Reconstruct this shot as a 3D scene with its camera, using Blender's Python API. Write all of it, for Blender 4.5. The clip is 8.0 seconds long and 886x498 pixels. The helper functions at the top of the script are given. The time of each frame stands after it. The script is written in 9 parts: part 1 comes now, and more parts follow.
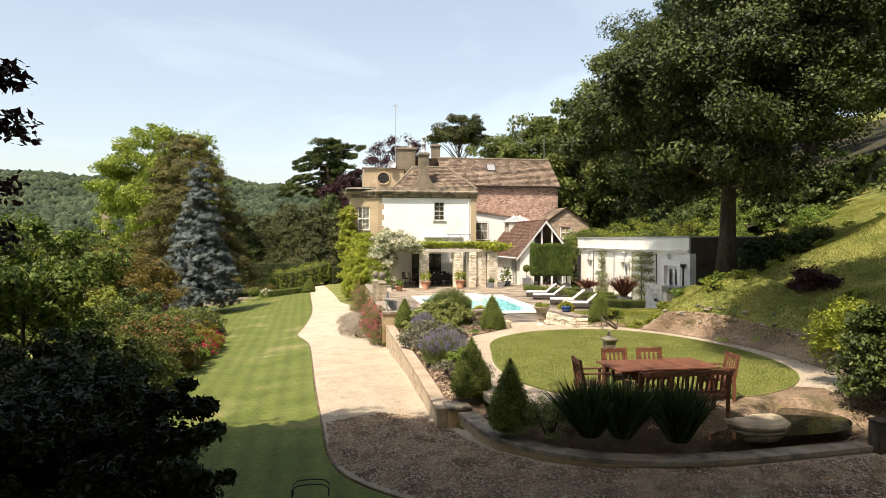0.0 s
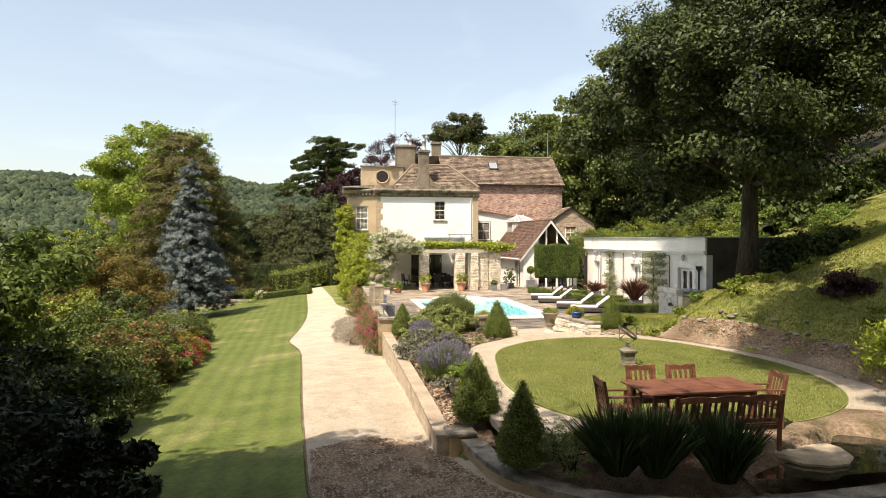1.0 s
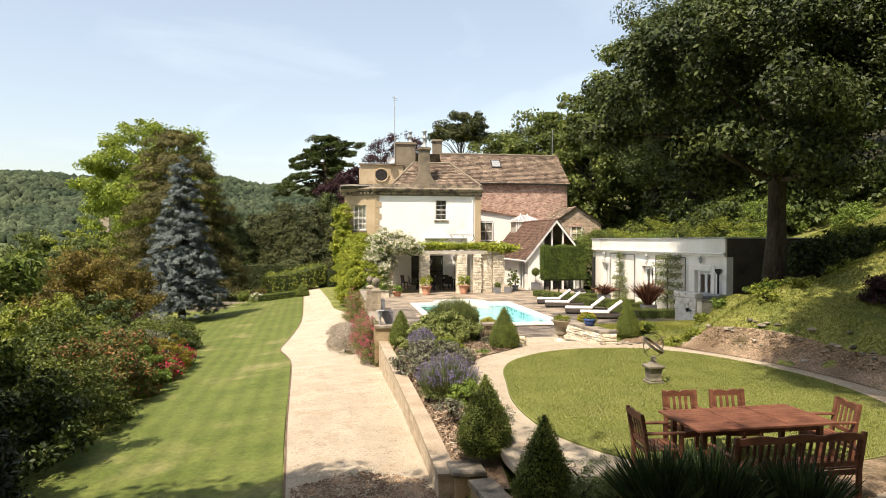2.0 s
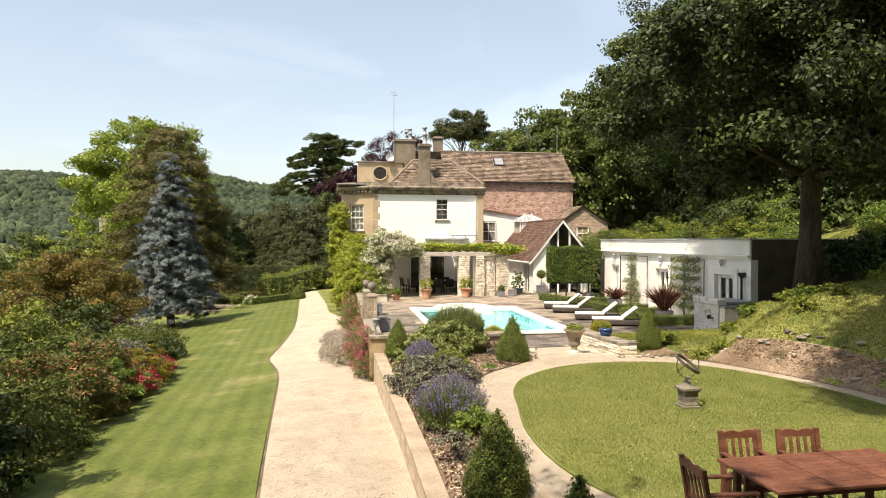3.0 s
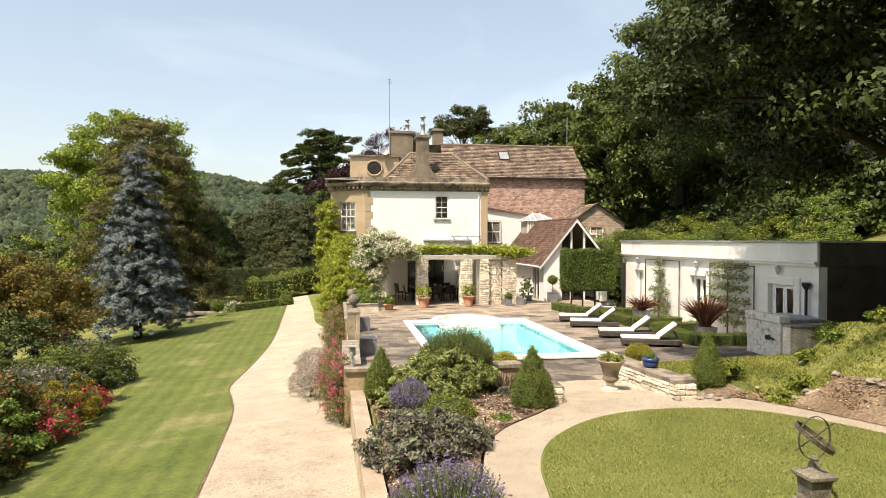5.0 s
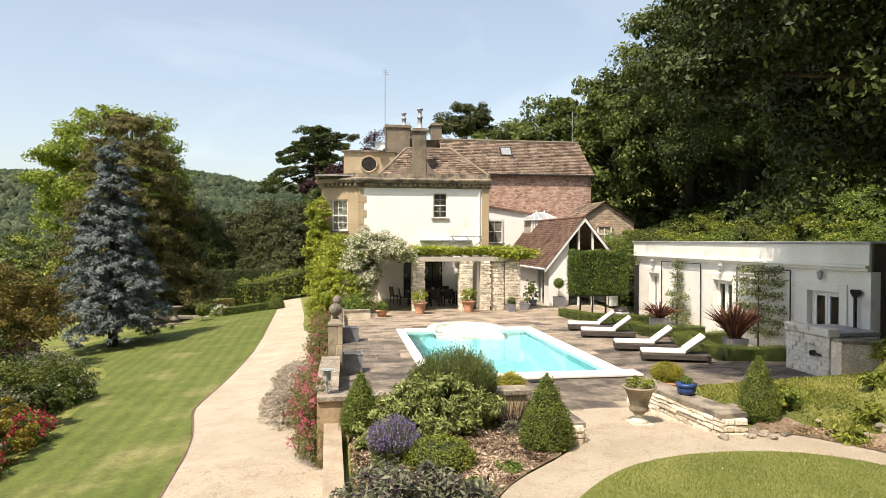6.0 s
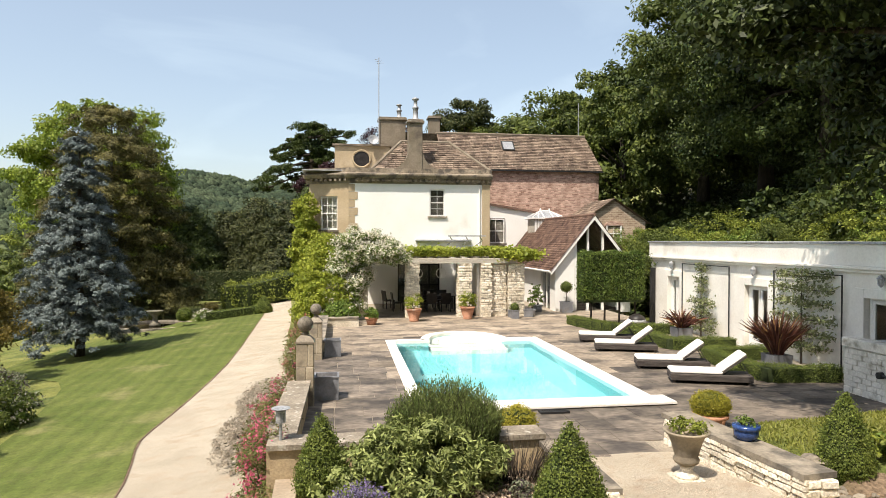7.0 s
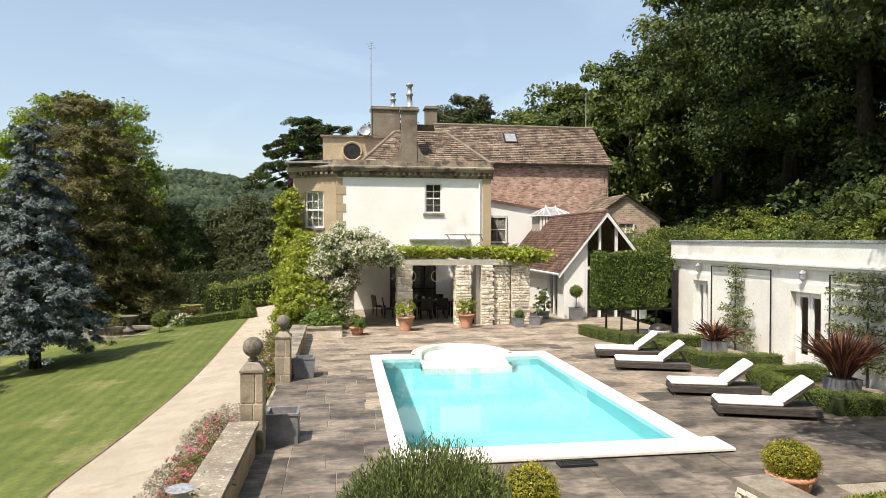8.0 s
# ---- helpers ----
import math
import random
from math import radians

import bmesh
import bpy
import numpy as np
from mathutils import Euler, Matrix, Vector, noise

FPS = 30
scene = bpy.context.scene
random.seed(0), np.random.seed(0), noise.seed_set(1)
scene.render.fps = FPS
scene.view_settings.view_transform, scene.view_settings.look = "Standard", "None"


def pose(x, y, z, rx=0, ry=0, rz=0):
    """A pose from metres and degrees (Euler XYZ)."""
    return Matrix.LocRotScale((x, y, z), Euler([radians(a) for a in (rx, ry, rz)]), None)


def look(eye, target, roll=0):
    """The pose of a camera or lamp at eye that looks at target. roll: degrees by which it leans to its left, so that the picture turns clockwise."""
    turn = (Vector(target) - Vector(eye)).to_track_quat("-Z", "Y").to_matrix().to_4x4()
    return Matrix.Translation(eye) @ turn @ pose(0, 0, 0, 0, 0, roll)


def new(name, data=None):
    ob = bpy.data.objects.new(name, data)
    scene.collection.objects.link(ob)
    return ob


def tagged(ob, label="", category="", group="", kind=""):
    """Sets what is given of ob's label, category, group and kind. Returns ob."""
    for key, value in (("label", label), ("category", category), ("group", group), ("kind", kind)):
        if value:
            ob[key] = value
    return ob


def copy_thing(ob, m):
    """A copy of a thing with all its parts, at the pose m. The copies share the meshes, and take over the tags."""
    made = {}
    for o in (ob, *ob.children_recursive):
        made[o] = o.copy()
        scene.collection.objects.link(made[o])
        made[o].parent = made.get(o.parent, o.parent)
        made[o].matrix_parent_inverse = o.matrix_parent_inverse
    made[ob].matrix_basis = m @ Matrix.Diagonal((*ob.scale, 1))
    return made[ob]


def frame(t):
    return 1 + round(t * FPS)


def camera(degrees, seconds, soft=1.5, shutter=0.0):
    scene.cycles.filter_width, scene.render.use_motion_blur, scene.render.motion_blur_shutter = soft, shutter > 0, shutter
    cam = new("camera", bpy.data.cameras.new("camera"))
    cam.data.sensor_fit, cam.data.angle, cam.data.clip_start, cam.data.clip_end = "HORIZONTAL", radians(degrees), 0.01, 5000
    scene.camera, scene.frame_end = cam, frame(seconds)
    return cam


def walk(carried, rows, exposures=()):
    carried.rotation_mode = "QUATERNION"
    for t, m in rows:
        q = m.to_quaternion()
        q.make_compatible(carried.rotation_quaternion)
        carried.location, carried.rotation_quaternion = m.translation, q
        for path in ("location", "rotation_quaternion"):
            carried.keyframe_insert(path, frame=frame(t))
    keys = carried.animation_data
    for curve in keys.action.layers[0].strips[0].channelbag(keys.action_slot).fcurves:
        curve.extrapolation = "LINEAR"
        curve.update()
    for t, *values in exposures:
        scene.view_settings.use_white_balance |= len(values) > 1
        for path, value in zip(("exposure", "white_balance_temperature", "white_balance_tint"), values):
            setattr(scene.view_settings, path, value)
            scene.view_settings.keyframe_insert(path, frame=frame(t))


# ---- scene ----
cam = camera(68.0, 8.0, soft=0.8)
# seconds, eye x y z, yaw, pitch, roll
ROWS = [
    (0.0, 0.093, -1.371, 3.395, -9.003, -0.817, 0.057),
    (0.5, 0.243, -0.480, 3.399, -8.968, -0.808, 0.059),
    (1.0, 0.378, 0.424, 3.409, -8.935, -0.801, 0.062),
    (1.5, 0.506, 1.348, 3.424, -8.902, -0.795, 0.065),
    (3.0, 0.922, 4.291, 3.487, -8.807, -0.784, 0.074),
    (3.5, 1.088, 5.347, 3.510, -8.777, -0.783, 0.077),
    (4.0, 1.276, 6.450, 3.533, -8.748, -0.783, 0.080),
    (4.5, 1.486, 7.605, 3.555, -8.719, -0.784, 0.083),
    (6.0, 2.261, 11.431, 3.598, -8.638, -0.793, 0.091),
    (6.5, 2.565, 12.842, 3.602, -8.613, -0.799, 0.094),
    (7.0, 2.889, 14.329, 3.599, -8.588, -0.805, 0.097),
    (7.5, 3.228, 15.896, 3.588, -8.563, -0.813, 0.100),
    (8.0, 3.577, 17.547, 3.567, -8.540, -0.822, 0.103),
]
walk(cam, [(t, pose(x, y, z, 90 + pitch, -roll, yaw)) for t, x, y, z, yaw, pitch, roll in ROWS], [(0.0, 0.55, 7450, 14.5), (4.5, 0.51, 7450, 14.5), (6.5, 0.39, 7100, 13.5), (8.0, 0.29, 6750, 11.5)])

from mathutils import geometry

# ---- light ----
SUN_EL, SUN_AZ = 60.0, 224.0
world = bpy.data.worlds.new("sky")
scene.world = world
world.use_nodes = True
wn, wl = world.node_tree.nodes, world.node_tree.links
wn.clear()
w_out = wn.new("ShaderNodeOutputWorld")
w_bg = wn.new("ShaderNodeBackground")
w_sky = wn.new("ShaderNodeTexSky")
w_sky.sky_type = "NISHITA"
w_sky.sun_disc = False
w_sky.sun_elevation, w_sky.sun_rotation = radians(SUN_EL), radians(SUN_AZ)
w_sky.air_density, w_sky.dust_density, w_sky.ozone_density = 1.0, 2.0, 0.45
w_co = wn.new("ShaderNodeTexCoord")
w_map = wn.new("ShaderNodeMapping")
w_map.inputs["Scale"].default_value = (1.3, 1.0, 3.4)
w_map.inputs["Rotation"].default_value = (0.0, radians(-32), radians(14))
w_noise = wn.new("ShaderNodeTexNoise")
w_noise.inputs["Scale"].default_value = 2.1
w_noise.inputs["Detail"].default_value = 6.0
w_noise.inputs["Distortion"].default_value = 0.7
w_ramp = wn.new("ShaderNodeValToRGB")
w_ramp.color_ramp.elements[0].position, w_ramp.color_ramp.elements[1].position = 0.48, 0.82
w_ramp.color_ramp.elements[0].color = (0.17, 0.17, 0.17, 1)
w_ramp.color_ramp.elements[1].color = (0.42, 0.42, 0.42, 1)
w_mix = wn.new("ShaderNodeMixRGB")
w_mix.inputs["Color2"].default_value = (6.5, 8.0, 8.7, 1)
wl.new(w_co.outputs["Generated"], w_map.inputs["Vector"])
wl.new(w_map.outputs["Vector"], w_noise.inputs["Vector"])
wl.new(w_noise.outputs["Fac"], w_ramp.inputs["Fac"])
wl.new(w_ramp.outputs["Color"], w_mix.inputs["Fac"])
wl.new(w_sky.outputs["Color"], w_mix.inputs["Color1"])
wl.new(w_mix.outputs["Color"], w_bg.inputs["Color"])
wl.new(w_bg.outputs["Background"], w_out.inputs["Surface"])
w_bg.inputs["Strength"].default_value = 0.142

sun_data = bpy.data.lights.new("sun", "SUN")
sun_data.energy, sun_data.angle, sun_data.color = 5.0, radians(0.53), (1.0, 0.95, 0.86)
sun = new("sun", sun_data)
sun_dir = Vector((math.sin(radians(SUN_AZ)) * math.cos(radians(SUN_EL)), math.cos(radians(SUN_AZ)) * math.cos(radians(SUN_EL)), math.sin(radians(SUN_EL))))
sun.matrix_world = look(sun_dir * 120, (0, 0, 0))

# ---- materials ----
def surf(name, c1, c2, scale=2.0, fine=40.0, rough=0.8, bump=0.25, metal=0.0, stain=None, stain_scale=0.7, stain_at=0.55, rnd=0.0, island=0.0, stretch=(1, 1, 1), spec=0.3, dist=0.02, grain=0.35):
    """A surface with a broad and a fine noise, an optional stain, and a change from piece to piece."""
    m = bpy.data.materials.new(name)
    m.use_nodes = True
    n, l = m.node_tree.nodes, m.node_tree.links
    b = n["Principled BSDF"]
    geo = n.new("ShaderNodeNewGeometry")
    mp = n.new("ShaderNodeMapping")
    mp.inputs["Scale"].default_value = stretch
    l.new(geo.outputs["Position"], mp.inputs["Vector"])

    def noise_tex(sc, detail=4.0):
        t = n.new("ShaderNodeTexNoise")
        t.inputs["Scale"].default_value, t.inputs["Detail"].default_value = sc, detail
        l.new(mp.outputs["Vector"], t.inputs["Vector"])
        return t

    big, small = noise_tex(scale), noise_tex(fine, 3.0)
    ramp = n.new("ShaderNodeValToRGB")
    ramp.color_ramp.elements[0].position, ramp.color_ramp.elements[1].position = 0.36, 0.64
    ramp.color_ramp.elements[0].color, ramp.color_ramp.elements[1].color = (*c1, 1), (*c2, 1)
    l.new(big.outputs["Fac"], ramp.inputs["Fac"])
    col = ramp.outputs["Color"]
    if stain:
        st = noise_tex(stain_scale, 6.0)
        r2 = n.new("ShaderNodeValToRGB")
        r2.color_ramp.elements[0].position, r2.color_ramp.elements[1].position = stain_at, stain_at + 0.15
        l.new(st.outputs["Fac"], r2.inputs["Fac"])
        mx = n.new("ShaderNodeMixRGB")
        mx.inputs["Color2"].default_value = (*stain, 1)
        l.new(r2.outputs["Color"], mx.inputs["Fac"])
        l.new(col, mx.inputs["Color1"])
        col = mx.outputs["Color"]
    hsv = n.new("ShaderNodeHueSaturation")
    mr = n.new("ShaderNodeMapRange")
    mr.inputs["From Min"].default_value, mr.inputs["From Max"].default_value = 0.3, 0.7
    mr.inputs["To Min"].default_value, mr.inputs["To Max"].default_value = 1 - grain, 1 + grain
    l.new(small.outputs["Fac"], mr.inputs["Value"])
    val = mr.outputs["Result"]
    for amount, node, out in ((rnd, "ShaderNodeObjectInfo", "Random"), (island, "ShaderNodeNewGeometry", "Random Per Island")):
        if amount:
            src = n.new(node)
            r3 = n.new("ShaderNodeMapRange")
            r3.inputs["To Min"].default_value, r3.inputs["To Max"].default_value = 1 - amount, 1 + amount
            l.new(src.outputs[out], r3.inputs["Value"])
            mul = n.new("ShaderNodeMath")
            mul.operation = "MULTIPLY"
            l.new(val, mul.inputs[0])
            l.new(r3.outputs["Result"], mul.inputs[1])
            val = mul.outputs["Value"]
    l.new(val, hsv.inputs["Value"])
    l.new(col, hsv.inputs["Color"])
    l.new(hsv.outputs["Color"], b.inputs["Base Color"])
    b.inputs["Roughness"].default_value, b.inputs["Metallic"].default_value = rough, metal
    b.inputs["Specular IOR Level"].default_value = spec
    if bump:
        bp = n.new("ShaderNodeBump")
        bp.inputs["Strength"].default_value, bp.inputs["Distance"].default_value = bump, dist
        l.new(small.outputs["Fac"], bp.inputs["Height"])
        l.new(bp.outputs["Normal"], b.inputs["Normal"])
    return m


def leafy(name, c1, c2, c3=None, share=0.0, rough=0.55, trans=0.35, scale=0.5, vary=0.35):
    """Leaves: two greens by a broad noise, each leaf a little different, some of a third colour, light shining through."""
    m = bpy.data.materials.new(name)
    m.use_nodes = True
    n, l = m.node_tree.nodes, m.node_tree.links
    b, out = n["Principled BSDF"], n["Material Output"]
    geo = n.new("ShaderNodeNewGeometry")
    tex = n.new("ShaderNodeTexNoise")
    tex.inputs["Scale"].default_value, tex.inputs["Detail"].default_value = scale, 3.0
    l.new(geo.outputs["Position"], tex.inputs["Vector"])
    add = n.new("ShaderNodeMath")
    add.operation = "MULTIPLY_ADD"
    add.inputs[1].default_value = 0.5
    l.new(geo.outputs["Random Per Island"], add.inputs[0])
    l.new(tex.outputs["Fac"], add.inputs[2])
    ramp = n.new("ShaderNodeValToRGB")
    ramp.color_ramp.elements[0].position, ramp.color_ramp.elements[1].position = 0.5, 1.0
    ramp.color_ramp.elements[0].color, ramp.color_ramp.elements[1].color = (*c1, 1), (*c2, 1)
    l.new(add.outputs["Value"], ramp.inputs["Fac"])
    col = ramp.outputs["Color"]
    if c3:
        gt = n.new("ShaderNodeMath")
        gt.operation = "LESS_THAN"
        gt.inputs[1].default_value = share
        l.new(geo.outputs["Random Per Island"], gt.inputs[0])
        mx = n.new("ShaderNodeMixRGB")
        mx.inputs["Color2"].default_value = (*c3, 1)
        l.new(gt.outputs["Value"], mx.inputs["Fac"])
        l.new(col, mx.inputs["Color1"])
        col = mx.outputs["Color"]
    hsv = n.new("ShaderNodeHueSaturation")
    mr = n.new("ShaderNodeMapRange")
    mr.inputs["To Min"].default_value, mr.inputs["To Max"].default_value = 1 - vary, 1 + vary
    wn2 = n.new("ShaderNodeTexWhiteNoise")
    wn2.noise_dimensions = "1D"
    l.new(geo.outputs["Random Per Island"], wn2.inputs["W"])
    l.new(wn2.outputs["Value"], mr.inputs["Value"])
    l.new(mr.outputs["Result"], hsv.inputs["Value"])
    l.new(col, hsv.inputs["Color"])
    l.new(hsv.outputs["Color"], b.inputs["Base Color"])
    b.inputs["Roughness"].default_value = rough
    b.inputs["Specular IOR Level"].default_value = 0.25
    if trans:
        tr = n.new("ShaderNodeBsdfTranslucent")
        l.new(hsv.outputs["Color"], tr.inputs["Color"])
        ms = n.new("ShaderNodeMixShader")
        ms.inputs["Fac"].default_value = trans
        l.new(b.outputs["BSDF"], ms.inputs[1])
        l.new(tr.outputs["BSDF"], ms.inputs[2])
        l.new(ms.outputs["Shader"], out.inputs["Surface"])
    return m


def glass_pane(name, tint=(0.9, 0.95, 0.95), rough=0.02):
    m = bpy.data.materials.new(name)
    m.use_nodes = True
    b = m.node_tree.nodes["Principled BSDF"]
    b.inputs["Base Color"].default_value = (*tint, 1)
    b.inputs["Roughness"].default_value = rough
    b.inputs["Transmission Weight"].default_value = 1.0
    b.inputs["IOR"].default_value = 1.45
    return m


def brickwork(name, c1, c2, mortar, width=0.22, height=0.075, axis="xz", pale=(0.5, 0.4, 0.3)):
    """Courses of brick or stone tile far off: a real brick pattern with relief."""
    m = surf(name, c1, c2, 3.0, 18, 0.9, 0.0, stain=pale, stain_scale=1.3, stain_at=0.55, grain=0.45)
    n, l = m.node_tree.nodes, m.node_tree.links
    b = n["Principled BSDF"]
    geo = n.new("ShaderNodeNewGeometry")
    sep, com = n.new("ShaderNodeSeparateXYZ"), n.new("ShaderNodeCombineXYZ")
    l.new(geo.outputs["Position"], sep.inputs["Vector"])
    l.new(sep.outputs["X" if axis[0] == "x" else "Y"], com.inputs["X"])
    l.new(sep.outputs["Z"], com.inputs["Y"])
    br = n.new("ShaderNodeTexBrick")
    br.inputs["Scale"].default_value = 1.0
    br.inputs["Brick Width"].default_value, br.inputs["Row Height"].default_value = width, height
    br.inputs["Mortar Size"].default_value = height * 0.13
    br.inputs["Color1"].default_value, br.inputs["Color2"].default_value = (*c1, 1), (*c2, 1)
    br.inputs["Mortar"].default_value = (*mortar, 1)
    warp, push = n.new("ShaderNodeTexNoise"), n.new("ShaderNodeVectorMath")
    warp.inputs["Scale"].default_value, warp.inputs["Detail"].default_value = 2.2, 3.0
    l.new(geo.outputs["Position"], warp.inputs["Vector"])
    push.operation = "MULTIPLY_ADD"
    push.inputs[1].default_value = (0.09, 0.045, 0.0)
    l.new(warp.outputs["Color"], push.inputs[0])
    l.new(com.outputs["Vector"], push.inputs[2])
    l.new(push.outputs["Vector"], br.inputs["Vector"])
    old = b.inputs["Base Color"].links[0].from_socket
    mx = n.new("ShaderNodeMixRGB")
    mx.inputs["Fac"].default_value = 0.68
    l.new(old, mx.inputs["Color1"])
    l.new(br.outputs["Color"], mx.inputs["Color2"])
    l.new(mx.outputs["Color"], b.inputs["Base Color"])
    bp = n.new("ShaderNodeBump")
    bp.inputs["Strength"].default_value, bp.inputs["Distance"].default_value = 0.5, 0.02
    bp.invert = True
    l.new(br.outputs["Fac"], bp.inputs["Height"])
    l.new(bp.outputs["Normal"], b.inputs["Normal"])
    return m


GRASS = surf("mown_grass", (0.08, 0.108, 0.02), (0.118, 0.141, 0.033), 0.9, 70, 0.9, 0.4, stain=(0.19, 0.185, 0.07), stain_scale=0.5, stain_at=0.56, dist=0.02, grain=0.25)


def striped(m, turn, width, strength):
    """Faint mower stripes on a grass material."""
    n, l = m.node_tree.nodes, m.node_tree.links
    b = n["Principled BSDF"]
    geo, mp, wv = n.new("ShaderNodeNewGeometry"), n.new("ShaderNodeMapping"), n.new("ShaderNodeTexWave")
    mp.inputs["Rotation"].default_value = (0, 0, radians(turn))
    wv.inputs["Scale"].default_value, wv.inputs["Distortion"].default_value, wv.inputs["Detail"].default_value = 0.31416 / width, 0.6, 2.0
    l.new(geo.outputs["Position"], mp.inputs["Vector"])
    l.new(mp.outputs["Vector"], wv.inputs["Vector"])
    mr = n.new("ShaderNodeMapRange")
    mr.inputs["To Min"].default_value, mr.inputs["To Max"].default_value = 1 - strength, 1 + strength
    l.new(wv.outputs["Fac"], mr.inputs["Value"])
    mid = n.new("ShaderNodeTexNoise")
    mid.inputs["Scale"].default_value, mid.inputs["Detail"].default_value = 9.0, 5.0
    l.new(geo.outputs["Position"], mid.inputs["Vector"])
    mr2 = n.new("ShaderNodeMapRange")
    mr2.inputs["From Min"].default_value, mr2.inputs["From Max"].default_value = 0.3, 0.7
    mr2.inputs["To Min"].default_value, mr2.inputs["To Max"].default_value = 0.78, 1.22
    l.new(mid.outputs["Fac"], mr2.inputs["Value"])
    mu = n.new("ShaderNodeMath")
    mu.operation = "MULTIPLY"
    l.new(mr.outputs["Result"], mu.inputs[0])
    l.new(mr2.outputs["Result"], mu.inputs[1])
    old = b.inputs["Base Color"].links[0].from_socket
    hs = n.new("ShaderNodeHueSaturation")
    l.new(old, hs.inputs["Color"])
    l.new(mu.outputs["Value"], hs.inputs["Value"])
    l.new(hs.outputs["Color"], b.inputs["Base Color"])
    return m


striped(GRASS, -3.0, 0.55, 0.1)
DRY_GRASS = surf("round_lawn_turf", (0.125, 0.15, 0.034), (0.18, 0.195, 0.055), 0.9, 70, 0.9, 0.4, stain=(0.19, 0.185, 0.07), stain_scale=0.5, stain_at=0.56, dist=0.02, grain=0.25)
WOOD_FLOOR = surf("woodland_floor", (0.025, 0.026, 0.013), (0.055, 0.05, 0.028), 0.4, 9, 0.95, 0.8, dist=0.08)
BANK = surf("rough_grass", (0.13, 0.155, 0.035), (0.24, 0.24, 0.07), 0.5, 14, 0.95, 0.9, stain=(0.085, 0.115, 0.03), stain_scale=0.9, stain_at=0.52, dist=0.12)
GRAVEL = surf("pale_gravel", (0.44, 0.378, 0.288), (0.525, 0.46, 0.36), 0.9, 75, 0.95, 1.0, stain=(0.44, 0.355, 0.26), stain_scale=2.2, stain_at=0.54, dist=0.03, grain=0.4)
SOIL = surf("bark_mulch", (0.15, 0.1, 0.065), (0.28, 0.2, 0.135), 3.0, 45, 0.95, 1.0, dist=0.05, grain=0.6)
EARTH = surf("dry_earth", (0.16, 0.11, 0.07), (0.3, 0.22, 0.15), 0.9, 18, 0.95, 0.9, stain=(0.13, 0.1, 0.055), stain_scale=1.1, stain_at=0.5, dist=0.08)
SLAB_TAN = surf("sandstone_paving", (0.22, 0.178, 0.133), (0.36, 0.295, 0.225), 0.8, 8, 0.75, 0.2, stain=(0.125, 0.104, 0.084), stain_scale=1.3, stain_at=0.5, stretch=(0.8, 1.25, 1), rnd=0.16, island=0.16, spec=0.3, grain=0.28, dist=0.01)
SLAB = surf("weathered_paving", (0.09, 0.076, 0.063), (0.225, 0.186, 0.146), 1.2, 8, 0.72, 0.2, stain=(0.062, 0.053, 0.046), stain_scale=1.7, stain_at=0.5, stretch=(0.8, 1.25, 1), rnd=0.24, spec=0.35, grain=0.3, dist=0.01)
JOINT = surf("paving_joint", (0.26, 0.22, 0.17), (0.36, 0.31, 0.24), 2.0, 50, 0.95, 0.4)
STONE = surf("honey_limestone", (0.42, 0.31, 0.18), (0.52, 0.41, 0.26), 1.6, 30, 0.85, 0.4, stain=(0.26, 0.2, 0.13), stain_scale=1.1, stain_at=0.56, rnd=0.2, grain=0.14)
RUBBLE = surf("rubble_limestone", (0.6, 0.53, 0.41), (0.76, 0.69, 0.57), 2.6, 28, 0.9, 0.5, stain=(0.34, 0.27, 0.18), stain_scale=2.2, stain_at=0.6, rnd=0.2, dist=0.03)
PIER_STONE = surf("grey_pier_stone", (0.3, 0.25, 0.18), (0.42, 0.35, 0.25), 2.0, 24, 0.9, 0.4, stain=(0.2, 0.17, 0.13), stain_scale=3.0, stain_at=0.52, rnd=0.15, grain=0.15)
TAN_COPING = surf("tan_coping", (0.31, 0.245, 0.175), (0.41, 0.335, 0.25), 1.4, 20, 0.9, 0.35, stain=(0.28, 0.23, 0.17), stain_scale=1.8, stain_at=0.55, grain=0.14)
MORTAR = surf("lime_mortar", (0.6, 0.53, 0.42), (0.68, 0.61, 0.5), 2.0, 40, 0.95, 0.4)
COPING = surf("lichened_coping", (0.23, 0.195, 0.15), (0.34, 0.295, 0.23), 1.8, 20, 0.9, 0.4, stain=(0.13, 0.115, 0.095), stain_scale=2.6, stain_at=0.48, rnd=0.15, grain=0.18)
LICHEN = surf("lichen_spotted_coping", (0.2, 0.17, 0.13), (0.32, 0.275, 0.215), 2.4, 26, 0.92, 0.5, stain=(0.52, 0.49, 0.42), stain_scale=11.0, stain_at=0.58, grain=0.25)
RENDER_WHITE = surf("white_render", (0.86, 0.85, 0.81), (0.9, 0.89, 0.86), 0.7, 18, 0.85, 0.12, stain=(0.72, 0.69, 0.62), stain_scale=0.5, stain_at=0.62, grain=0.03)
PAINT_WHITE = surf("white_paint", (0.78, 0.77, 0.73), (0.82, 0.81, 0.78), 2.0, 30, 0.5, 0.05, grain=0.04)
PAV_WHITE = surf("aged_white_render", (0.74, 0.71, 0.64), (0.82, 0.8, 0.74), 0.8, 16, 0.85, 0.15, stain=(0.58, 0.54, 0.46), stain_scale=0.7, stain_at=0.6, grain=0.05)
CORNICE = surf("weathered_cornice", (0.2, 0.165, 0.12), (0.31, 0.255, 0.19), 1.2, 12, 0.9, 0.4, stain=(0.1, 0.086, 0.07), stain_scale=2.2, stain_at=0.47, dist=0.04, grain=0.2)
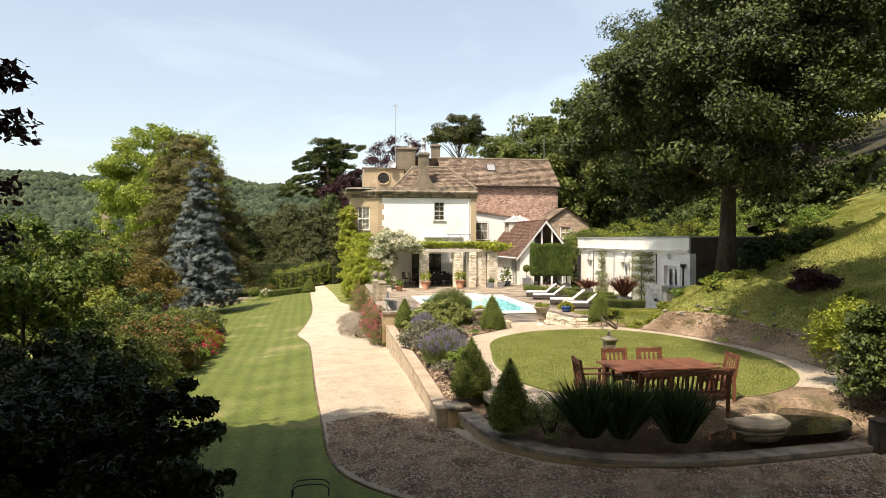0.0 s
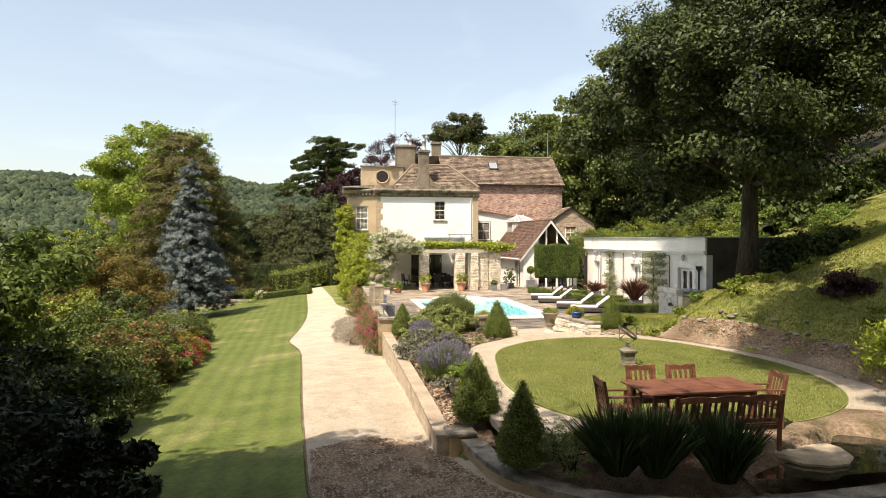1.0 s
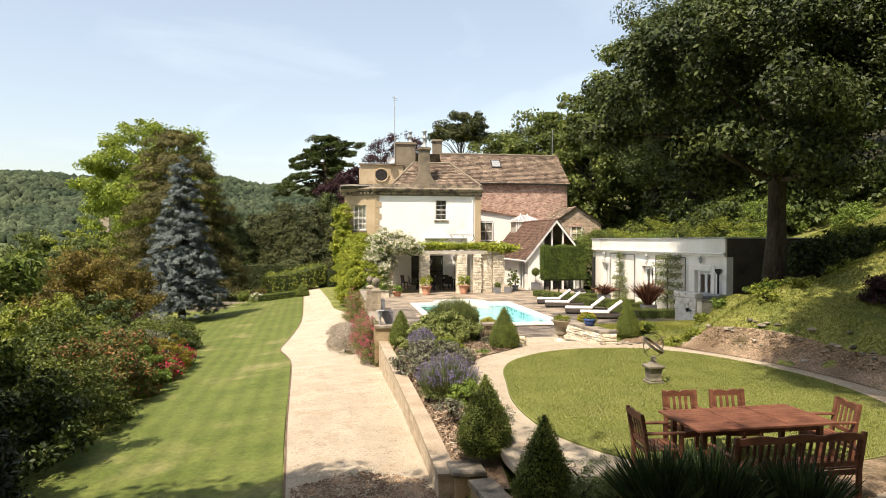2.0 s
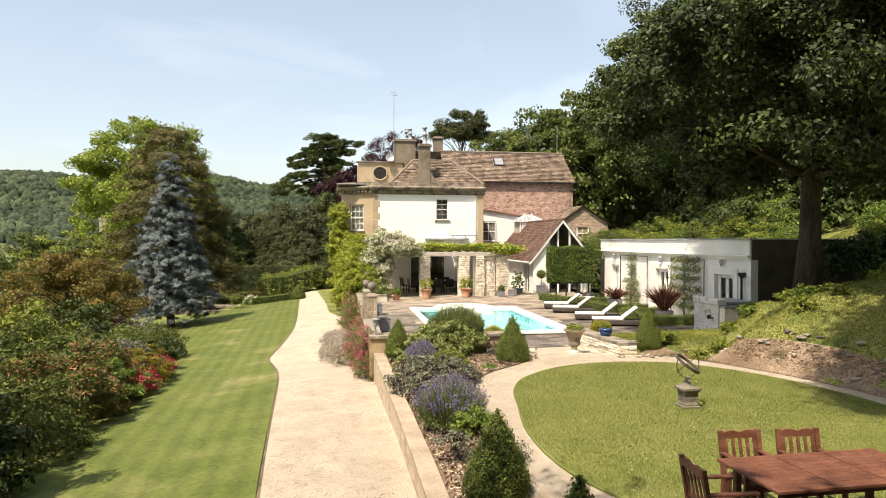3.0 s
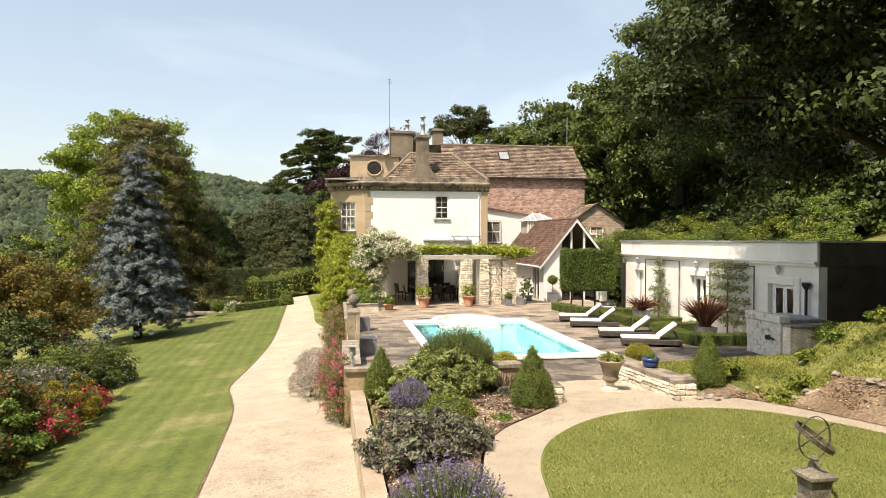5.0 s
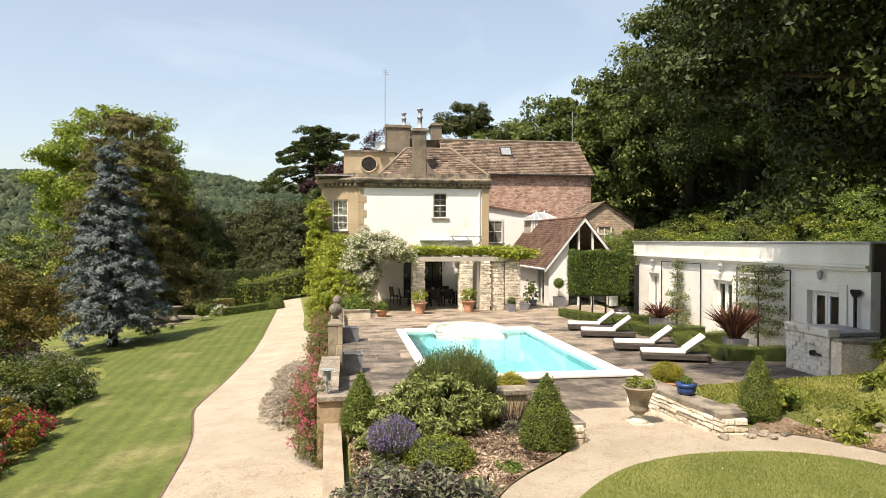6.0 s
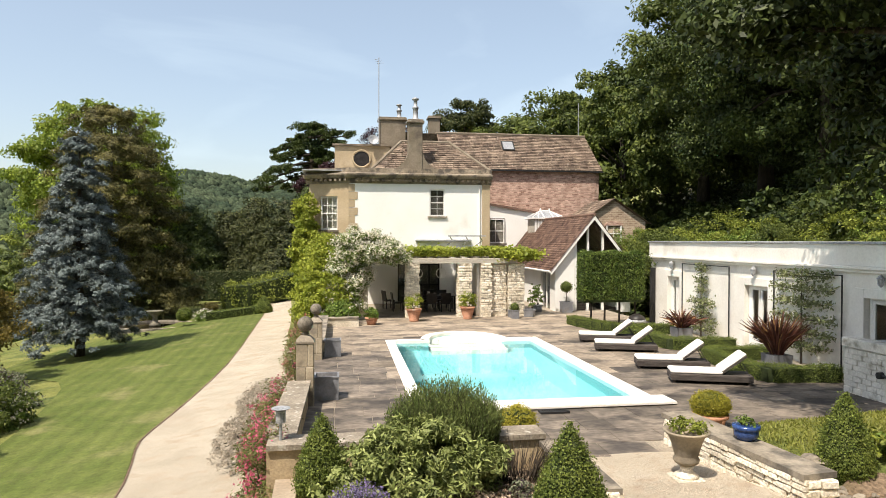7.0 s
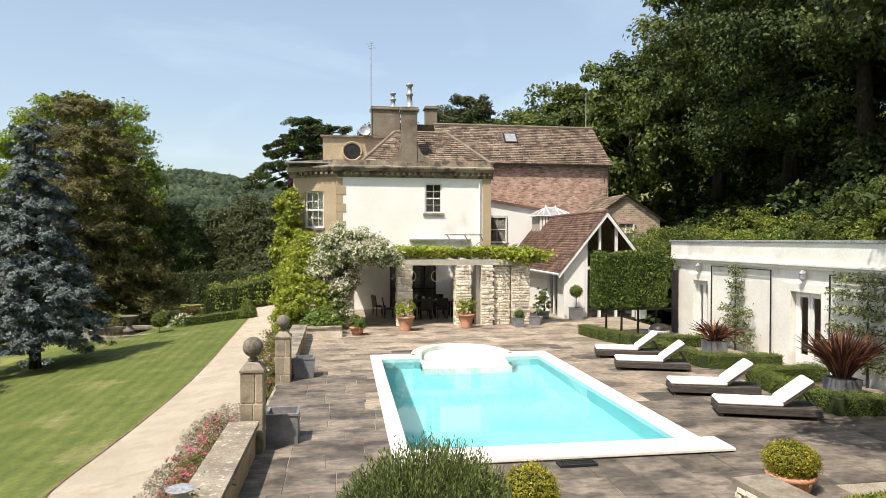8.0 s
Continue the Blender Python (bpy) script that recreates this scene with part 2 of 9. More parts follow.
BAYSTONE = surf("ashlar_bay", (0.4, 0.31, 0.195), (0.47, 0.37, 0.245), 1.0, 16, 0.85, 0.25, stain=(0.33, 0.25, 0.15), stain_scale=0.8, stain_at=0.58, grain=0.1)
# Pavilion render darkened to carry the tree's shade on its end.
SHADED_RENDER = surf("shade_toned_render", (0.075, 0.06, 0.045), (0.12, 0.1, 0.075), 0.8, 14, 0.9, 0.25, stain=(0.05, 0.042, 0.033), stain_scale=0.8, stain_at=0.5, grain=0.12)
WHITEWASH = surf("old_whitewash", (0.6, 0.57, 0.5), (0.74, 0.71, 0.64), 2.0, 20, 0.9, 0.3, stain=(0.3, 0.27, 0.21), stain_scale=3.0, stain_at=0.55, grain=0.1)
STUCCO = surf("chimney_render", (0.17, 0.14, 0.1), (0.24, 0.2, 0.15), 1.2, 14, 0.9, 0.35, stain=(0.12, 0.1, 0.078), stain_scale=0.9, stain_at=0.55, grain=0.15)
ROOF_STONE = surf("stone_roof_tile", (0.15, 0.108, 0.083), (0.29, 0.22, 0.165), 1.4, 9, 0.9, 0.5, stain=(0.4, 0.34, 0.26), stain_scale=2.6, stain_at=0.62, island=0.42, rnd=0.1, dist=0.04)
ROOF_CLAY = surf("clay_roof_tile", (0.13, 0.077, 0.058), (0.225, 0.14, 0.105), 1.5, 22, 0.85, 0.35, stain=(0.3, 0.2, 0.15), stain_scale=1.8, stain_at=0.6, island=0.38, rnd=0.1)
BRICK = brickwork("old_red_brick", (0.2, 0.1, 0.075), (0.66, 0.46, 0.37), (0.42, 0.32, 0.25), 0.25, 0.1, pale=(0.62, 0.47, 0.38))
GABLE_STONE = brickwork("gable_stone", (0.22, 0.145, 0.1), (0.52, 0.4, 0.29), (0.52, 0.45, 0.35), 0.3, 0.11, pale=(0.55, 0.47, 0.36))
DRIVE_STONE = brickwork("drive_wall_stone", (0.36, 0.27, 0.175), (0.58, 0.48, 0.35), (0.46, 0.38, 0.28), 0.42, 0.16, axis="yz", pale=(0.6, 0.52, 0.4))
LEAD = surf("lead_sheet", (0.3, 0.31, 0.32), (0.4, 0.41, 0.42), 1.5, 18, 0.5, 0.1, metal=0.3)
DARK_METAL = surf("black_iron", (0.018, 0.018, 0.019), (0.03, 0.03, 0.03), 4, 40, 0.5, 0.1)
LEAD_BOX = surf("lead_planter", (0.17, 0.175, 0.19), (0.27, 0.275, 0.29), 2.5, 22, 0.55, 0.15, metal=0.2, stain=(0.22, 0.2, 0.18), stain_scale=2.0, stain_at=0.6, grain=0.1)
TERRACOTTA = surf("terracotta", (0.4, 0.19, 0.115), (0.5, 0.26, 0.165), 3.0, 30, 0.8, 0.15, stain=(0.5, 0.38, 0.3), stain_scale=4.0, stain_at=0.6)
BLUE_GLAZE = surf("blue_glaze", (0.02, 0.05, 0.16), (0.035, 0.08, 0.24), 4.0, 30, 0.2, 0.0, spec=0.6)
TEAK = surf("red_brown_teak", (0.12, 0.046, 0.028), (0.19, 0.08, 0.047), 3.0, 40, 0.55, 0.2, stretch=(1, 1, 4), rnd=0.12)
WICKER = surf("dark_wicker", (0.06, 0.05, 0.045), (0.1, 0.085, 0.075), 4.0, 60, 0.7, 0.5, stretch=(1, 1, 6))
CUSHION = surf("cream_cushion", (0.78, 0.75, 0.69), (0.83, 0.8, 0.75), 2.0, 30, 0.9, 0.1, grain=0.04)
BARK = surf("tree_bark", (0.032, 0.025, 0.019), (0.075, 0.06, 0.045), 2.0, 16, 0.95, 0.9, stretch=(1, 1, 0.25), dist=0.06)
WOOD_GREY = surf("silvered_oak", (0.4, 0.36, 0.3), (0.5, 0.46, 0.39), 2.0, 25, 0.8, 0.3, stretch=(0.4, 4, 4))
DARK_WOOD = surf("dark_furniture", (0.018, 0.015, 0.014), (0.035, 0.03, 0.027), 4, 40, 0.45, 0.1)
POOL_LINER = surf("pale_pool_liner", (0.18, 0.5, 0.54), (0.21, 0.54, 0.58), 1.0, 10, 0.6, 0.0, grain=0.02)
COPING_WHITE = surf("white_pool_coping", (0.76, 0.72, 0.65), (0.83, 0.8, 0.74), 1.5, 24, 0.8, 0.15, stain=(0.66, 0.61, 0.53), stain_scale=1.8, stain_at=0.6, grain=0.06)
# Dark tone of boards that stand in for unlit rooms behind glass.
INTERIOR = surf("painted_room_dimness", (0.12, 0.105, 0.09), (0.18, 0.16, 0.14), 1.0, 10, 0.9, 0.0)
GLASS = glass_pane("window_glass")
CURTAIN = surf("pale_curtain", (0.55, 0.5, 0.42), (0.62, 0.57, 0.49), 2, 20, 0.9, 0.1, stretch=(8, 8, 0.2))
SUNDIAL_STONE = surf("mossy_stone", (0.13, 0.115, 0.088), (0.22, 0.195, 0.15), 4.0, 30, 0.9, 0.5, stain=(0.12, 0.125, 0.07), stain_scale=3.0, stain_at=0.55)
BRONZE = surf("weathered_bronze", (0.1, 0.085, 0.06), (0.16, 0.14, 0.11), 5, 40, 0.5, 0.1, metal=0.6)
FINIAL = surf("dark_ball_stone", (0.13, 0.115, 0.09), (0.22, 0.19, 0.15), 5.0, 30, 0.9, 0.4, stain=(0.3, 0.27, 0.21), stain_scale=4, stain_at=0.6)

L_DARK = leafy("dark_tree_leaves", (0.02, 0.036, 0.009), (0.086, 0.114, 0.025), scale=0.35, trans=0.1)
L_SHADE = leafy("shade_tree_leaves", (0.013, 0.023, 0.006), (0.068, 0.09, 0.021), scale=0.35, trans=0.06)
L_MID = leafy("mid_green_leaves", (0.05, 0.075, 0.017), (0.15, 0.18, 0.04), scale=0.35, trans=0.3)
L_BRIGHT = leafy("bright_leaves", (0.12, 0.18, 0.022), (0.28, 0.34, 0.05), scale=0.5)
L_BROWN = leafy("brown_green_sprays", (0.05, 0.05, 0.016), (0.16, 0.142, 0.042), scale=0.5, trans=0.15)
L_CONIFER = leafy("dark_conifer_sprays", (0.024, 0.036, 0.012), (0.1, 0.108, 0.036), scale=0.5, trans=0.15)
L_SPRUCE = leafy("blue_spruce_needles", (0.038, 0.054, 0.054), (0.18, 0.22, 0.208), scale=2.2, trans=0.05, vary=0.2)
L_PURPLE = leafy("copper_leaves", (0.03, 0.014, 0.018), (0.075, 0.032, 0.035), scale=0.5)
L_BOX = leafy("box_leaves", (0.078, 0.112, 0.02), (0.195, 0.235, 0.05), scale=3.0, trans=0.2)
L_HEDGE = leafy("clipped_hedge_leaves", (0.11, 0.145, 0.02), (0.25, 0.28, 0.048), scale=1.2, trans=0.25)
L_HORN = leafy("hornbeam_leaves", (0.05, 0.09, 0.016), (0.15, 0.2, 0.04), scale=2.5, trans=0.25, vary=0.5)
L_BAY = leafy("bay_leaves", (0.12, 0.155, 0.04), (0.34, 0.38, 0.135), scale=3.0, trans=0.2)
L_LIME = leafy("lime_leaves", (0.17, 0.22, 0.025), (0.38, 0.41, 0.06), scale=1.0)
L_PINK = leafy("pink_flowers", (0.42, 0.07, 0.13), (0.6, 0.16, 0.22), scale=3.0)
L_CRIMSON = leafy("crimson_flowers", (0.36, 0.02, 0.045), (0.52, 0.06, 0.1), scale=3.0)
L_SPIREA = leafy("golden_spirea_leaves", (0.12, 0.12, 0.02), (0.3, 0.26, 0.04), c3=(0.25, 0.11, 0.03), share=0.15, scale=1.5)
L_RED = leafy("red_orange_shrub", (0.16, 0.065, 0.032), (0.31, 0.15, 0.065), c3=(0.095, 0.125, 0.03), share=0.7, scale=1.0)
L_GOLD = leafy("golden_brown_leaves", (0.085, 0.07, 0.02), (0.25, 0.19, 0.045), scale=0.7)
L_YBOX = leafy("golden_box_leaves", (0.2, 0.19, 0.02), (0.38, 0.34, 0.04), scale=3.0, trans=0.25)
L_ROSELEAF = leafy("rose_leaves", (0.09, 0.12, 0.03), (0.22, 0.22, 0.08), c3=(0.3, 0.14, 0.09), share=0.08, scale=2.0)
L_DRY = leafy("dry_grey_stems", (0.29, 0.25, 0.19), (0.54, 0.475, 0.385), scale=2.0)
L_SAGE = leafy("sage_leaves", (0.13, 0.15, 0.09), (0.27, 0.28, 0.19), c3=(0.09, 0.06, 0.075), share=0.25, scale=2.0)
L_LAV = leafy("lavender_stems", (0.12, 0.17, 0.05), (0.24, 0.29, 0.11), scale=3.0, trans=0.2)
L_LAVF = leafy("lavender_flowers", (0.13, 0.1, 0.2), (0.25, 0.2, 0.36), scale=3.0, trans=0.2)
L_ROSEMARY = leafy("rosemary", (0.08, 0.115, 0.032), (0.2, 0.245, 0.075), scale=2.0, trans=0.2)
L_SHRUB = leafy("bay_leaves", (0.085, 0.145, 0.026), (0.23, 0.31, 0.065), scale=2.0, trans=0.3)
L_PHORM = leafy("bronze_sword_leaves", (0.05, 0.02, 0.016), (0.15, 0.06, 0.04), c3=(0.35, 0.2, 0.08), share=0.15, scale=3.0, trans=0.15)
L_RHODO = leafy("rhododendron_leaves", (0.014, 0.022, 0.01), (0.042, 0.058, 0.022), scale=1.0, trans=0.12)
L_SWORD = leafy("green_sword_leaves", (0.02, 0.04, 0.014), (0.05, 0.08, 0.026), scale=3.0, trans=0.15)
# Greyed green base colour takes in the haze of distance.
L_FAR = surf("hazed_wood_leaves", (0.024, 0.037, 0.022), (0.056, 0.073, 0.04), 0.03, 0.5, 0.9, 0.0, island=0.35, grain=0.5, spec=0.1)
L_ESPALIER = leafy("espalier_leaves", (0.12, 0.145, 0.055), (0.27, 0.29, 0.14), scale=3.0, trans=0.2)
L_WHITE = leafy("white_rose_flowers", (0.66, 0.61, 0.47), (0.82, 0.78, 0.67), scale=2.0)

# ---- building helpers ----
def mesh_of(bm, name, material, smooth=False):
    me = bpy.data.meshes.new(name)
    bmesh.ops.recalc_face_normals(bm, faces=bm.faces)
    bm.to_mesh(me)
    bm.free()
    me.materials.append(material)
    if smooth:
        me.shade_smooth()
    return me


def arrays(name, verts, faces, material, smooth=False):
    """A mesh from numpy arrays: verts (n, 3), faces (m, k) of one size."""
    me = bpy.data.meshes.new(name)
    verts, faces = np.asarray(verts, np.float32), np.asarray(faces, np.int32)
    k = faces.shape[1]
    me.vertices.add(len(verts))
    me.vertices.foreach_set("co", verts.ravel())
    me.loops.add(faces.size)
    me.loops.foreach_set("vertex_index", faces.ravel())
    me.polygons.add(len(faces))
    me.polygons.foreach_set("loop_start", np.arange(0, faces.size, k, dtype=np.int32))
    me.update(calc_edges=True)
    me.materials.append(material)
    if smooth:
        me.shade_smooth()
    return me


def thing(name, label, category, at=(0, 0, 0), group="", turn=0.0, kind=""):
    ob = new(name)
    ob.matrix_basis = pose(*at, 0, 0, turn)
    return tagged(ob, label, category, group, kind)


def part(name, bm, material, parent=None, label="", smooth=False, world=False):
    """A bmesh or mesh as one object under a thing or a part; world: its points are already in the world's metres."""
    me = bm if isinstance(bm, bpy.types.Mesh) else mesh_of(bm, name, material, smooth)
    ob = new(name, me)
    if parent:
        ob.parent = parent
        if world:
            root = parent
            while root.parent:
                root = root.parent
            ob.matrix_parent_inverse = root.matrix_basis.inverted() if not parent.parent else Matrix()
    return tagged(ob, label)


def alone(name, bm, material, label, category, at=(0, 0, 0), group="", kind="", smooth=False, turn=0.0):
    me = bm if isinstance(bm, bpy.types.Mesh) else mesh_of(bm, name, material, smooth)
    ob = new(name, me)
    ob.matrix_basis = pose(*at, 0, 0, turn)
    return tagged(ob, label, category, group, kind)


def box(bm, x0, x1, y0, y1, z0, z1, bevel=0.0, m=None):
    r = bmesh.ops.create_cube(bm, size=1.0, matrix=Matrix.Translation(((x0 + x1) / 2, (y0 + y1) / 2, (z0 + z1) / 2)) @ Matrix.Diagonal((x1 - x0, y1 - y0, z1 - z0, 1)))
    vs = r["verts"]
    if bevel:
        es = {e for v in vs for e in v.link_edges}
        rb = bmesh.ops.bevel(bm, geom=list(es), offset=bevel, segments=1, affect="EDGES")
        vs = list({v for f in rb["faces"] for v in f.verts} | {v for v in vs if v.is_valid})
    if m:
        bmesh.ops.transform(bm, matrix=m, verts=vs)
    return bm


def boxed(*a, **k):
    return box(bmesh.new(), *a, **k)


def prism(bm, pts, z0, z1, axis="z"):
    """A polygon drawn up from z0 to z1; axis y: pts are (x, z) and the depth runs along y; axis x: pts are (y, z)."""
    def at(p, d):
        return {"z": (p[0], p[1], d), "y": (p[0], d, p[1]), "x": (d, p[0], p[1])}[axis]
    a = [bm.verts.new(at(p, z0)) for p in pts]
    b = [bm.verts.new(at(p, z1)) for p in pts]
    bm.faces.new(a)
    bm.faces.new(list(reversed(b)))
    for i in range(len(pts)):
        j = (i + 1) % len(pts)
        bm.faces.new((a[i], a[j], b[j], b[i]))
    return bm


def lathe(bm, profile, n=20, cx=0.0, cy=0.0, square=False):
    """A turned body from (radius, height) pairs."""
    rings = []
    for r, z in profile:
        rings.append([bm.verts.new((cx + r * math.cos(2 * math.pi * (i + 0.5 * square) / n), cy + r * math.sin(2 * math.pi * (i + 0.5 * square) / n), z)) for i in range(n)])
    for p, q in zip(rings, rings[1:]):
        for i in range(n):
            bm.faces.new((p[i], p[(i + 1) % n], q[(i + 1) % n], q[i]))
    bm.faces.new(list(reversed(rings[0])))
    bm.faces.new(rings[-1])
    return bm


def tube(bm, pts, radii, n=7):
    """A round bar along points; radii one or one a point."""
    pts = [Vector(p) for p in pts]
    radii = [radii] * len(pts) if isinstance(radii, (int, float)) else radii
    rings = []
    for i, p in enumerate(pts):
        d = (pts[min(i + 1, len(pts) - 1)] - pts[max(i - 1, 0)]).normalized()
        side = d.cross(Vector((0.31, 0.17, 0.93)) if abs(d.z) < 0.9 else Vector((1, 0, 0))).normalized()
        up = d.cross(side)
        rings.append([bm.verts.new(p + radii[i] * (math.cos(2 * math.pi * k / n) * side + math.sin(2 * math.pi * k / n) * up)) for k in range(n)])
    for a, b in zip(rings, rings[1:]):
        for k in range(n):
            bm.faces.new((a[k], a[(k + 1) % n], b[(k + 1) % n], b[k]))
    bm.faces.new(rings[0])
    bm.faces.new(list(reversed(rings[-1])))
    return bm


# ---- foliage helpers ----
def rng(seed):
    return np.random.default_rng(seed)


def unit(v):
    return v / np.maximum(np.linalg.norm(v, axis=-1, keepdims=True), 1e-9)


def leaves(name, at, out, material, size, r, ratio=0.5, loose=0.8, droop=0.0):
    """One mesh of small pointed leaves at points, facing roughly along out."""
    n = len(at)
    nrm = unit(out + loose * r.normal(size=(n, 3)))
    ax = unit(np.cross(nrm, r.normal(size=(n, 3))))
    ax[:, 2] -= droop
    ax = unit(ax)
    sd = unit(np.cross(nrm, ax))
    s = size * r.uniform(0.6, 1.35, (n, 1))
    base, tip = at - ax * s * 0.5, at + ax * s * 0.5
    mid = at + nrm * s * 0.1
    v = np.stack([base, mid + sd * s * ratio * 0.5, tip, mid - sd * s * ratio * 0.5], 1).reshape(-1, 3)
    return arrays(name, v, np.arange(4 * n).reshape(-1, 4), material)


def blades(name, base, way, length, width, material, r, bend=0.3):
    """Strap leaves or spikes: two quads each, bent over at the tip."""
    n = len(base)
    way = unit(way)
    length = np.broadcast_to(np.asarray(length, float).reshape(-1, 1), (n, 1))
    sd = unit(np.cross(way, r.normal(size=(n, 3)))) * width * 0.5
    mid = base + way * length * 0.55
    flat = way.copy()
    flat[:, 2] = 0
    tip = base + way * length + (unit(flat + 1e-6) * 0.6 - np.array([0, 0, 0.8])) * bend * length * r.uniform(0.2, 1, (n, 1))
    v = np.stack([base - sd * 0.7, base + sd * 0.7, mid + sd, mid - sd, tip + sd * 0.15, tip - sd * 0.15], 1).reshape(-1, 3)
    i = np.arange(n)[:, None] * 6
    f = np.concatenate([i + [0, 1, 2, 3], i + [3, 2, 4, 5]])
    return arrays(name, v, f, material)


def lumps(r, n, radii, centre, low=-0.6, squash=1.0):
    """Points on an uneven ellipsoid, with the outward way at each."""
    d = unit(r.normal(size=(n * 2, 3)))
    d = d[d[:, 2] > low][:n]
    return np.asarray(centre) + d * np.asarray(radii) * r.uniform(0.78, 1.04, (len(d), 1)), d


def crown_points(r, clumps, per, clump_size, radii, centre, low=-0.6, fill=0.25, boughs=0.0):
    """Leaf places gathered in clumps over an uneven crown, some of them inside."""
    if not boughs:
        c, d = lumps(r, clumps, radii, centre, low)
        inner = r.random(len(c)) < fill
        c[inner] = np.asarray(centre) + (c[inner] - centre) * r.uniform(0.45, 0.8, (inner.sum(), 1))
        size = clump_size * r.uniform(0.6, 1.4, len(c))
        off = unit(r.normal(size=(len(c), per, 3))) * r.random((len(c), per, 1)) ** 0.45 * size[:, None, None] * np.array([1, 1, 0.62])
        return (c[:, None] + off).reshape(-1, 3), unit(off + 0.5 * d[:, None] + np.array([0, 0, 0.45])).reshape(-1, 3), c
    b, bd = lumps(r, int(clumps * boughs), radii, centre, low)
    b = np.asarray(centre) + (b - centre) * r.uniform(0.82, 1.06, (len(b), 1))
    k = r.integers(0, len(b), clumps)
    d = unit(bd[k] + r.normal(size=(clumps, 3)) * 0.45)
    c = b[k] + unit(r.normal(size=(clumps, 3)) + bd[k] * 0.6 + [0, 0, 0.3]) * clump_size * np.array([1.15, 1.15, 0.75]) * r.uniform(0.3, 1.0, (clumps, 1))
    inner = r.random(len(c)) < fill
    c[inner] = np.asarray(centre) + (c[inner] - centre) * r.uniform(0.4, 0.8, (inner.sum(), 1))
    size = clump_size * r.uniform(0.55, 1.25, len(c))
    off = unit(r.normal(size=(len(c), per, 3))) * r.random((len(c), per, 1)) ** 0.45 * size[:, None, None] * np.array([1, 1, 0.62])
    pts = (c[:, None] + off).reshape(-1, 3)
    out = unit(off + 0.5 * d[:, None] + np.array([0, 0, 0.45])).reshape(-1, 3)
    return pts, out, c


def limbs(bm, r, base, top, radius, targets, count=14, n=8):
    """A tapered, slightly bent trunk with limbs that reach towards some of the clumps."""
    base, top = Vector(base), Vector(top)
    pts, rad = [], []
    for i in range(7):
        f = i / 6
        p = base.lerp(top, f) + Vector((r.normal() * radius * 0.25 * f, r.normal() * radius * 0.25 * f, 0))
        pts.append(p)
        rad.append(radius * (1.35 if i == 0 else 1.0) * (1 - 0.72 * f))
    tube(bm, pts, rad, n)
    pick = r.choice(len(targets), min(count, len(targets)), replace=False)
    for k in pick:
        tip = Vector(targets[k])
        f = min(max((tip.z - base.z) / max(top.z - base.z, 0.1) - 0.25, 0.3), 0.95)
        start = base.lerp(top, f)
        mid = start.lerp(tip, 0.5) + Vector((0, 0, 0.12 * (tip - start).length))
        a = radius * (1 - 0.72 * f) * 0.5
        tube(bm, [start, mid, tip], [a, a * 0.6, a * 0.15], 5)
    return bm


def broad_tree(name, label, at, height, radii, centre_z, material, seed, trunk=0.3, clumps=260, per=120, clump=0.9, leaf=0.22, low=-0.55, lean=(0, 0), group="", fill=0.3, category="tree", loose=0.7, boughs=0.22):
    r = rng(seed)
    t = thing(name, label, category, at, group)
    pts, out, c = crown_points(r, clumps, per, clump, radii, (lean[0], lean[1], centre_z), low, fill, boughs)
    part("crown", leaves("crown", pts, out, material, leaf, r, loose=loose), material, t)
    part("trunk", limbs(bmesh.new(), r, (0, 0, -0.3), (lean[0] * 0.8, lean[1] * 0.8, height * 0.8), trunk, c, 16), BARK, t, smooth=True)
    return t


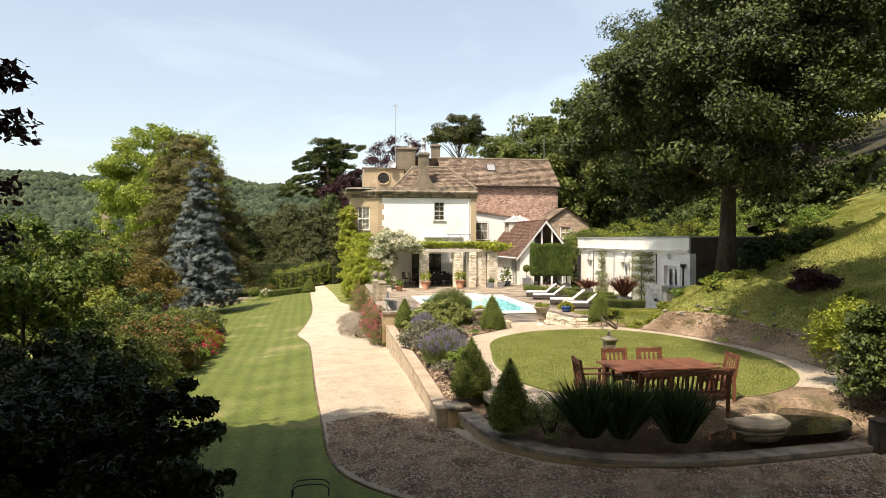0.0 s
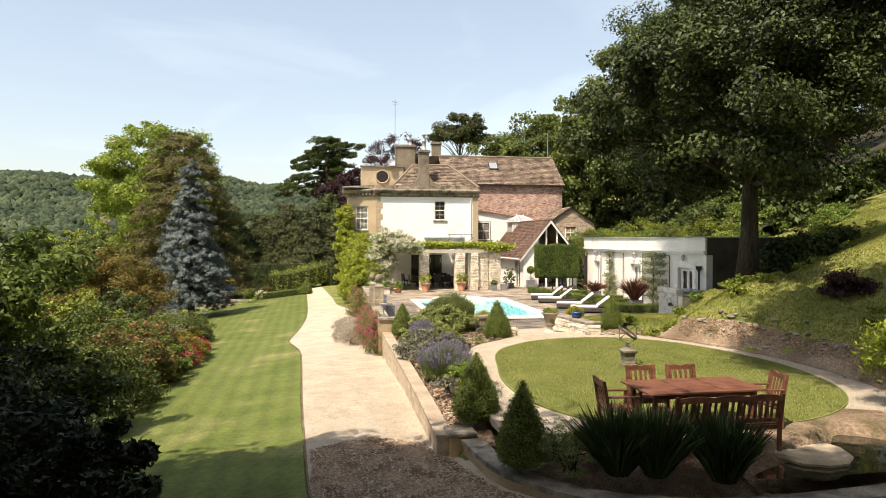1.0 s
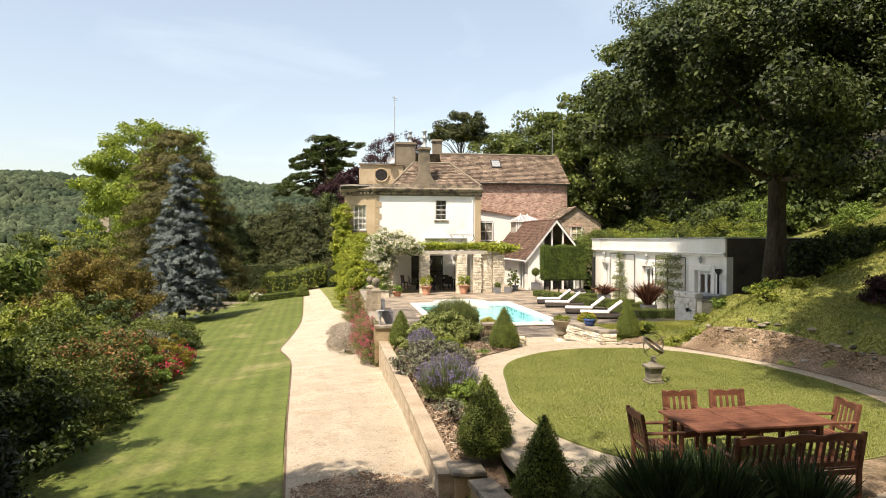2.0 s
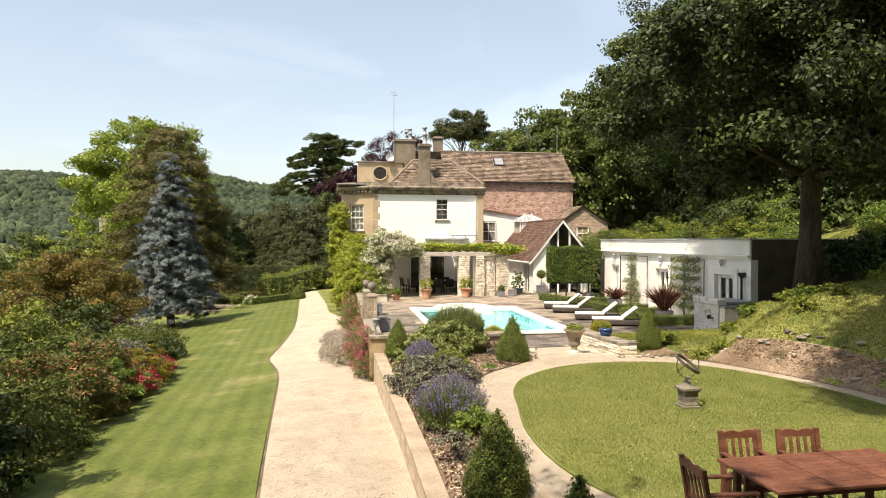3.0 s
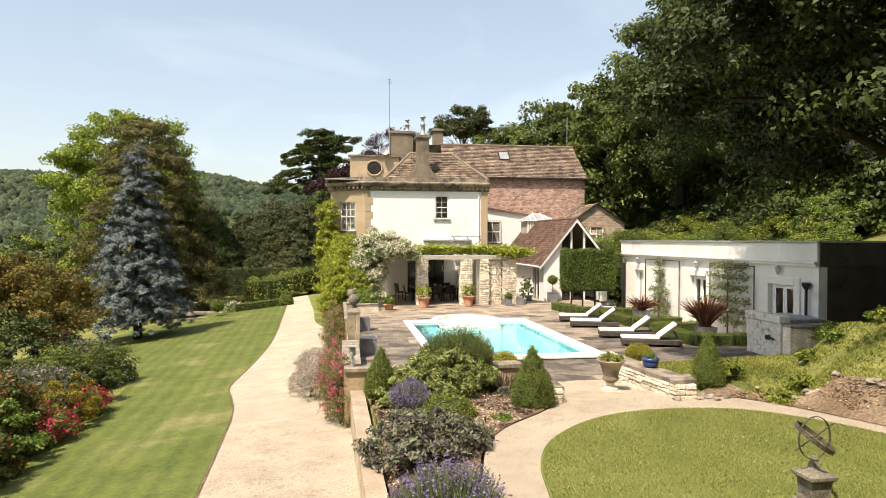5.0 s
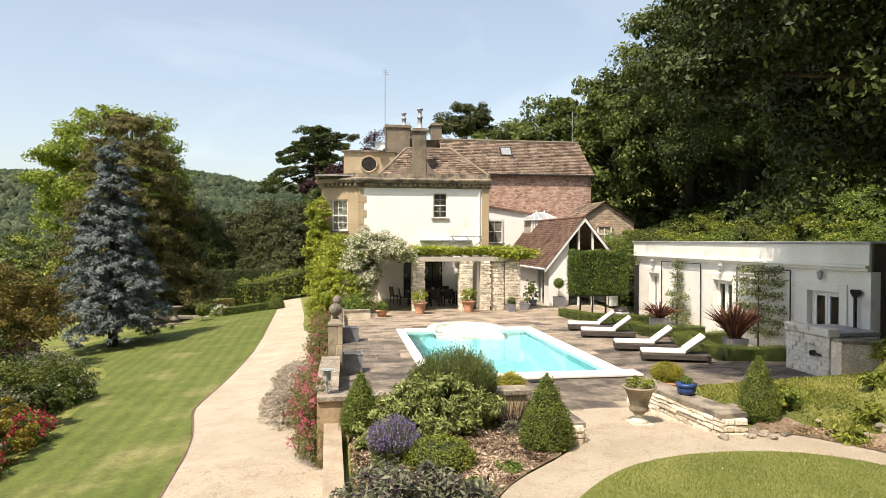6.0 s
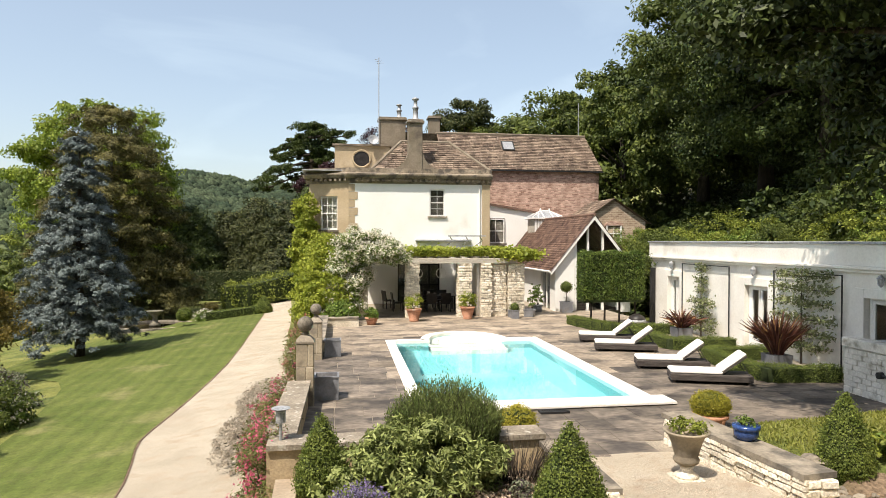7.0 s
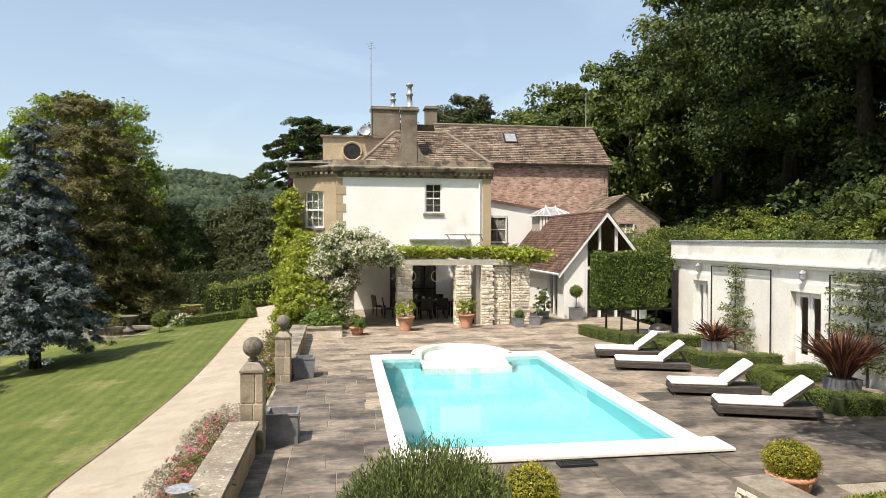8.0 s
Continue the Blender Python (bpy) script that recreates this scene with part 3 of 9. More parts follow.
def conifer(name, label, at, height, radius, material, seed, tiers=26, arms=11, per=70, needle=0.2, trunk=0.22, skirt=0.06, shape=0.8, sag=0.35, clump=0.3, category="tree", width=0.4, group="", tight=0.4, scatter_z=0.0, loose=0.32):
    """A conifer in tiers of sagging boughs, each bough a long tuft of sprays."""
    r = rng(seed)
    t = thing(name, label, category, at, group)
    P, O = [], []
    bm = bmesh.new()
    tube(bm, [(0, 0, -0.3), (0, 0, height * 0.5), (0.05, 0, height * 0.97)], [trunk * 1.2, trunk * 0.7, 0.03], 8)
    for k in range(tiers):
        f = skirt + (1 - skirt) * (k + 0.5) / tiers
        reach = radius * (1 - f) ** shape * r.uniform(0.86, 1.1) + 0.12
        z = height * f
        count = max(4, int(arms * (0.45 + 0.55 * (1 - f))))
        a0 = r.random() * 6.28
        for j in range(count):
            a = a0 + 6.283 * j / count + r.normal() * 0.14
            rr = reach * r.uniform(0.72, 1.12)
            z = height * f + r.normal() * scatter_z
            d = np.array([math.cos(a), math.sin(a), 0.0])
            m = max(8, int(per * (0.35 + rr / radius)))
            tufts = max(3, int(2.2 * rr / clump))
            ts = r.random(tufts) ** 0.5
            ts[0] = 1.0
            side = np.array([-d[1], d[0], 0.0])
            tc = d * (ts * rr)[:, None] + side * (r.normal(size=tufts) * clump * (0.2 + 0.9 * ts))[:, None]
            tc[:, 2] = z + 0.25 * rr * ts - sag * rr * ts ** 2 + r.normal(size=tufts) * clump * 0.12
            pick = r.integers(0, tufts, m)
            off = r.normal(size=(m, 3)) * clump * np.array([tight, tight, tight * 0.55])
            off[:, 2] -= (off[:, 0] ** 2 + off[:, 1] ** 2) * 0.5 / clump
            P.append(tc[pick] + off)
            O.append(off / clump + d * 0.4 + [0, 0, 0.75])
            if k % 2 == 0 and j % 2 == 0:
                tube(bm, [(0, 0, z), tuple(d * rr * 0.55 + [0, 0, z + 0.06 * rr]), tuple(d * rr * 0.9 + [0, 0, z - 0.05 * rr])], [trunk * 0.2 * (1 - f) + 0.012, 0.02, 0.008], 4)
    part("crown", leaves("crown", np.concatenate(P), np.concatenate(O), material, needle, r, width, loose, 0.3), material, t)
    part("trunk", bm, BARK, t, smooth=True)
    return t


def shrub(name, label, at, radii, material, seed, count=5000, leaf=0.07, clump=0.22, clumps=60, category="shrub", group="", ratio=0.5, low=-0.2, up=0.25, flowers=None, flower_count=0, flower_size=0.05, fill=0.3, droop=0.0):
    """A rounded shrub of many leaves on clumps, with a few stems inside."""
    r = rng(seed)
    t = thing(name, label, category, at, group)
    rz = radii[2]
    pts, out, c = crown_points(r, clumps, max(4, count // clumps), clump, radii, (0, 0, rz * up), low, fill)
    keep = pts[:, 2] > 0.0
    part("leaves", leaves("leaves", pts[keep], out[keep], material, leaf, r, ratio, 0.8, droop), material, t)
    bm = bmesh.new()
    for k in r.choice(len(c), min(9, len(c)), replace=False):
        tip = c[k] * 0.8
        tube(bm, [(r.normal() * 0.05, r.normal() * 0.05, -0.05), tuple(tip * 0.5 + [0, 0, 0.08]), tuple(tip)], [0.025, 0.018, 0.006], 4)
    part("stem", bm, BARK, t)
    if flowers:
        p, d = lumps(r, flower_count, np.array(radii) * 1.08, (0, 0, rz * up), 0.05)
        p += r.normal(size=p.shape) * 0.05
        k3 = 18 if flowers == L_PINK else 5
        p = (p[:, None] + r.normal(size=(len(p), k3, 3)) * flower_size * (1.3 if flowers == L_PINK else 0.7)).reshape(-1, 3)
        part("blossom", leaves("blossom", p, np.repeat(d, k3, 0), flowers, flower_size, r, 0.9, 0.6), flowers, t)
    return t


def clipped(name, label, at, profile, seed, material=None, count=6000, leaf=0.035, category="topiary", group="", fuzz=0.03, trunk=0.0):
    """A clipped, turned shape (cone, ball) with a skin of small leaves over a dark twiggy core."""
    r = rng(seed)
    material = material or L_BOX
    t = thing(name, label, category, at, group)
    prof = np.array(profile, float)
    seg = np.diff(prof, axis=0)
    ln = np.hypot(*seg.T) * (prof[:-1, 0] + prof[1:, 0] + 0.02)
    k = r.choice(len(seg), count, p=ln / ln.sum())
    f = r.random(count)
    rad, z = (prof[k] + seg[k] * f[:, None]).T
    a = r.random(count) * 6.2832
    nr = np.stack([seg[k, 1] * np.cos(a), seg[k, 1] * np.sin(a), -seg[k, 0]], 1)
    nr = unit(nr)
    wob = 1 + 0.035 * np.sin(3 * a + seed) + 0.03 * np.sin(7 * z / max(prof[:, 1].max(), 0.1) + 2 * a)
    p = np.stack([rad * wob * np.cos(a), rad * wob * np.sin(a), z], 1) + nr * (r.normal(size=(count, 1)) * fuzz - fuzz * 0.4)
    part("leaves", leaves("leaves", p, nr, material, leaf, r, 0.6, 0.75), material, t)
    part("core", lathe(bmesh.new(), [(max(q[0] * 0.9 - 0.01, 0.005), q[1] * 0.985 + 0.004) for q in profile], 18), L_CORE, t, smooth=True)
    if trunk:
        part("stem", tube(bmesh.new(), [(0, 0, -trunk), (0.01, 0, prof[0, 1] + 0.05)], 0.018, 6), BARK, t)
    return t


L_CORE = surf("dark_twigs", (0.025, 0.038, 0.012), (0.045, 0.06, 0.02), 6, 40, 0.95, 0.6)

# ---- ground ----
GY, GZ = [-40, 10, 20, 30, 48, 64, 90, 200], [-0.5, -0.62, -0.76, -1.0, -1.18, -1.38, -1.6, -4.0]
GARDEN = [(2.25, 24.6), (2.25, 22.0), (2.42, 13.0), (2.78, 11.6), (3.15, 10.25), (3.85, 9.4), (5.0, 8.85), (6.9, 8.68), (9.2, 8.9), (12.0, 9.6), (14.5, 12.0), (16.0, 24.6)]
POND = [(6.3, 9.02), (7.8, 8.98), (9.0, 9.1), (9.7, 9.7), (9.6, 10.4), (9.05, 10.75), (8.6, 10.35), (8.2, 9.95), (7.0, 9.5)]
TERRACE = [(2.1, 24.6), (9.1, 24.6), (9.3, 25.3), (14.6, 25.9), (16.5, 26.8), (16.5, 58.0), (2.1, 58.0)]


def inside(poly, x, y):
    """Signed distance to a polygon, positive inside; x, y arrays."""
    x, y = np.asarray(x, float), np.asarray(y, float)
    best, hit = np.full(x.shape, 1e9), np.zeros(x.shape, bool)
    for (ax, ay), (bx, by) in zip(poly, poly[1:] + poly[:1]):
        dx, dy = bx - ax, by - ay
        f = np.clip(((x - ax) * dx + (y - ay) * dy) / (dx * dx + dy * dy), 0, 1)
        best = np.minimum(best, np.hypot(x - ax - f * dx, y - ay - f * dy))
        cross = (ay > y) != (by > y)
        with np.errstate(divide="ignore", invalid="ignore"):
            hit ^= cross & (x < dx * (y - ay) / (dy if dy else 1e-9) + ax)
    return np.where(hit, best, -best)


def smooth(a, b, v):
    f = np.clip((v - a) / (b - a), 0, 1)
    return f * f * (3 - 2 * f)


def drive_z(x, y):
    return np.interp(y, GY, GZ) + 0.1 * np.minimum(x, 0) * smooth(-400, -20, x) - 11 * smooth(-13, -70, x) + 0.03 * np.clip(x, 0, 12) + (0.025 * np.clip(x, 0, 5) - 0.03 * np.clip(np.asarray(x) - 5, 0, 7)) * smooth(13, 9.5, y)


def bank_z(x, y):
    foot = np.interp(y, [0, 9, 12, 17, 21, 24, 26, 44, 60, 90], [10.2, 10.6, 12.2, 12.6, 11.2, 13.3, 15.6, 18.6, 24, 26])
    d = np.maximum(x - foot, 0)
    rise = np.minimum(d, 60)
    return 0.62 * (1 - np.exp(-d / 0.8)) + 0.42 * rise + 0.12 * np.sin(x * 1.1 + y * 0.7) * np.minimum(d, 1) * 0.6


def ground_z(x, y):
    x, y = np.asarray(x, float), np.asarray(y, float)
    z = drive_z(x, y)
    g = inside(GARDEN, x, y)
    t = inside(TERRACE, x, y)
    low = -0.24 + 0.2 * smooth(12, 23, y)
    garden = low + (0.12 - low) * smooth(0.2, 1.6, g) * smooth(30, 23.5, y)
    z = np.where(g > -0.25, z + (garden - z) * smooth(-0.05, 0.2, g), z)
    pond = inside(POND, x, y)
    z = np.where(pond > -0.2, z + (-0.35 - z) * smooth(-0.2, 0.15, pond), z)
    terr = -0.32 - 1.6 * smooth(-0.4, 0.0, inside([(4.3, 27.9), (9.9, 27.9), (9.9, 39.7), (4.3, 39.7)], x, y))
    z = np.where(t > -0.25, z + (terr - z) * smooth(-0.2, 0.1, t), z)
    bed = inside([(9.25, 22.3), (9.9, 22.3), (14.5, 22.8), (15.5, 26.0), (9.2, 25.1)], x, y)
    z = np.where(bed > 0, 0.12 + 0.3 * smooth(0, 0.5, bed), z)
    hill = bank_z(x, y)
    cut = smooth(0.1, 1.4, -inside([(14.6, 26.9), (22.0, 26.2), (22.6, 42.5), (21.8, 58.0), (9.0, 58.0), (9.0, 26.9)], x, y))
    return np.where(x > 9.5, np.maximum(z, z + hill * cut), z)


def gz(x, y):
    return float(ground_z(np.array([x]), np.array([y]))[0])


def stretch_axis(a, b, step, reach, grow=1.25):
    mid = list(np.arange(a, b + step / 2, step))
    s, v, up = step, b, []
    while v < reach[1]:
        s *= grow
        v += s
        up.append(v)
    s, v, dn = step, a, []
    while v > reach[0]:
        s *= grow
        v -= s
        dn.append(v)
    return np.array(dn[::-1] + mid + up)


def sheet(name, xs, ys, height, material):
    X, Y = np.meshgrid(xs, ys)
    Z = height(X.ravel(), Y.ravel())
    v = np.stack([X.ravel(), Y.ravel(), Z], 1)
    nx = len(xs)
    i = (np.arange(len(ys) - 1)[:, None] * nx + np.arange(nx - 1)[None]).ravel()
    return arrays(name, v, np.stack([i, i + 1, i + nx + 1, i + nx], 1), material, smooth=True)


def curve_through(pts, steps=6, closed=False):
    """Points of a smooth line through the given ones."""
    p = [Vector((*q, 0)) if len(q) == 2 else Vector(q) for q in pts]
    n, out = len(p), []
    for i in range(n if closed else n - 1):
        a, b, c, d = (p[(i - 1) % n], p[i], p[(i + 1) % n], p[(i + 2) % n]) if closed else (p[max(i - 1, 0)], p[i], p[i + 1], p[min(i + 2, n - 1)])
        for k in range(steps):
            t = k / steps
            out.append(0.5 * (2 * b + (c - a) * t + (2 * a - 5 * b + 4 * c - d) * t * t + (3 * b - a - 3 * c + d) * t ** 3))
    if not closed:
        out.append(p[-1])
    return [tuple(q[:2]) for q in out]


KERB = curve_through([(2.9, 6.6), (1.6, 7.9), (0.87, 8.75), (0.45, 9.33), (0.18, 9.85), (-0.01, 10.5), (-0.13, 11.3), (-0.25, 12.9), (-0.45, 15.6), (-0.68, 19.2), (-0.95, 24.0), (-1.15, 26.8), (-1.5, 28.8), (-1.85, 30.4), (-1.88, 31.6), (-1.72, 34.0), (-1.6, 38.0), (-1.65, 43.0), (-2.1, 52.0), (-2.75, 64.0), (-3.3, 72.0)], 3)
lawn_edge = curve_through([(-5.0, 5.0), (-4.6, 12.0), (-5.2, 18.5), (-5.1, 26.5), (-5.5, 31.0), (-6.3, 36.0), (-8.0, 41.5), (-12.5, 46.0), (-12.0, 54.0), (-9.4, 60.0), (-6.0, 66.0), (-4.6, 72.0)], 3)
drive_right = curve_through([(2.1, 24.4), (1.7, 25.6), (1.75, 29.0), (1.78, 33.0), (1.7, 38.0), (1.2, 43.0), (0.2, 47.0), (-0.2, 54.0), (-1.1, 66.0), (-1.6, 72.0)], 3)
forecourt = [(2.35, 20.0), (2.45, 13.0), (2.8, 11.75), (3.15, 10.3), (3.85, 9.45), (5.0, 8.9), (6.9, 8.72), (9.2, 8.95), (11.5, 8.2), (12.0, 3.0), (9.0, -6.0), (4.6, -6.0), (3.8, 0.0), (3.3, 5.0)]


def under_z(x, y):
    """The sheet lies a little lower under what is laid on it."""
    d = np.maximum(inside(KERB + drive_right[::-1] + forecourt, x, y), inside([(x_ - 0.04, y_) for x_, y_ in KERB] + lawn_edge[::-1], x, y))
    g = np.maximum(inside(GARDEN, x, y) * (np.asarray(x) < 12.4), d)
    return ground_z(x, y) - 0.1 * smooth(0.0, 0.5, g)


gx, gy = stretch_axis(-16, 30, 0.4, (-2500, 2500)), stretch_axis(-6, 68, 0.4, (-1500, 3000))
alone("ground", sheet("ground", gx, gy, under_z, BANK), BANK, "rough grassy ground rising to a sunny bank", "ground", kind="structure")


def patch(name, poly, height, material, label, lift=0.02, step=0.35, thick=0.0, category="ground"):
    """A laid surface with a smooth outline that follows the ground under it."""
    x0, x1 = min(p[0] for p in poly), max(p[0] for p in poly)
    y0, y1 = min(p[1] for p in poly), max(p[1] for p in poly)
    X, Y = np.meshgrid(np.arange(x0 + step / 2, x1, step), np.arange(y0 + step / 2, y1, step))
    ok = inside(poly, X.ravel(), Y.ravel()) > step * 0.35
    pts = [Vector(p) for p in poly] + [Vector((a, b)) for a, b in zip(X.ravel()[ok], Y.ravel()[ok])]
    n = len(poly)
    vs2, _, fs, *_ = geometry.delaunay_2d_cdt(pts, [(k, (k + 1) % n) for k in range(n)], [], 1, 1e-4)
    bm = bmesh.new()
    vs = [bm.verts.new((v.x, v.y, 0)) for v in vs2]
    for f in fs:
        bm.faces.new([vs[k] for k in f])
    co = np.array([v.co[:] for v in bm.verts])
    z = height(co[:, 0], co[:, 1]) + lift
    for v, h in zip(bm.verts, z):
        v.co.z = h
    if thick:
        r = bmesh.ops.extrude_face_region(bm, geom=bm.faces[:])
        bmesh.ops.translate(bm, verts=[e for e in r["geom"] if isinstance(e, bmesh.types.BMVert)], vec=(0, 0, thick))
    return alone(name, bm, material, label, category, kind="structure", smooth=not thick)


patch("lawn", [(x - 0.04, y) for x, y in KERB] + lawn_edge[::-1], ground_z, GRASS, "mown lawn with faint stripes beside the drive", 0.01, 0.5)
patch("drive", KERB + drive_right[::-1] + forecourt, ground_z, GRAVEL, "pale gravel drive", 0.004, 0.5)

# ---- garden surfaces ----
round_lawn = curve_through([(4.45, 17.2), (4.75, 18.6), (5.4, 19.8), (6.7, 20.9), (8.3, 21.25), (9.9, 20.85), (11.1, 19.3), (11.7, 17.3), (11.75, 15.2), (11.2, 13.2), (10.2, 11.9), (8.8, 11.1), (7.0, 10.85), (5.6, 11.1), (4.7, 11.9), (4.15, 13.3), (4.1, 15.2)], 4, True)


def lawn_z(x, y):
    return ground_z(x, y) * 0 + 0.12


patch("round_lawn", round_lawn, lawn_z, DRY_GRASS, "round mown lawn with small daisies", 0.045, 0.5, thick=-0.18)
path_out = curve_through([(3.15, 11.6), (3.35, 14.0), (3.5, 16.6), (3.95, 19.0), (4.6, 20.4), (5.8, 21.6), (6.4, 22.6), (6.5, 24.55), (8.9, 24.55), (9.0, 22.6), (10.2, 22.2), (11.3, 20.6), (12.2, 18.2), (12.5, 15.4), (12.1, 13.0), (11.3, 11.5), (10.5, 11.2), (9.7, 11.6), (8.7, 11.05), (7.9, 10.6), (7.0, 10.4), (5.4, 10.3), (4.1, 10.7)], 4, True)


def path_z(x, y):
    return 0.12 * (1 - smooth(22.3, 24.0, y)) - 0.012 * smooth(22.3, 24.0, y)


patch("garden_path", path_out, path_z, GRAVEL, "pale gravel path round the lawn", 0.014, 0.5, thick=-0.12)

# ---- terrace and pool ----
PX0, PX1, PY0, PY1 = 4.62, 9.62, 28.3, 37.45
pcx, prx, pry = 7.2, 1.33, 1.9
arc = [(pcx + prx * math.cos(a), PY1 + pry * math.sin(a)) for a in np.linspace(0, math.pi, 21)]
arc_cut = [(pcx + (prx + 0.1) * math.cos(a), PY1 + (pry + 0.1) * math.sin(a)) for a in np.linspace(0, math.pi, 21)]
bm = bmesh.new()
for poly in ([(2.1, 24.6), (PX0 - 0.1, 24.6), (PX0 - 0.1, 58), (2.1, 58)], [(PX1 + 0.1, 25.25), (14.6, 25.9), (16.3, 27.0), (16.3, 58), (PX1 + 0.1, 58)],
             [(PX0 - 0.1, 24.6), (PX1 + 0.1, 24.6), (PX1 + 0.1, PY0 - 0.1), (PX0 - 0.1, PY0 - 0.1)], [(PX0 - 0.1, PY1 + 2.3), (PX1 + 0.1, PY1 + 2.3), (PX1 + 0.1, 58), (PX0 - 0.1, 58)],
             [(PX1 + 0.1, PY1 + 0.1), (PX1 + 0.1, PY1 + 2.3), (pcx, PY1 + 2.3)] + arc_cut[10::-1], [(PX0 - 0.1, PY1 + 2.3), (PX0 - 0.1, PY1 + 0.1)] + arc_cut[:9:-1] + [(pcx, PY1 + 2.3)]):
    prism(bm, poly, -0.3, -0.014)
alone("terrace_base", bm, JOINT, "mortar bed of the stone terrace", "paving", kind="structure")
bm = bmesh.new()
depth = -1.5
ring = [(PX0, PY0), (PX1, PY0), (PX1, PY1)] + arc + [(PX0, PY1)]
top = [bm.verts.new((x, y, -0.02)) for x, y in ring]
low = [bm.verts.new((x, y, depth)) for x, y in ring]
for i in range(len(ring)):
    j = (i + 1) % len(ring)
    bm.faces.new((top[i], top[j], low[j], low[i]))
bm.faces.new(low)
pool = thing("swimming_pool", "turquoise swimming pool with white coping and curved step end", "swimming pool", (7.12, 33, 0), kind="structure")
part("basin", bm, POOL_LINER, pool, world=True)
for k, (s, z) in enumerate(((1.0, -0.28), (0.86, -0.5), (0.72, -0.75))):
    pts = [(pcx + prx * math.cos(a), PY1 + pry * math.sin(a) * 1.0) for a in np.linspace(0, math.pi, 21)]
    front = PY1 - 0.45 * k
    part("step", prism(bmesh.new(), [(pcx + prx, front), *pts, (pcx - prx, front)], depth, z - 0.001 * k), COPING_WHITE, pool, "white pool step", world=True)
WATER = bpy.data.materials.new("pool_water")
WATER.use_nodes = True
n_, l_ = WATER.node_tree.nodes, WATER.node_tree.links
b_ = n_["Principled BSDF"]
b_.inputs["Base Color"].default_value = (0.75, 0.97, 0.98, 1)
b_.inputs["Transmission Weight"].default_value, b_.inputs["Roughness"].default_value, b_.inputs["IOR"].default_value = 1.0, 0.03, 1.33
wv = n_.new("ShaderNodeTexNoise")
wv.inputs["Scale"].default_value, wv.inputs["Detail"].default_value = 3.0, 3.0
wb = n_.new("ShaderNodeBump")
wb.inputs["Strength"].default_value, wb.inputs["Distance"].default_value = 0.25, 0.02
l_.new(wv.outputs["Fac"], wb.inputs["Height"])
l_.new(wb.outputs["Normal"], b_.inputs["Normal"])
bm = bmesh.new()
bm.faces.new([bm.verts.new((x, y, -0.07)) for x, y in ring])
water = part("pool_water", bm, WATER, pool, "clear turquoise water", world=True)
water.visible_shadow = False
cw = 0.27
lip = 0.035
outer_arc = [(pcx + (prx + cw) * math.cos(a), PY1 + (pry + cw) * math.sin(a)) for a in np.linspace(0, math.pi, 21)]
inner_arc = [(pcx + (prx - lip) * math.cos(a), PY1 + (pry - lip) * math.sin(a)) for a in np.linspace(0, math.pi, 21)]
ix0, ix1, iy0, iy1 = PX0 + lip, PX1 - lip, PY0 + lip, PY1 - lip
for poly in ([(PX0 - cw, PY0 - 0.62), (PX1 + cw + 0.19, PY0 - 0.62), (PX1 + cw + 0.19, iy0), (PX0 - cw, iy0)],
             [(PX0 - cw, iy0), (ix0, iy0), (ix0, PY1 + cw), (PX0 - cw, PY1 + cw)], [(ix1, iy0), (PX1 + cw, iy0), (PX1 + cw, PY1 + cw), (ix1, PY1 + cw)],
             [(ix0, iy1), (pcx - prx + lip, iy1), (pcx - prx - cw + 0.02, PY1 + cw), (ix0, PY1 + cw)], [(pcx + prx - lip, iy1), (ix1, iy1), (ix1, PY1 + cw), (pcx + prx + cw - 0.02, PY1 + cw)],
             inner_arc + outer_arc[::-1]):
    first = poly[0][1] < PY0 - 0.5
    bm = prism(bmesh.new(), poly, -0.1 if not first else 0.03, 0.085 if first else 0.035)
    bmesh.ops.bevel(bm, geom=[e for e in bm.edges if all(v.co.z > 0.032 for v in e.verts)], offset=0.015, segments=2, affect="EDGES")
    part("coping", bm, COPING_WHITE, pool, "white stone coping edge", world=True)
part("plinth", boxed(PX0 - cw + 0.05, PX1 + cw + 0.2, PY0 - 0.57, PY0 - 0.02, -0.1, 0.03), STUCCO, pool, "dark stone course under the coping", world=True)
dr = thing("pool_drain", "dark metal drain grating at the pool edge", "drain", (7.22, 27.48, 0.0))
bm = bmesh.new()
for a in (-0.31, 0.28):
    box(bm, a, a + 0.03, -0.12, 0.12, 0.003, 0.045)
for a in (-0.12, 0.09):
    box(bm, -0.279, 0.279, a, a + 0.03, 0.003, 0.045)
part("frame", bm, DARK_METAL, dr)
for k in range(11):
    part("bar", boxed(-0.262 + 0.05 * k, -0.238 + 0.05 * k, -0.09, 0.09, 0.003, 0.035), DARK_METAL, dr)


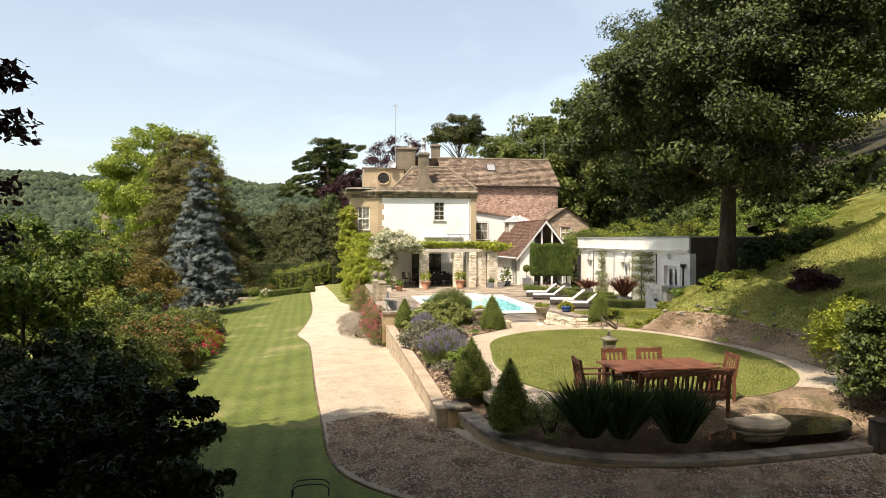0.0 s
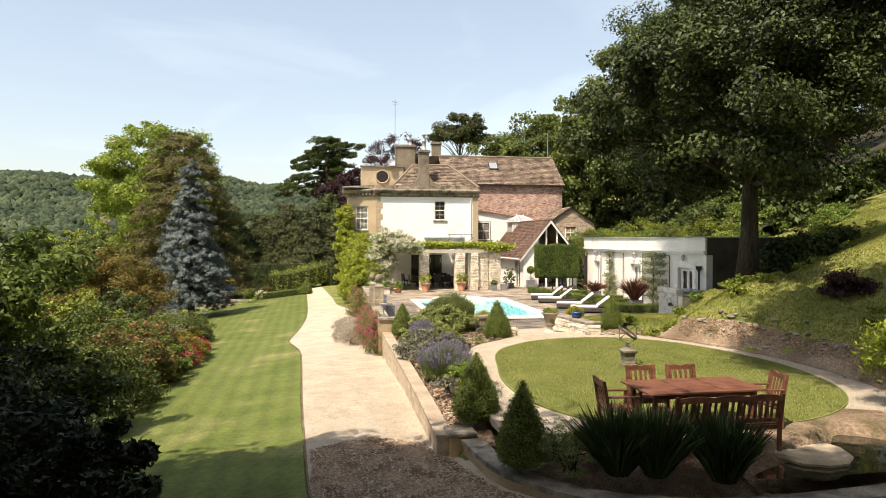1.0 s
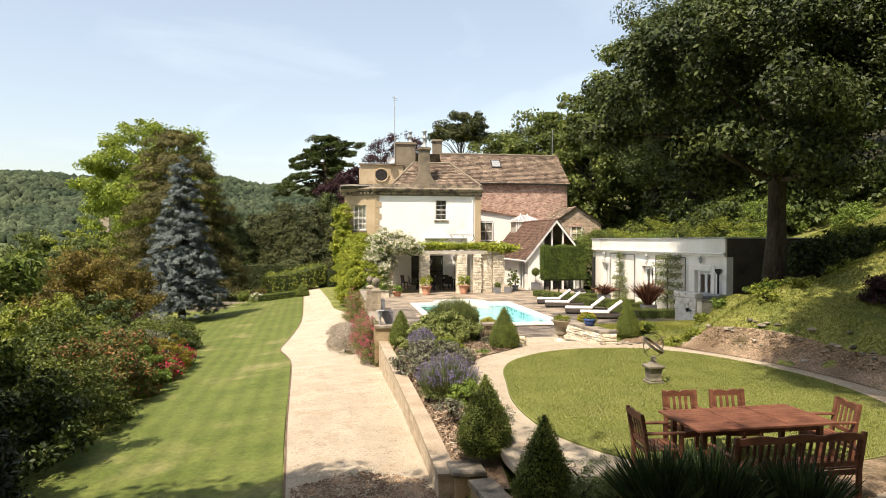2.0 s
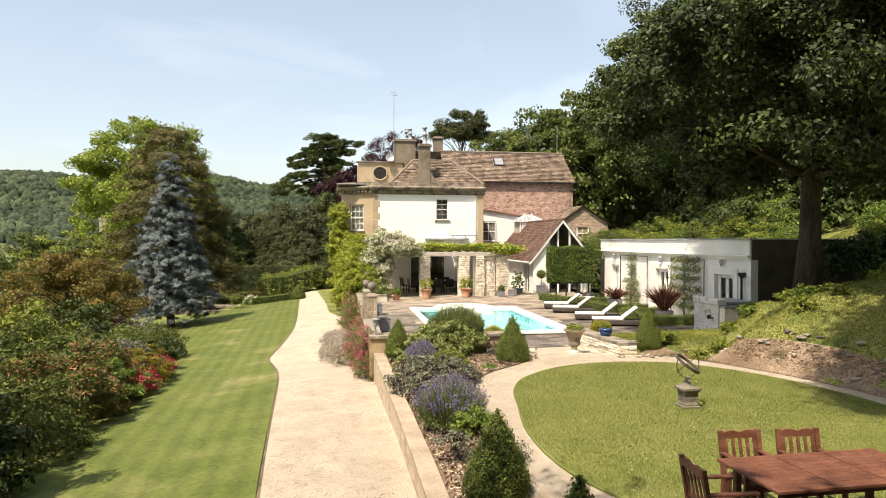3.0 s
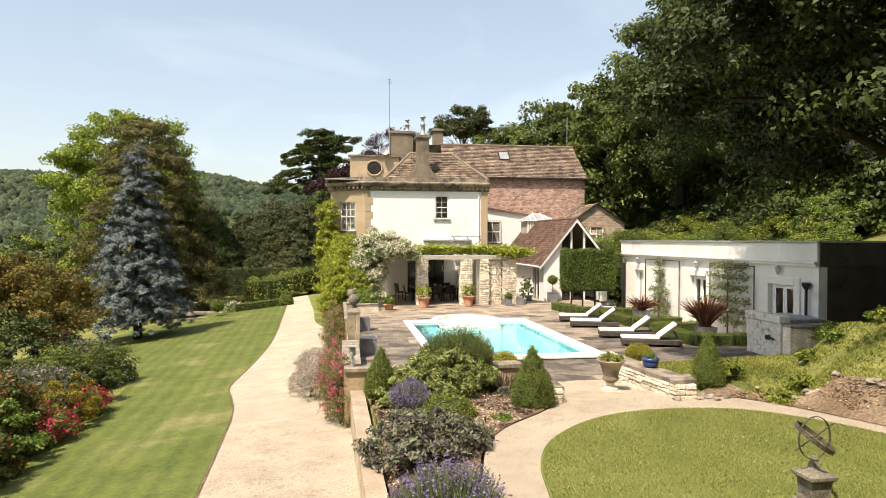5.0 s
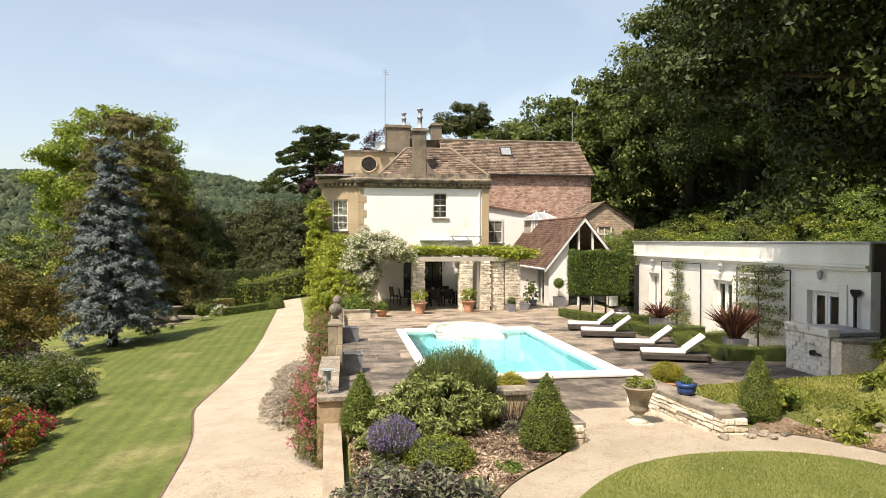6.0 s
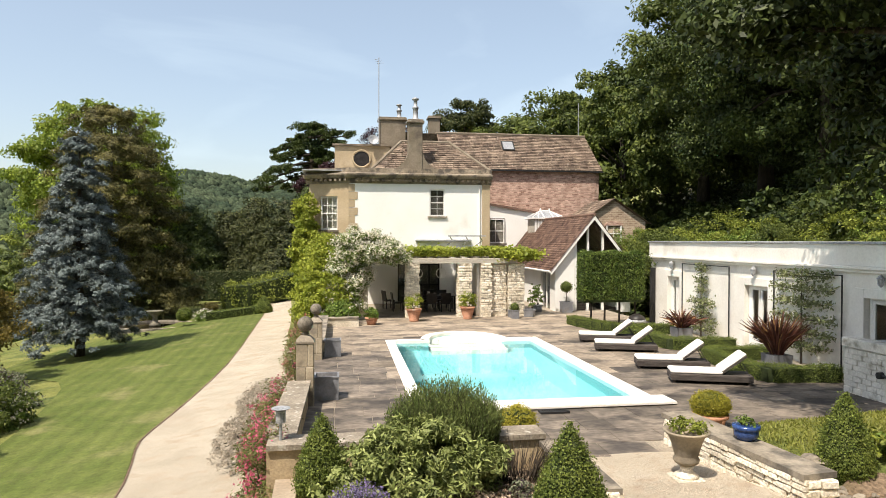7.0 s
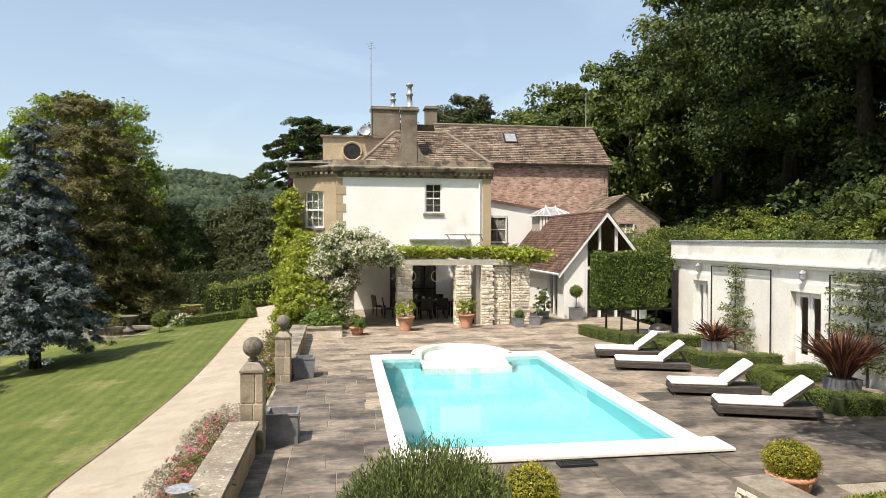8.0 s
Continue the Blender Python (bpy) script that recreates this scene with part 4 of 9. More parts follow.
def wall_run(name, pts, z0, z1, thick, material, cap, label, cap_h=0.06, over=0.04, kind="structure", slope=None):
    """A masonry wall along points with a slightly wider cap; z1 may be one height a point."""
    zs = z1 if isinstance(z1, (list, tuple)) else [z1] * len(pts)
    root = thing(name, label, "wall", (*pts[0], 0), kind=kind)
    for nm, w, lo, hi, mat in (("masonry", thick, None, 0.0, material), ("coping", thick + 2 * over, 0.0, cap_h, cap)):
        if not mat:
            continue
        bm = bmesh.new()
        rows = []
        for i, p in enumerate(pts):
            a, b = Vector(pts[max(i - 1, 0)]), Vector(pts[min(i + 1, len(pts) - 1)])
            d = (b - a).normalized()
            s = Vector((-d.y, d.x)) * w / 2
            base = z0 if lo is None else zs[i] + lo
            rows.append([bm.verts.new((p[0] + s.x * q, p[1] + s.y * q, h)) for q, h in ((1, base), (1, zs[i] + hi), (-1, zs[i] + hi), (-1, base))])
        for a, b in zip(rows, rows[1:]):
            for k in range(4):
                bm.faces.new((a[k], a[(k + 1) % 4], b[(k + 1) % 4], b[k]))
        bm.faces.new(rows[0])
        bm.faces.new(rows[-1][::-1])
        part(nm, bm, mat, root, world=True)
    return root


# ---- walls of the drive, pond and terrace ----
wall_run("drive_wall", [(2.28, 12.3), (2.26, 15), (2.2, 18), (2.12, 21), (2.05, 24.3)], -1.4, [-0.24, -0.18, -0.12, -0.06, 0.0], 0.3, DRIVE_STONE, TAN_COPING, "low stone retaining wall between drive and planting bed", 0.06, 0.01)
pond_pts = curve_through([(2.74, 12.1), (2.92, 10.85), (3.2, 10.15), (3.85, 9.36), (4.95, 8.83), (6.5, 8.67), (9.3, 8.92)], 5)
wall_run("pond_wall", pond_pts, -1.2, -0.29, 0.3, STONE, COPING, "curved low stone wall round the pond and planting", 0.08)
pillar = thing("wall_pier", "square stone end pier of the low drive wall", "pier", (2.59, 12.42, 0), kind="structure")
part("shaft", boxed(-0.22, 0.22, -0.25, 0.25, -1.2, -0.2, 0.02), STONE, pillar)
part("cap", boxed(-0.27, 0.27, -0.3, 0.3, -0.2, -0.12, 0.02), COPING, pillar)
wall_run("terrace_wall_front", [(1.76, 24.42), (6.0, 24.42)], -0.8, 0.5, 0.4, STONE, LICHEN, "stone parapet at the edge of the pool terrace", 0.08, 0.06)
wall_run("terrace_wall_return", [(6.12, 22.1), (6.12, 24.16)], -0.4, 0.4, 0.36, None, COPING, "low stone wall beside the terrace entrance", 0.08, 0.05)
wall_run("terrace_wall_west", [(1.92, 24.68), (1.95, 28.64)], -1.6, 0.5, 0.36, STONE, LICHEN, "stone parapet between terrace and drive", 0.08, 0.06)
wall_run("terrace_wall_north_west", [(2.05, 34.7), (2.0, 41.6)], -1.6, 0.42, 0.4, STONE, COPING, "stone parapet with roses growing outside", 0.08, 0.06)
wall_run("terrace_edge", [(2.06, 28.9), (2.06, 34.3)], -1.5, -0.06, 0.36, COPING, None, "stone edge of the terrace above the steps", 0.05)
wall_run("rubble_wall", [(9.1, 22.1), (8.75, 25.3)], -0.2, 0.45, 0.42, None, COPING, "low rubble wall with a broad stone cap", 0.08, 0.06)
wall_run("bed_wall", [(2.2, 41.9), (3.5, 41.9)], -0.1, 0.32, 0.3, RUBBLE, COPING, "low stone wall of a raised bed by the house", 0.06)
for y, top in ((28.9, 1.36), (34.45, 1.1)):
    p = thing("gate_pier", "square limestone pier with a dark stone ball", "pier", (2.06, y, 0), group="ball-topped gate piers")
    for k in range(5):
        h = (top + 1.2) / 5
        cut = (-0.03, 0.05, -0.06, 0.02, 0.06)[k]
        for a, b in ((-0.185, cut - 0.004), (cut + 0.004, 0.185)):
            part("block", boxed(a, b, -0.185, 0.185, -1.2 + k * h + 0.005, -1.2 + (k + 1) * h - 0.005, 0.012), PIER_STONE, p)
    part("core", boxed(-0.172, 0.172, -0.172, 0.172, -1.2, top), MORTAR, p)
    bm = bmesh.new()
    lathe(bm, [(0.28, top), (0.28, top + 0.04), (0.16, top + 0.14), (0.09, top + 0.16)], 4, square=True)
    part("cap", bm, COPING, p)
    part("ball", lathe(bmesh.new(), [(0.05, top + 0.15), (0.09, top + 0.19), (0.05, top + 0.23)] + [(0.17 * math.sin(a), top + 0.4 - 0.17 * math.cos(a)) for a in np.linspace(0.35, 3.05, 12)], 20), FINIAL, p, "round weathered stone ball finial", smooth=True)

# ---- pavilion beside the pool ----
PAV_A, PAV_B = Vector((16.35, 27.22)), Vector((16.35, 41.7))
pav_dir = (PAV_B - PAV_A).normalized()
pav_turn = math.degrees(math.atan2(pav_dir.y, pav_dir.x)) - 90
pav = thing("pavilion", "single-storey white rendered pool pavilion with flat roof", "pavilion", (PAV_A.x, PAV_A.y, 0), turn=pav_turn)
PL = (PAV_B - PAV_A).length
doors = [(1.1, 2.4), (6.33, 7.56), (11.92, 12.9)]
cuts = [0.0] + [v for d in doors for v in d] + [PL]
for a, b in zip(cuts[::2], cuts[1::2]):
    part("wall", boxed(0.0, 0.3, a, b, -0.3, 2.75), PAV_WHITE, pav)
for a, b in doors:
    part("wall", boxed(0.0, 0.3, a, b, 2.1, 2.75), PAV_WHITE, pav)
    d = part("door", boxed(0.12, 0.2, a + 0.02, a + 0.1, 0.0, 2.08), PAINT_WHITE, pav, "white glazed double door")
    mid = (a + b) / 2
    for lo, hi in ((a + 0.1, mid - 0.01), (mid + 0.01, b - 0.1)):
        bm = bmesh.new()
        for q in (lo, hi - 0.09):
            box(bm, 0.13, 0.18, q, q + 0.09, 0.02, 2.04)
        for q0, q1 in ((0.02, 0.32), (1.95, 2.04)):
            box(bm, 0.132, 0.178, lo + 0.09, hi - 0.09, q0, q1)
        part("door_leaf", bm, PAINT_WHITE, d)
        part("pane", boxed(0.15, 0.157, lo + 0.09, hi - 0.09, 0.32, 1.95), GLASS, d).visible_shadow = False
    part("door_frame", box(boxed(0.12, 0.2, b - 0.1, b - 0.02, 0, 2.08), 0.12, 0.2, a + 0.1, b - 0.1, 2.045, 2.09), PAINT_WHITE, d)
    bm = bmesh.new()
    for q0, q1 in ((a - 0.3, a), (b, b + 0.3)):
        box(bm, -0.05, 0.0, q0, q1, -0.05, 2.35, 0.008)
    box(bm, -0.05, 0.0, a - 0.0, b + 0.0, 2.1, 2.35, 0.008)
    part("architrave", bm, PAV_WHITE, d)
    w = part("wall_lantern", lathe(bmesh.new(), [(0.02, 2.42), (0.07, 2.48), (0.09, 2.62), (0.11, 2.64), (0.02, 2.74)], 6, -0.14, mid), LEAD, pav, "pale metal wall lantern")
# End wall and parapet take the shade-toned copy of the render.
part("wall", boxed(0.3, 5.6, 0.0, 0.3, -0.3, 2.75), SHADED_RENDER, pav, "end wall darkened for the tree's shade")
part("wall", boxed(0.3, 5.6, PL - 0.3, PL, -0.3, 2.75), PAV_WHITE, pav)
part("wall", boxed(5.3, 5.6, 0.3, PL - 0.3, -0.3, 2.75), PAV_WHITE, pav)
part("floor_slab", boxed(0.3, 5.3, 0.3, PL - 0.3, -0.3, -0.01), SLAB, pav)
part("end_parapet", boxed(0.02, 5.66, -0.06, -0.004, 2.75, 3.5), SHADED_RENDER, pav)
bm = bmesh.new()
box(bm, -0.1, 5.7, 0.0, PL + 0.1, 2.75, 2.83, 0.01)
box(bm, -0.16, 5.76, 0.0, PL + 0.16, 2.83, 2.92, 0.02)
part("moulding", bm, PAV_WHITE, pav)
bm = bmesh.new()
box(bm, -0.06, 5.66, 0.0, PL + 0.06, 2.92, 3.5, 0.01)
part("parapet", bm, PAV_WHITE, pav)
part("roof", boxed(-0.12, 5.72, -0.12, PL + 0.12, 3.5, 3.56, 0.01), LEAD, pav, "grey lead roof edge")
bm = bmesh.new()
tube(bm, [(-0.12, 0.4, 0.0), (-0.12, 0.4, 2.0)], 0.045, 8)
lathe(bm, [(0.05, 2.0), (0.16, 2.16), (0.16, 2.24)], 4, -0.12, 0.4)
part("downpipe", bm, DARK_METAL, pav, "black rainwater pipe with hopper")
part("downpipe", boxed(-0.16, -0.02, PL - 0.45, PL - 0.2, 0.0, 2.4), DARK_METAL, pav, "dark timber post")

# ---- the house ----
house = thing("house", "old country house with white rendered side, stone bay and stone-tiled roofs", "house", (7, 51.4, 0))


def H(name, bm, mat, label="", parent=None, smooth=False):
    return part(name, bm, mat, parent or house, label, smooth, world=True)


WY = 51.4


def sash(x0, x1, z0, z1, y, cols, rows, label, parent=None, turn=None):
    """A white sash window with bars, glass and sill set into a wall that faces the terrace."""
    root = H("window", box(box(box(boxed(x0, x0 + 0.07, y + 0.06, y + 0.16, z0, z1), x1 - 0.07, x1, y + 0.06, y + 0.16, z0, z1), x0 + 0.07, x1 - 0.07, y + 0.06, y + 0.16, z1 - 0.07, z1), x0 + 0.07, x1 - 0.07, y + 0.06, y + 0.16, z0, z0 + 0.08), PAINT_WHITE, label, parent)
    bm = bmesh.new()
    for k in range(1, cols):
        q = x0 + 0.07 + (x1 - x0 - 0.14) * k / cols
        box(bm, q - 0.013, q + 0.013, y + 0.09, y + 0.125, z0 + 0.08, z1 - 0.07)
    for k in range(1, rows):
        q = z0 + 0.08 + (z1 - z0 - 0.15) * k / rows
        w = 0.03 if k * 2 == rows else 0.013
        box(bm, x0 + 0.07, x1 - 0.07, y + 0.088, y + 0.127, q - w, q + w)
    part("glazing_bar", bm, PAINT_WHITE, root)
    part("pane", boxed(x0 + 0.06, x1 - 0.06, y + 0.105, y + 0.11, z0 + 0.07, z1 - 0.06), GLASS, root).visible_shadow = False
    part("sill", boxed(x0 - 0.12, x1 + 0.12, y - 0.09, y + 0.06, z0 - 0.1, z0, 0.01), COPING, root, "grey stone sill")
    part("room", boxed(x0 - 0.05, x1 + 0.05, y + 0.6, y + 0.62, z0 - 0.1, z1 + 0.1), INTERIOR, root, "dark board standing in for the unlit room")
    return root


def pierced(x0, x1, y0, y1, z0, z1, holes):
    """A slab with openings (x0, x1, z0, z1) through it."""
    xs = sorted({x0, x1, *[h[0] for h in holes], *[h[1] for h in holes]})
    zs = sorted({z0, z1, *[h[2] for h in holes], *[h[3] for h in holes]})
    bm, seen = bmesh.new(), {}

    def at(*p):
        if p not in seen:
            seen[p] = bm.verts.new(p)
        return seen[p]

    def solid(i, k):
        if not (0 <= i < len(xs) - 1 and 0 <= k < len(zs) - 1):
            return False
        return not any(h[0] <= xs[i] and xs[i + 1] <= h[1] and h[2] <= zs[k] and zs[k + 1] <= h[3] for h in holes)

    for i in range(len(xs) - 1):
        for k in range(len(zs) - 1):
            if solid(i, k):
                a, b, c, d = xs[i], xs[i + 1], zs[k], zs[k + 1]
                for y in (y0, y1):
                    bm.faces.new([at(a, y, c), at(b, y, c), at(b, y, d), at(a, y, d)])
                for x, n in ((a, i - 1), (b, i + 1)):
                    if not solid(n, k):
                        bm.faces.new([at(x, y0, c), at(x, y1, c), at(x, y1, d), at(x, y0, d)])
                for z, n in ((c, k - 1), (d, k + 1)):
                    if not solid(i, n):
                        bm.faces.new([at(a, y0, z), at(b, y0, z), at(b, y1, z), at(a, y1, z)])
    return bm


def holed_wall(x0, x1, y0, y1, z0, z1, holes, mat, label=""):
    return H("wall", pierced(x0, x1, y0, y1, z0, z1, holes), mat, label)


# side wall, white
W1 = (7.72, 8.6, 4.94, 6.48)
D1 = (5.9, 8.3, 0.0, 2.25)
holed_wall(3.2, 10.75, WY, WY + 0.4, -0.3, 6.75, [W1, D1], RENDER_WHITE, "white rendered side wall")
sash(*W1, WY, 2, 4, "white sash window with small panes")
bm = bmesh.new()
for k in range(5):
    q = 5.9 + 0.6 * k
    box(bm, q - 0.04 if k else q, q + 0.04 if k < 4 else q, WY + 0.1, WY + 0.16, 0, 2.25) if 0 < k < 4 else box(bm, q if k == 0 else q - 0.08, q + 0.08 if k == 0 else q, WY + 0.1, WY + 0.16, 0, 2.25)
box(bm, 5.98, 8.22, WY + 0.1, WY + 0.16, 2.17, 2.25)
box(bm, 5.98, 8.22, WY + 0.105, WY + 0.155, 1.0, 1.06)
dd = H("door", bm, DARK_WOOD, "dark framed glazed doors inside the loggia")
part("pane", boxed(5.98, 8.22, WY + 0.125, WY + 0.13, 0.0, 2.17), GLASS, dd)
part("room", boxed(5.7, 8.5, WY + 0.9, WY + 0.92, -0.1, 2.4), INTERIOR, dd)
# quoins at the bay corner and the pilaster at the far end
for k in range(13):
    H("quoin", boxed(3.14, 3.5 + 0.16 * (k % 2), WY - 0.025, WY, 1.0 + 0.44 * k + 0.01, 1.0 + 0.44 * (k + 1) - 0.01, 0.006), BAYSTONE)
H("pilaster", boxed(10.75, 11.2, WY - 0.08, WY + 0.9, 2.6, 6.75, 0.01), BAYSTONE, "tan stone pilaster")
H("pilaster_base", boxed(10.7, 11.26, WY - 0.13, WY + 0.95, 2.45, 2.6, 0.01), COPING)
H("wall", boxed(10.8, 11.2, WY + 0.9, 57.6, -0.3, 7.4), RENDER_WHITE)
# canted stone bay
B0, B1, B2 = Vector((3.2, WY)), Vector((0.95, 52.55)), Vector((1.15, 57.5))


def canted(a, b, z0, z1, thick, mat, name="wall", hole=None, out=0.0):
    d = (b - a).normalized()
    ang = math.atan2(d.y, d.x)
    m = Matrix.Translation((a.x, a.y, 0)) @ Matrix.Rotation(ang, 4, "Z")
    ln = (b - a).length
    bm = pierced(0, ln, -thick, out, z0, z1, [hole] if hole else [])
    bmesh.ops.transform(bm, matrix=m, verts=bm.verts)
    H(name, bm, mat)
    return m, ln


m1, ln1 = canted(B0, B1, -1.6, 6.75, 0.35, BAYSTONE, hole=(0.75, 1.85, 4.15, 6.05))
canted(B1, B2, -1.6, 6.75, 0.35, BAYSTONE)
bm = bmesh.new()
for q0, q1, v0, v1 in ((0.75, 0.83, 4.15, 6.05), (1.77, 1.85, 4.15, 6.05), (0.83, 1.77, 5.97, 6.05), (0.83, 1.77, 4.15, 4.24), (0.83, 1.77, 5.05, 5.12)):
    box(bm, q0, q1, -0.2, -0.1, v0, v1)
for k in (1, 2):
    q = 0.83 + 0.94 * k / 3
    box(bm, q - 0.014, q + 0.014, -0.18, -0.13, 4.24, 5.97)
for v in (4.66, 5.54):
    box(bm, 0.83, 1.77, -0.178, -0.132, v - 0.014, v + 0.014)
bmesh.ops.transform(bm, matrix=m1, verts=bm.verts)
bw = H("window", bm, PAINT_WHITE, "tall white sash window in the stone bay")
for nm, q, mat in (("pane", (0.83, 1.77, -0.158, -0.152, 4.2, 6.0), GLASS), ("curtain", (0.8, 1.8, -0.33, -0.31, 4.2, 6.04), CURTAIN), ("sill", (0.68, 1.92, 0.0, 0.1, 4.05, 4.15), COPING)):
    bm = boxed(*q)
    bmesh.ops.transform(bm, matrix=m1, verts=bm.verts)
    part(nm, bm, mat, bw)
# cornice with dentils, in three runs
corners = [Vector((11.25, WY)), B0, B1, B2]
for a, b in zip(corners, corners[1:]):
    d = (b - a).normalized()
    m = Matrix.Translation((a.x, a.y, 0)) @ Matrix.Rotation(math.atan2(d.y, d.x), 4, "Z")
    ln = (b - a).length
    bm = bmesh.new()
    # outward is +y in the run's own axes on the way west
    prism(bm, [(-0.3, 6.75), (0.05, 6.75), (0.08, 6.85), (0.08, 7.0), (0.3, 7.05), (0.38, 7.2), (0.38, 7.27), (0.1, 7.36), (0.08, 7.62), (-0.3, 7.62)], -0.05, ln + 0.16, "x")
    bmesh.ops.transform(bm, matrix=m @ Matrix.Scale(1, 4), verts=bm.verts)
    c = H("cornice", bm, CORNICE, "weathered stone cornice with blocking course")
    for k in range(int(ln / 0.3)):
        bm = boxed(0.3 * k + 0.08, 0.3 * k + 0.22, 0.08, 0.26, 6.88, 7.02)
        bmesh.ops.transform(bm, matrix=m, verts=bm.verts)
        part("dentil", bm, CORNICE, c)


def course_roof(a0, a1, b0, b1, courses, mat, name="roof", thick=0.05, tile=0.0, seed=0, label="", parent=None):
    """A roof slope between eave a0-a1 and ridge b0-b1, in overlapping courses of separate tiles."""
    r = rng(seed)
    a0, a1, b0, b1 = (np.array(q, float) for q in (a0, a1, b0, b1))
    nrm = np.cross(a1 - a0, (b0 + b1) / 2 - (a0 + a1) / 2)
    nrm = nrm / np.linalg.norm(nrm)
    if nrm[2] < 0:
        nrm = -nrm
    V, F = [], []
    for k in range(courses):
        f0, f1 = k / courses, min((k + 1.25) / courses, 1.0)
        l0, l1 = a0 + (b0 - a0) * f0, a1 + (b1 - a1) * f0
        u0, u1 = a0 + (b0 - a0) * f1, a1 + (b1 - a1) * f1
        width = np.linalg.norm(l1 - l0)
        n = max(1, int(width / (tile or 0.3) * r.uniform(0.9, 1.1)))
        s = np.sort(np.concatenate([[0], np.clip((np.arange(1, n) + r.uniform(-0.22, 0.22, n - 1) + 0.5 * (k % 2)) / n, 0, 1), [1]]))
        for p, q in zip(s, s[1:]):
            if q - p < 1e-4:
                continue
            lift = thick * r.uniform(0.8, 1.35)
            g = 0.04 * (q - p)
            c = [l0 + (l1 - l0) * (p + g) + nrm * lift, l0 + (l1 - l0) * (q - g) + nrm * lift, u0 + (u1 - u0) * (q - g) + nrm * 0.004, u0 + (u1 - u0) * (p + g) + nrm * 0.004]
            c += [l0 + (l1 - l0) * (p + g), l0 + (l1 - l0) * (q - g)]
            i = len(V)
            V += c
            F += [(i, i + 1, i + 2, i + 3), (i + 4, i + 5, i + 1, i)]
    sub = [a0 - nrm * 0.004, a1 - nrm * 0.004, b1 - nrm * 0.004, b0 - nrm * 0.004]
    i = len(V)
    V += sub
    F += [(i, i + 1, i + 2, i + 3)]
    return H(name, arrays(name, np.array(V), np.array(F), mat), mat, label, parent)


# front hipped roof of stone tiles
hA, hB, hC, hD = (4.4, 51.75, 7.5), (11.4, 51.75, 7.5), (9.3, 54.4, 9.55), (6.35, 54.4, 9.55)
course_roof(hA, hB, hD, hC, 15, ROOF_STONE, seed=1, tile=0.4, label="stone-tiled hipped roof", thick=0.06)
course_roof((4.4, 58, 7.5), hA, (6.35, 58, 9.55), hD, 15, ROOF_STONE, seed=2, tile=0.4)
course_roof(hB, (11.4, 58, 7.5), hC, (9.3, 58, 9.55), 15, ROOF_STONE, seed=3, tile=0.4)
H("roof", prism(bmesh.new(), [(6.35, 9.5), (9.3, 9.5), (9.3, 9.6), (6.35, 9.6)], 54.4, 58, "y"), ROOF_STONE)
for a, b in ((hA, hD), (hB, hC), (hD, hC)):
    H("ridge_tile", tube(bmesh.new(), [Vector(a) + Vector((0, 0, 0.04)), Vector(b) + Vector((0, 0, 0.04))], 0.09, 8), STUCCO)
H("gutter", boxed(0.6, 11.2, WY + 0.1, 60, 7.44, 7.5), LEAD, "lead gutter behind the parapet")
# main range
RY, EY = 60.4, 57.7
course_roof((9.4, EY, 8.35), (20.6, EY, 8.35), (9.4, RY, 11.1), (20.3, RY, 11.1), 22, ROOF_STONE, seed=4, tile=0.42, label="long stone-tiled main roof", thick=0.055)
course_roof((20.6, 63.1, 8.35), (6.4, 63.1, 8.35), (20.3, RY, 11.1), (6.4, RY, 11.1), 12, ROOF_STONE, seed=5, tile=0.6)
H("ridge_tile", tube(bmesh.new(), [(9.3, RY, 11.13), (20.3, RY, 11.13)], 0.11, 8), STUCCO)
H("wall", boxed(11.2, 20.4, 57.9, 58.3, -0.3, 8.4), BRICK, "old red brick upper wall")
H("wall", prism(bmesh.new(), [(57.9, -0.3), (63, -0.3), (63, 8.4), (RY, 11.0), (57.9, 8.4)], 20.1, 20.4, "x"), GABLE_STONE)
H("eaves_gutter", boxed(11.2, 20.6, 57.6, 57.72, 8.25, 8.34), DARK_METAL, "dark eaves gutter")
# skylight
bm = bmesh.new()
ang = math.atan2(2.75, 2.7)
box(bm, -0.45, 0.45, -0.5, 0.5, 0.02, 0.1, 0.01, Matrix.Translation((14.3, 59.45, 10.17)) @ Matrix.Rotation(ang, 4, "X"))
sk = H("skylight", bm, DARK_METAL, "roof window in the main roof")
part("pane", boxed(-0.36, 0.36, -0.4, 0.4, 0.1, 0.112, 0, Matrix.Translation((14.3, 59.45, 10.17)) @ Matrix.Rotation(ang, 4, "X")), LEAD, sk)
# lower white wing under a slanting flashing
H("wall", prism(bmesh.new(), [(11.2, -0.3), (20.2, -0.3), (20.2, 4.6), (11.2, 6.05)], 56.6, 57.0, "y"), RENDER_WHITE, "white rendered lower wall")
H("flashing", prism(bmesh.new(), [(11.2, 6.05), (20.2, 4.6), (20.2, 4.74), (11.2, 6.19)], 56.45, 57.9, "y"), ROOF_CLAY, "dark slanting tile edge")
sash(12.15, 13.35, 3.38, 4.98, 56.6 - 0.17, 2, 2, "white casement window in the lower wall")
# Dark backing in place of a shaded opening; the wall is solid.
H("window_reveal", boxed(12.11, 13.39, 56.55, 56.6, 3.34, 5.02), INTERIOR)
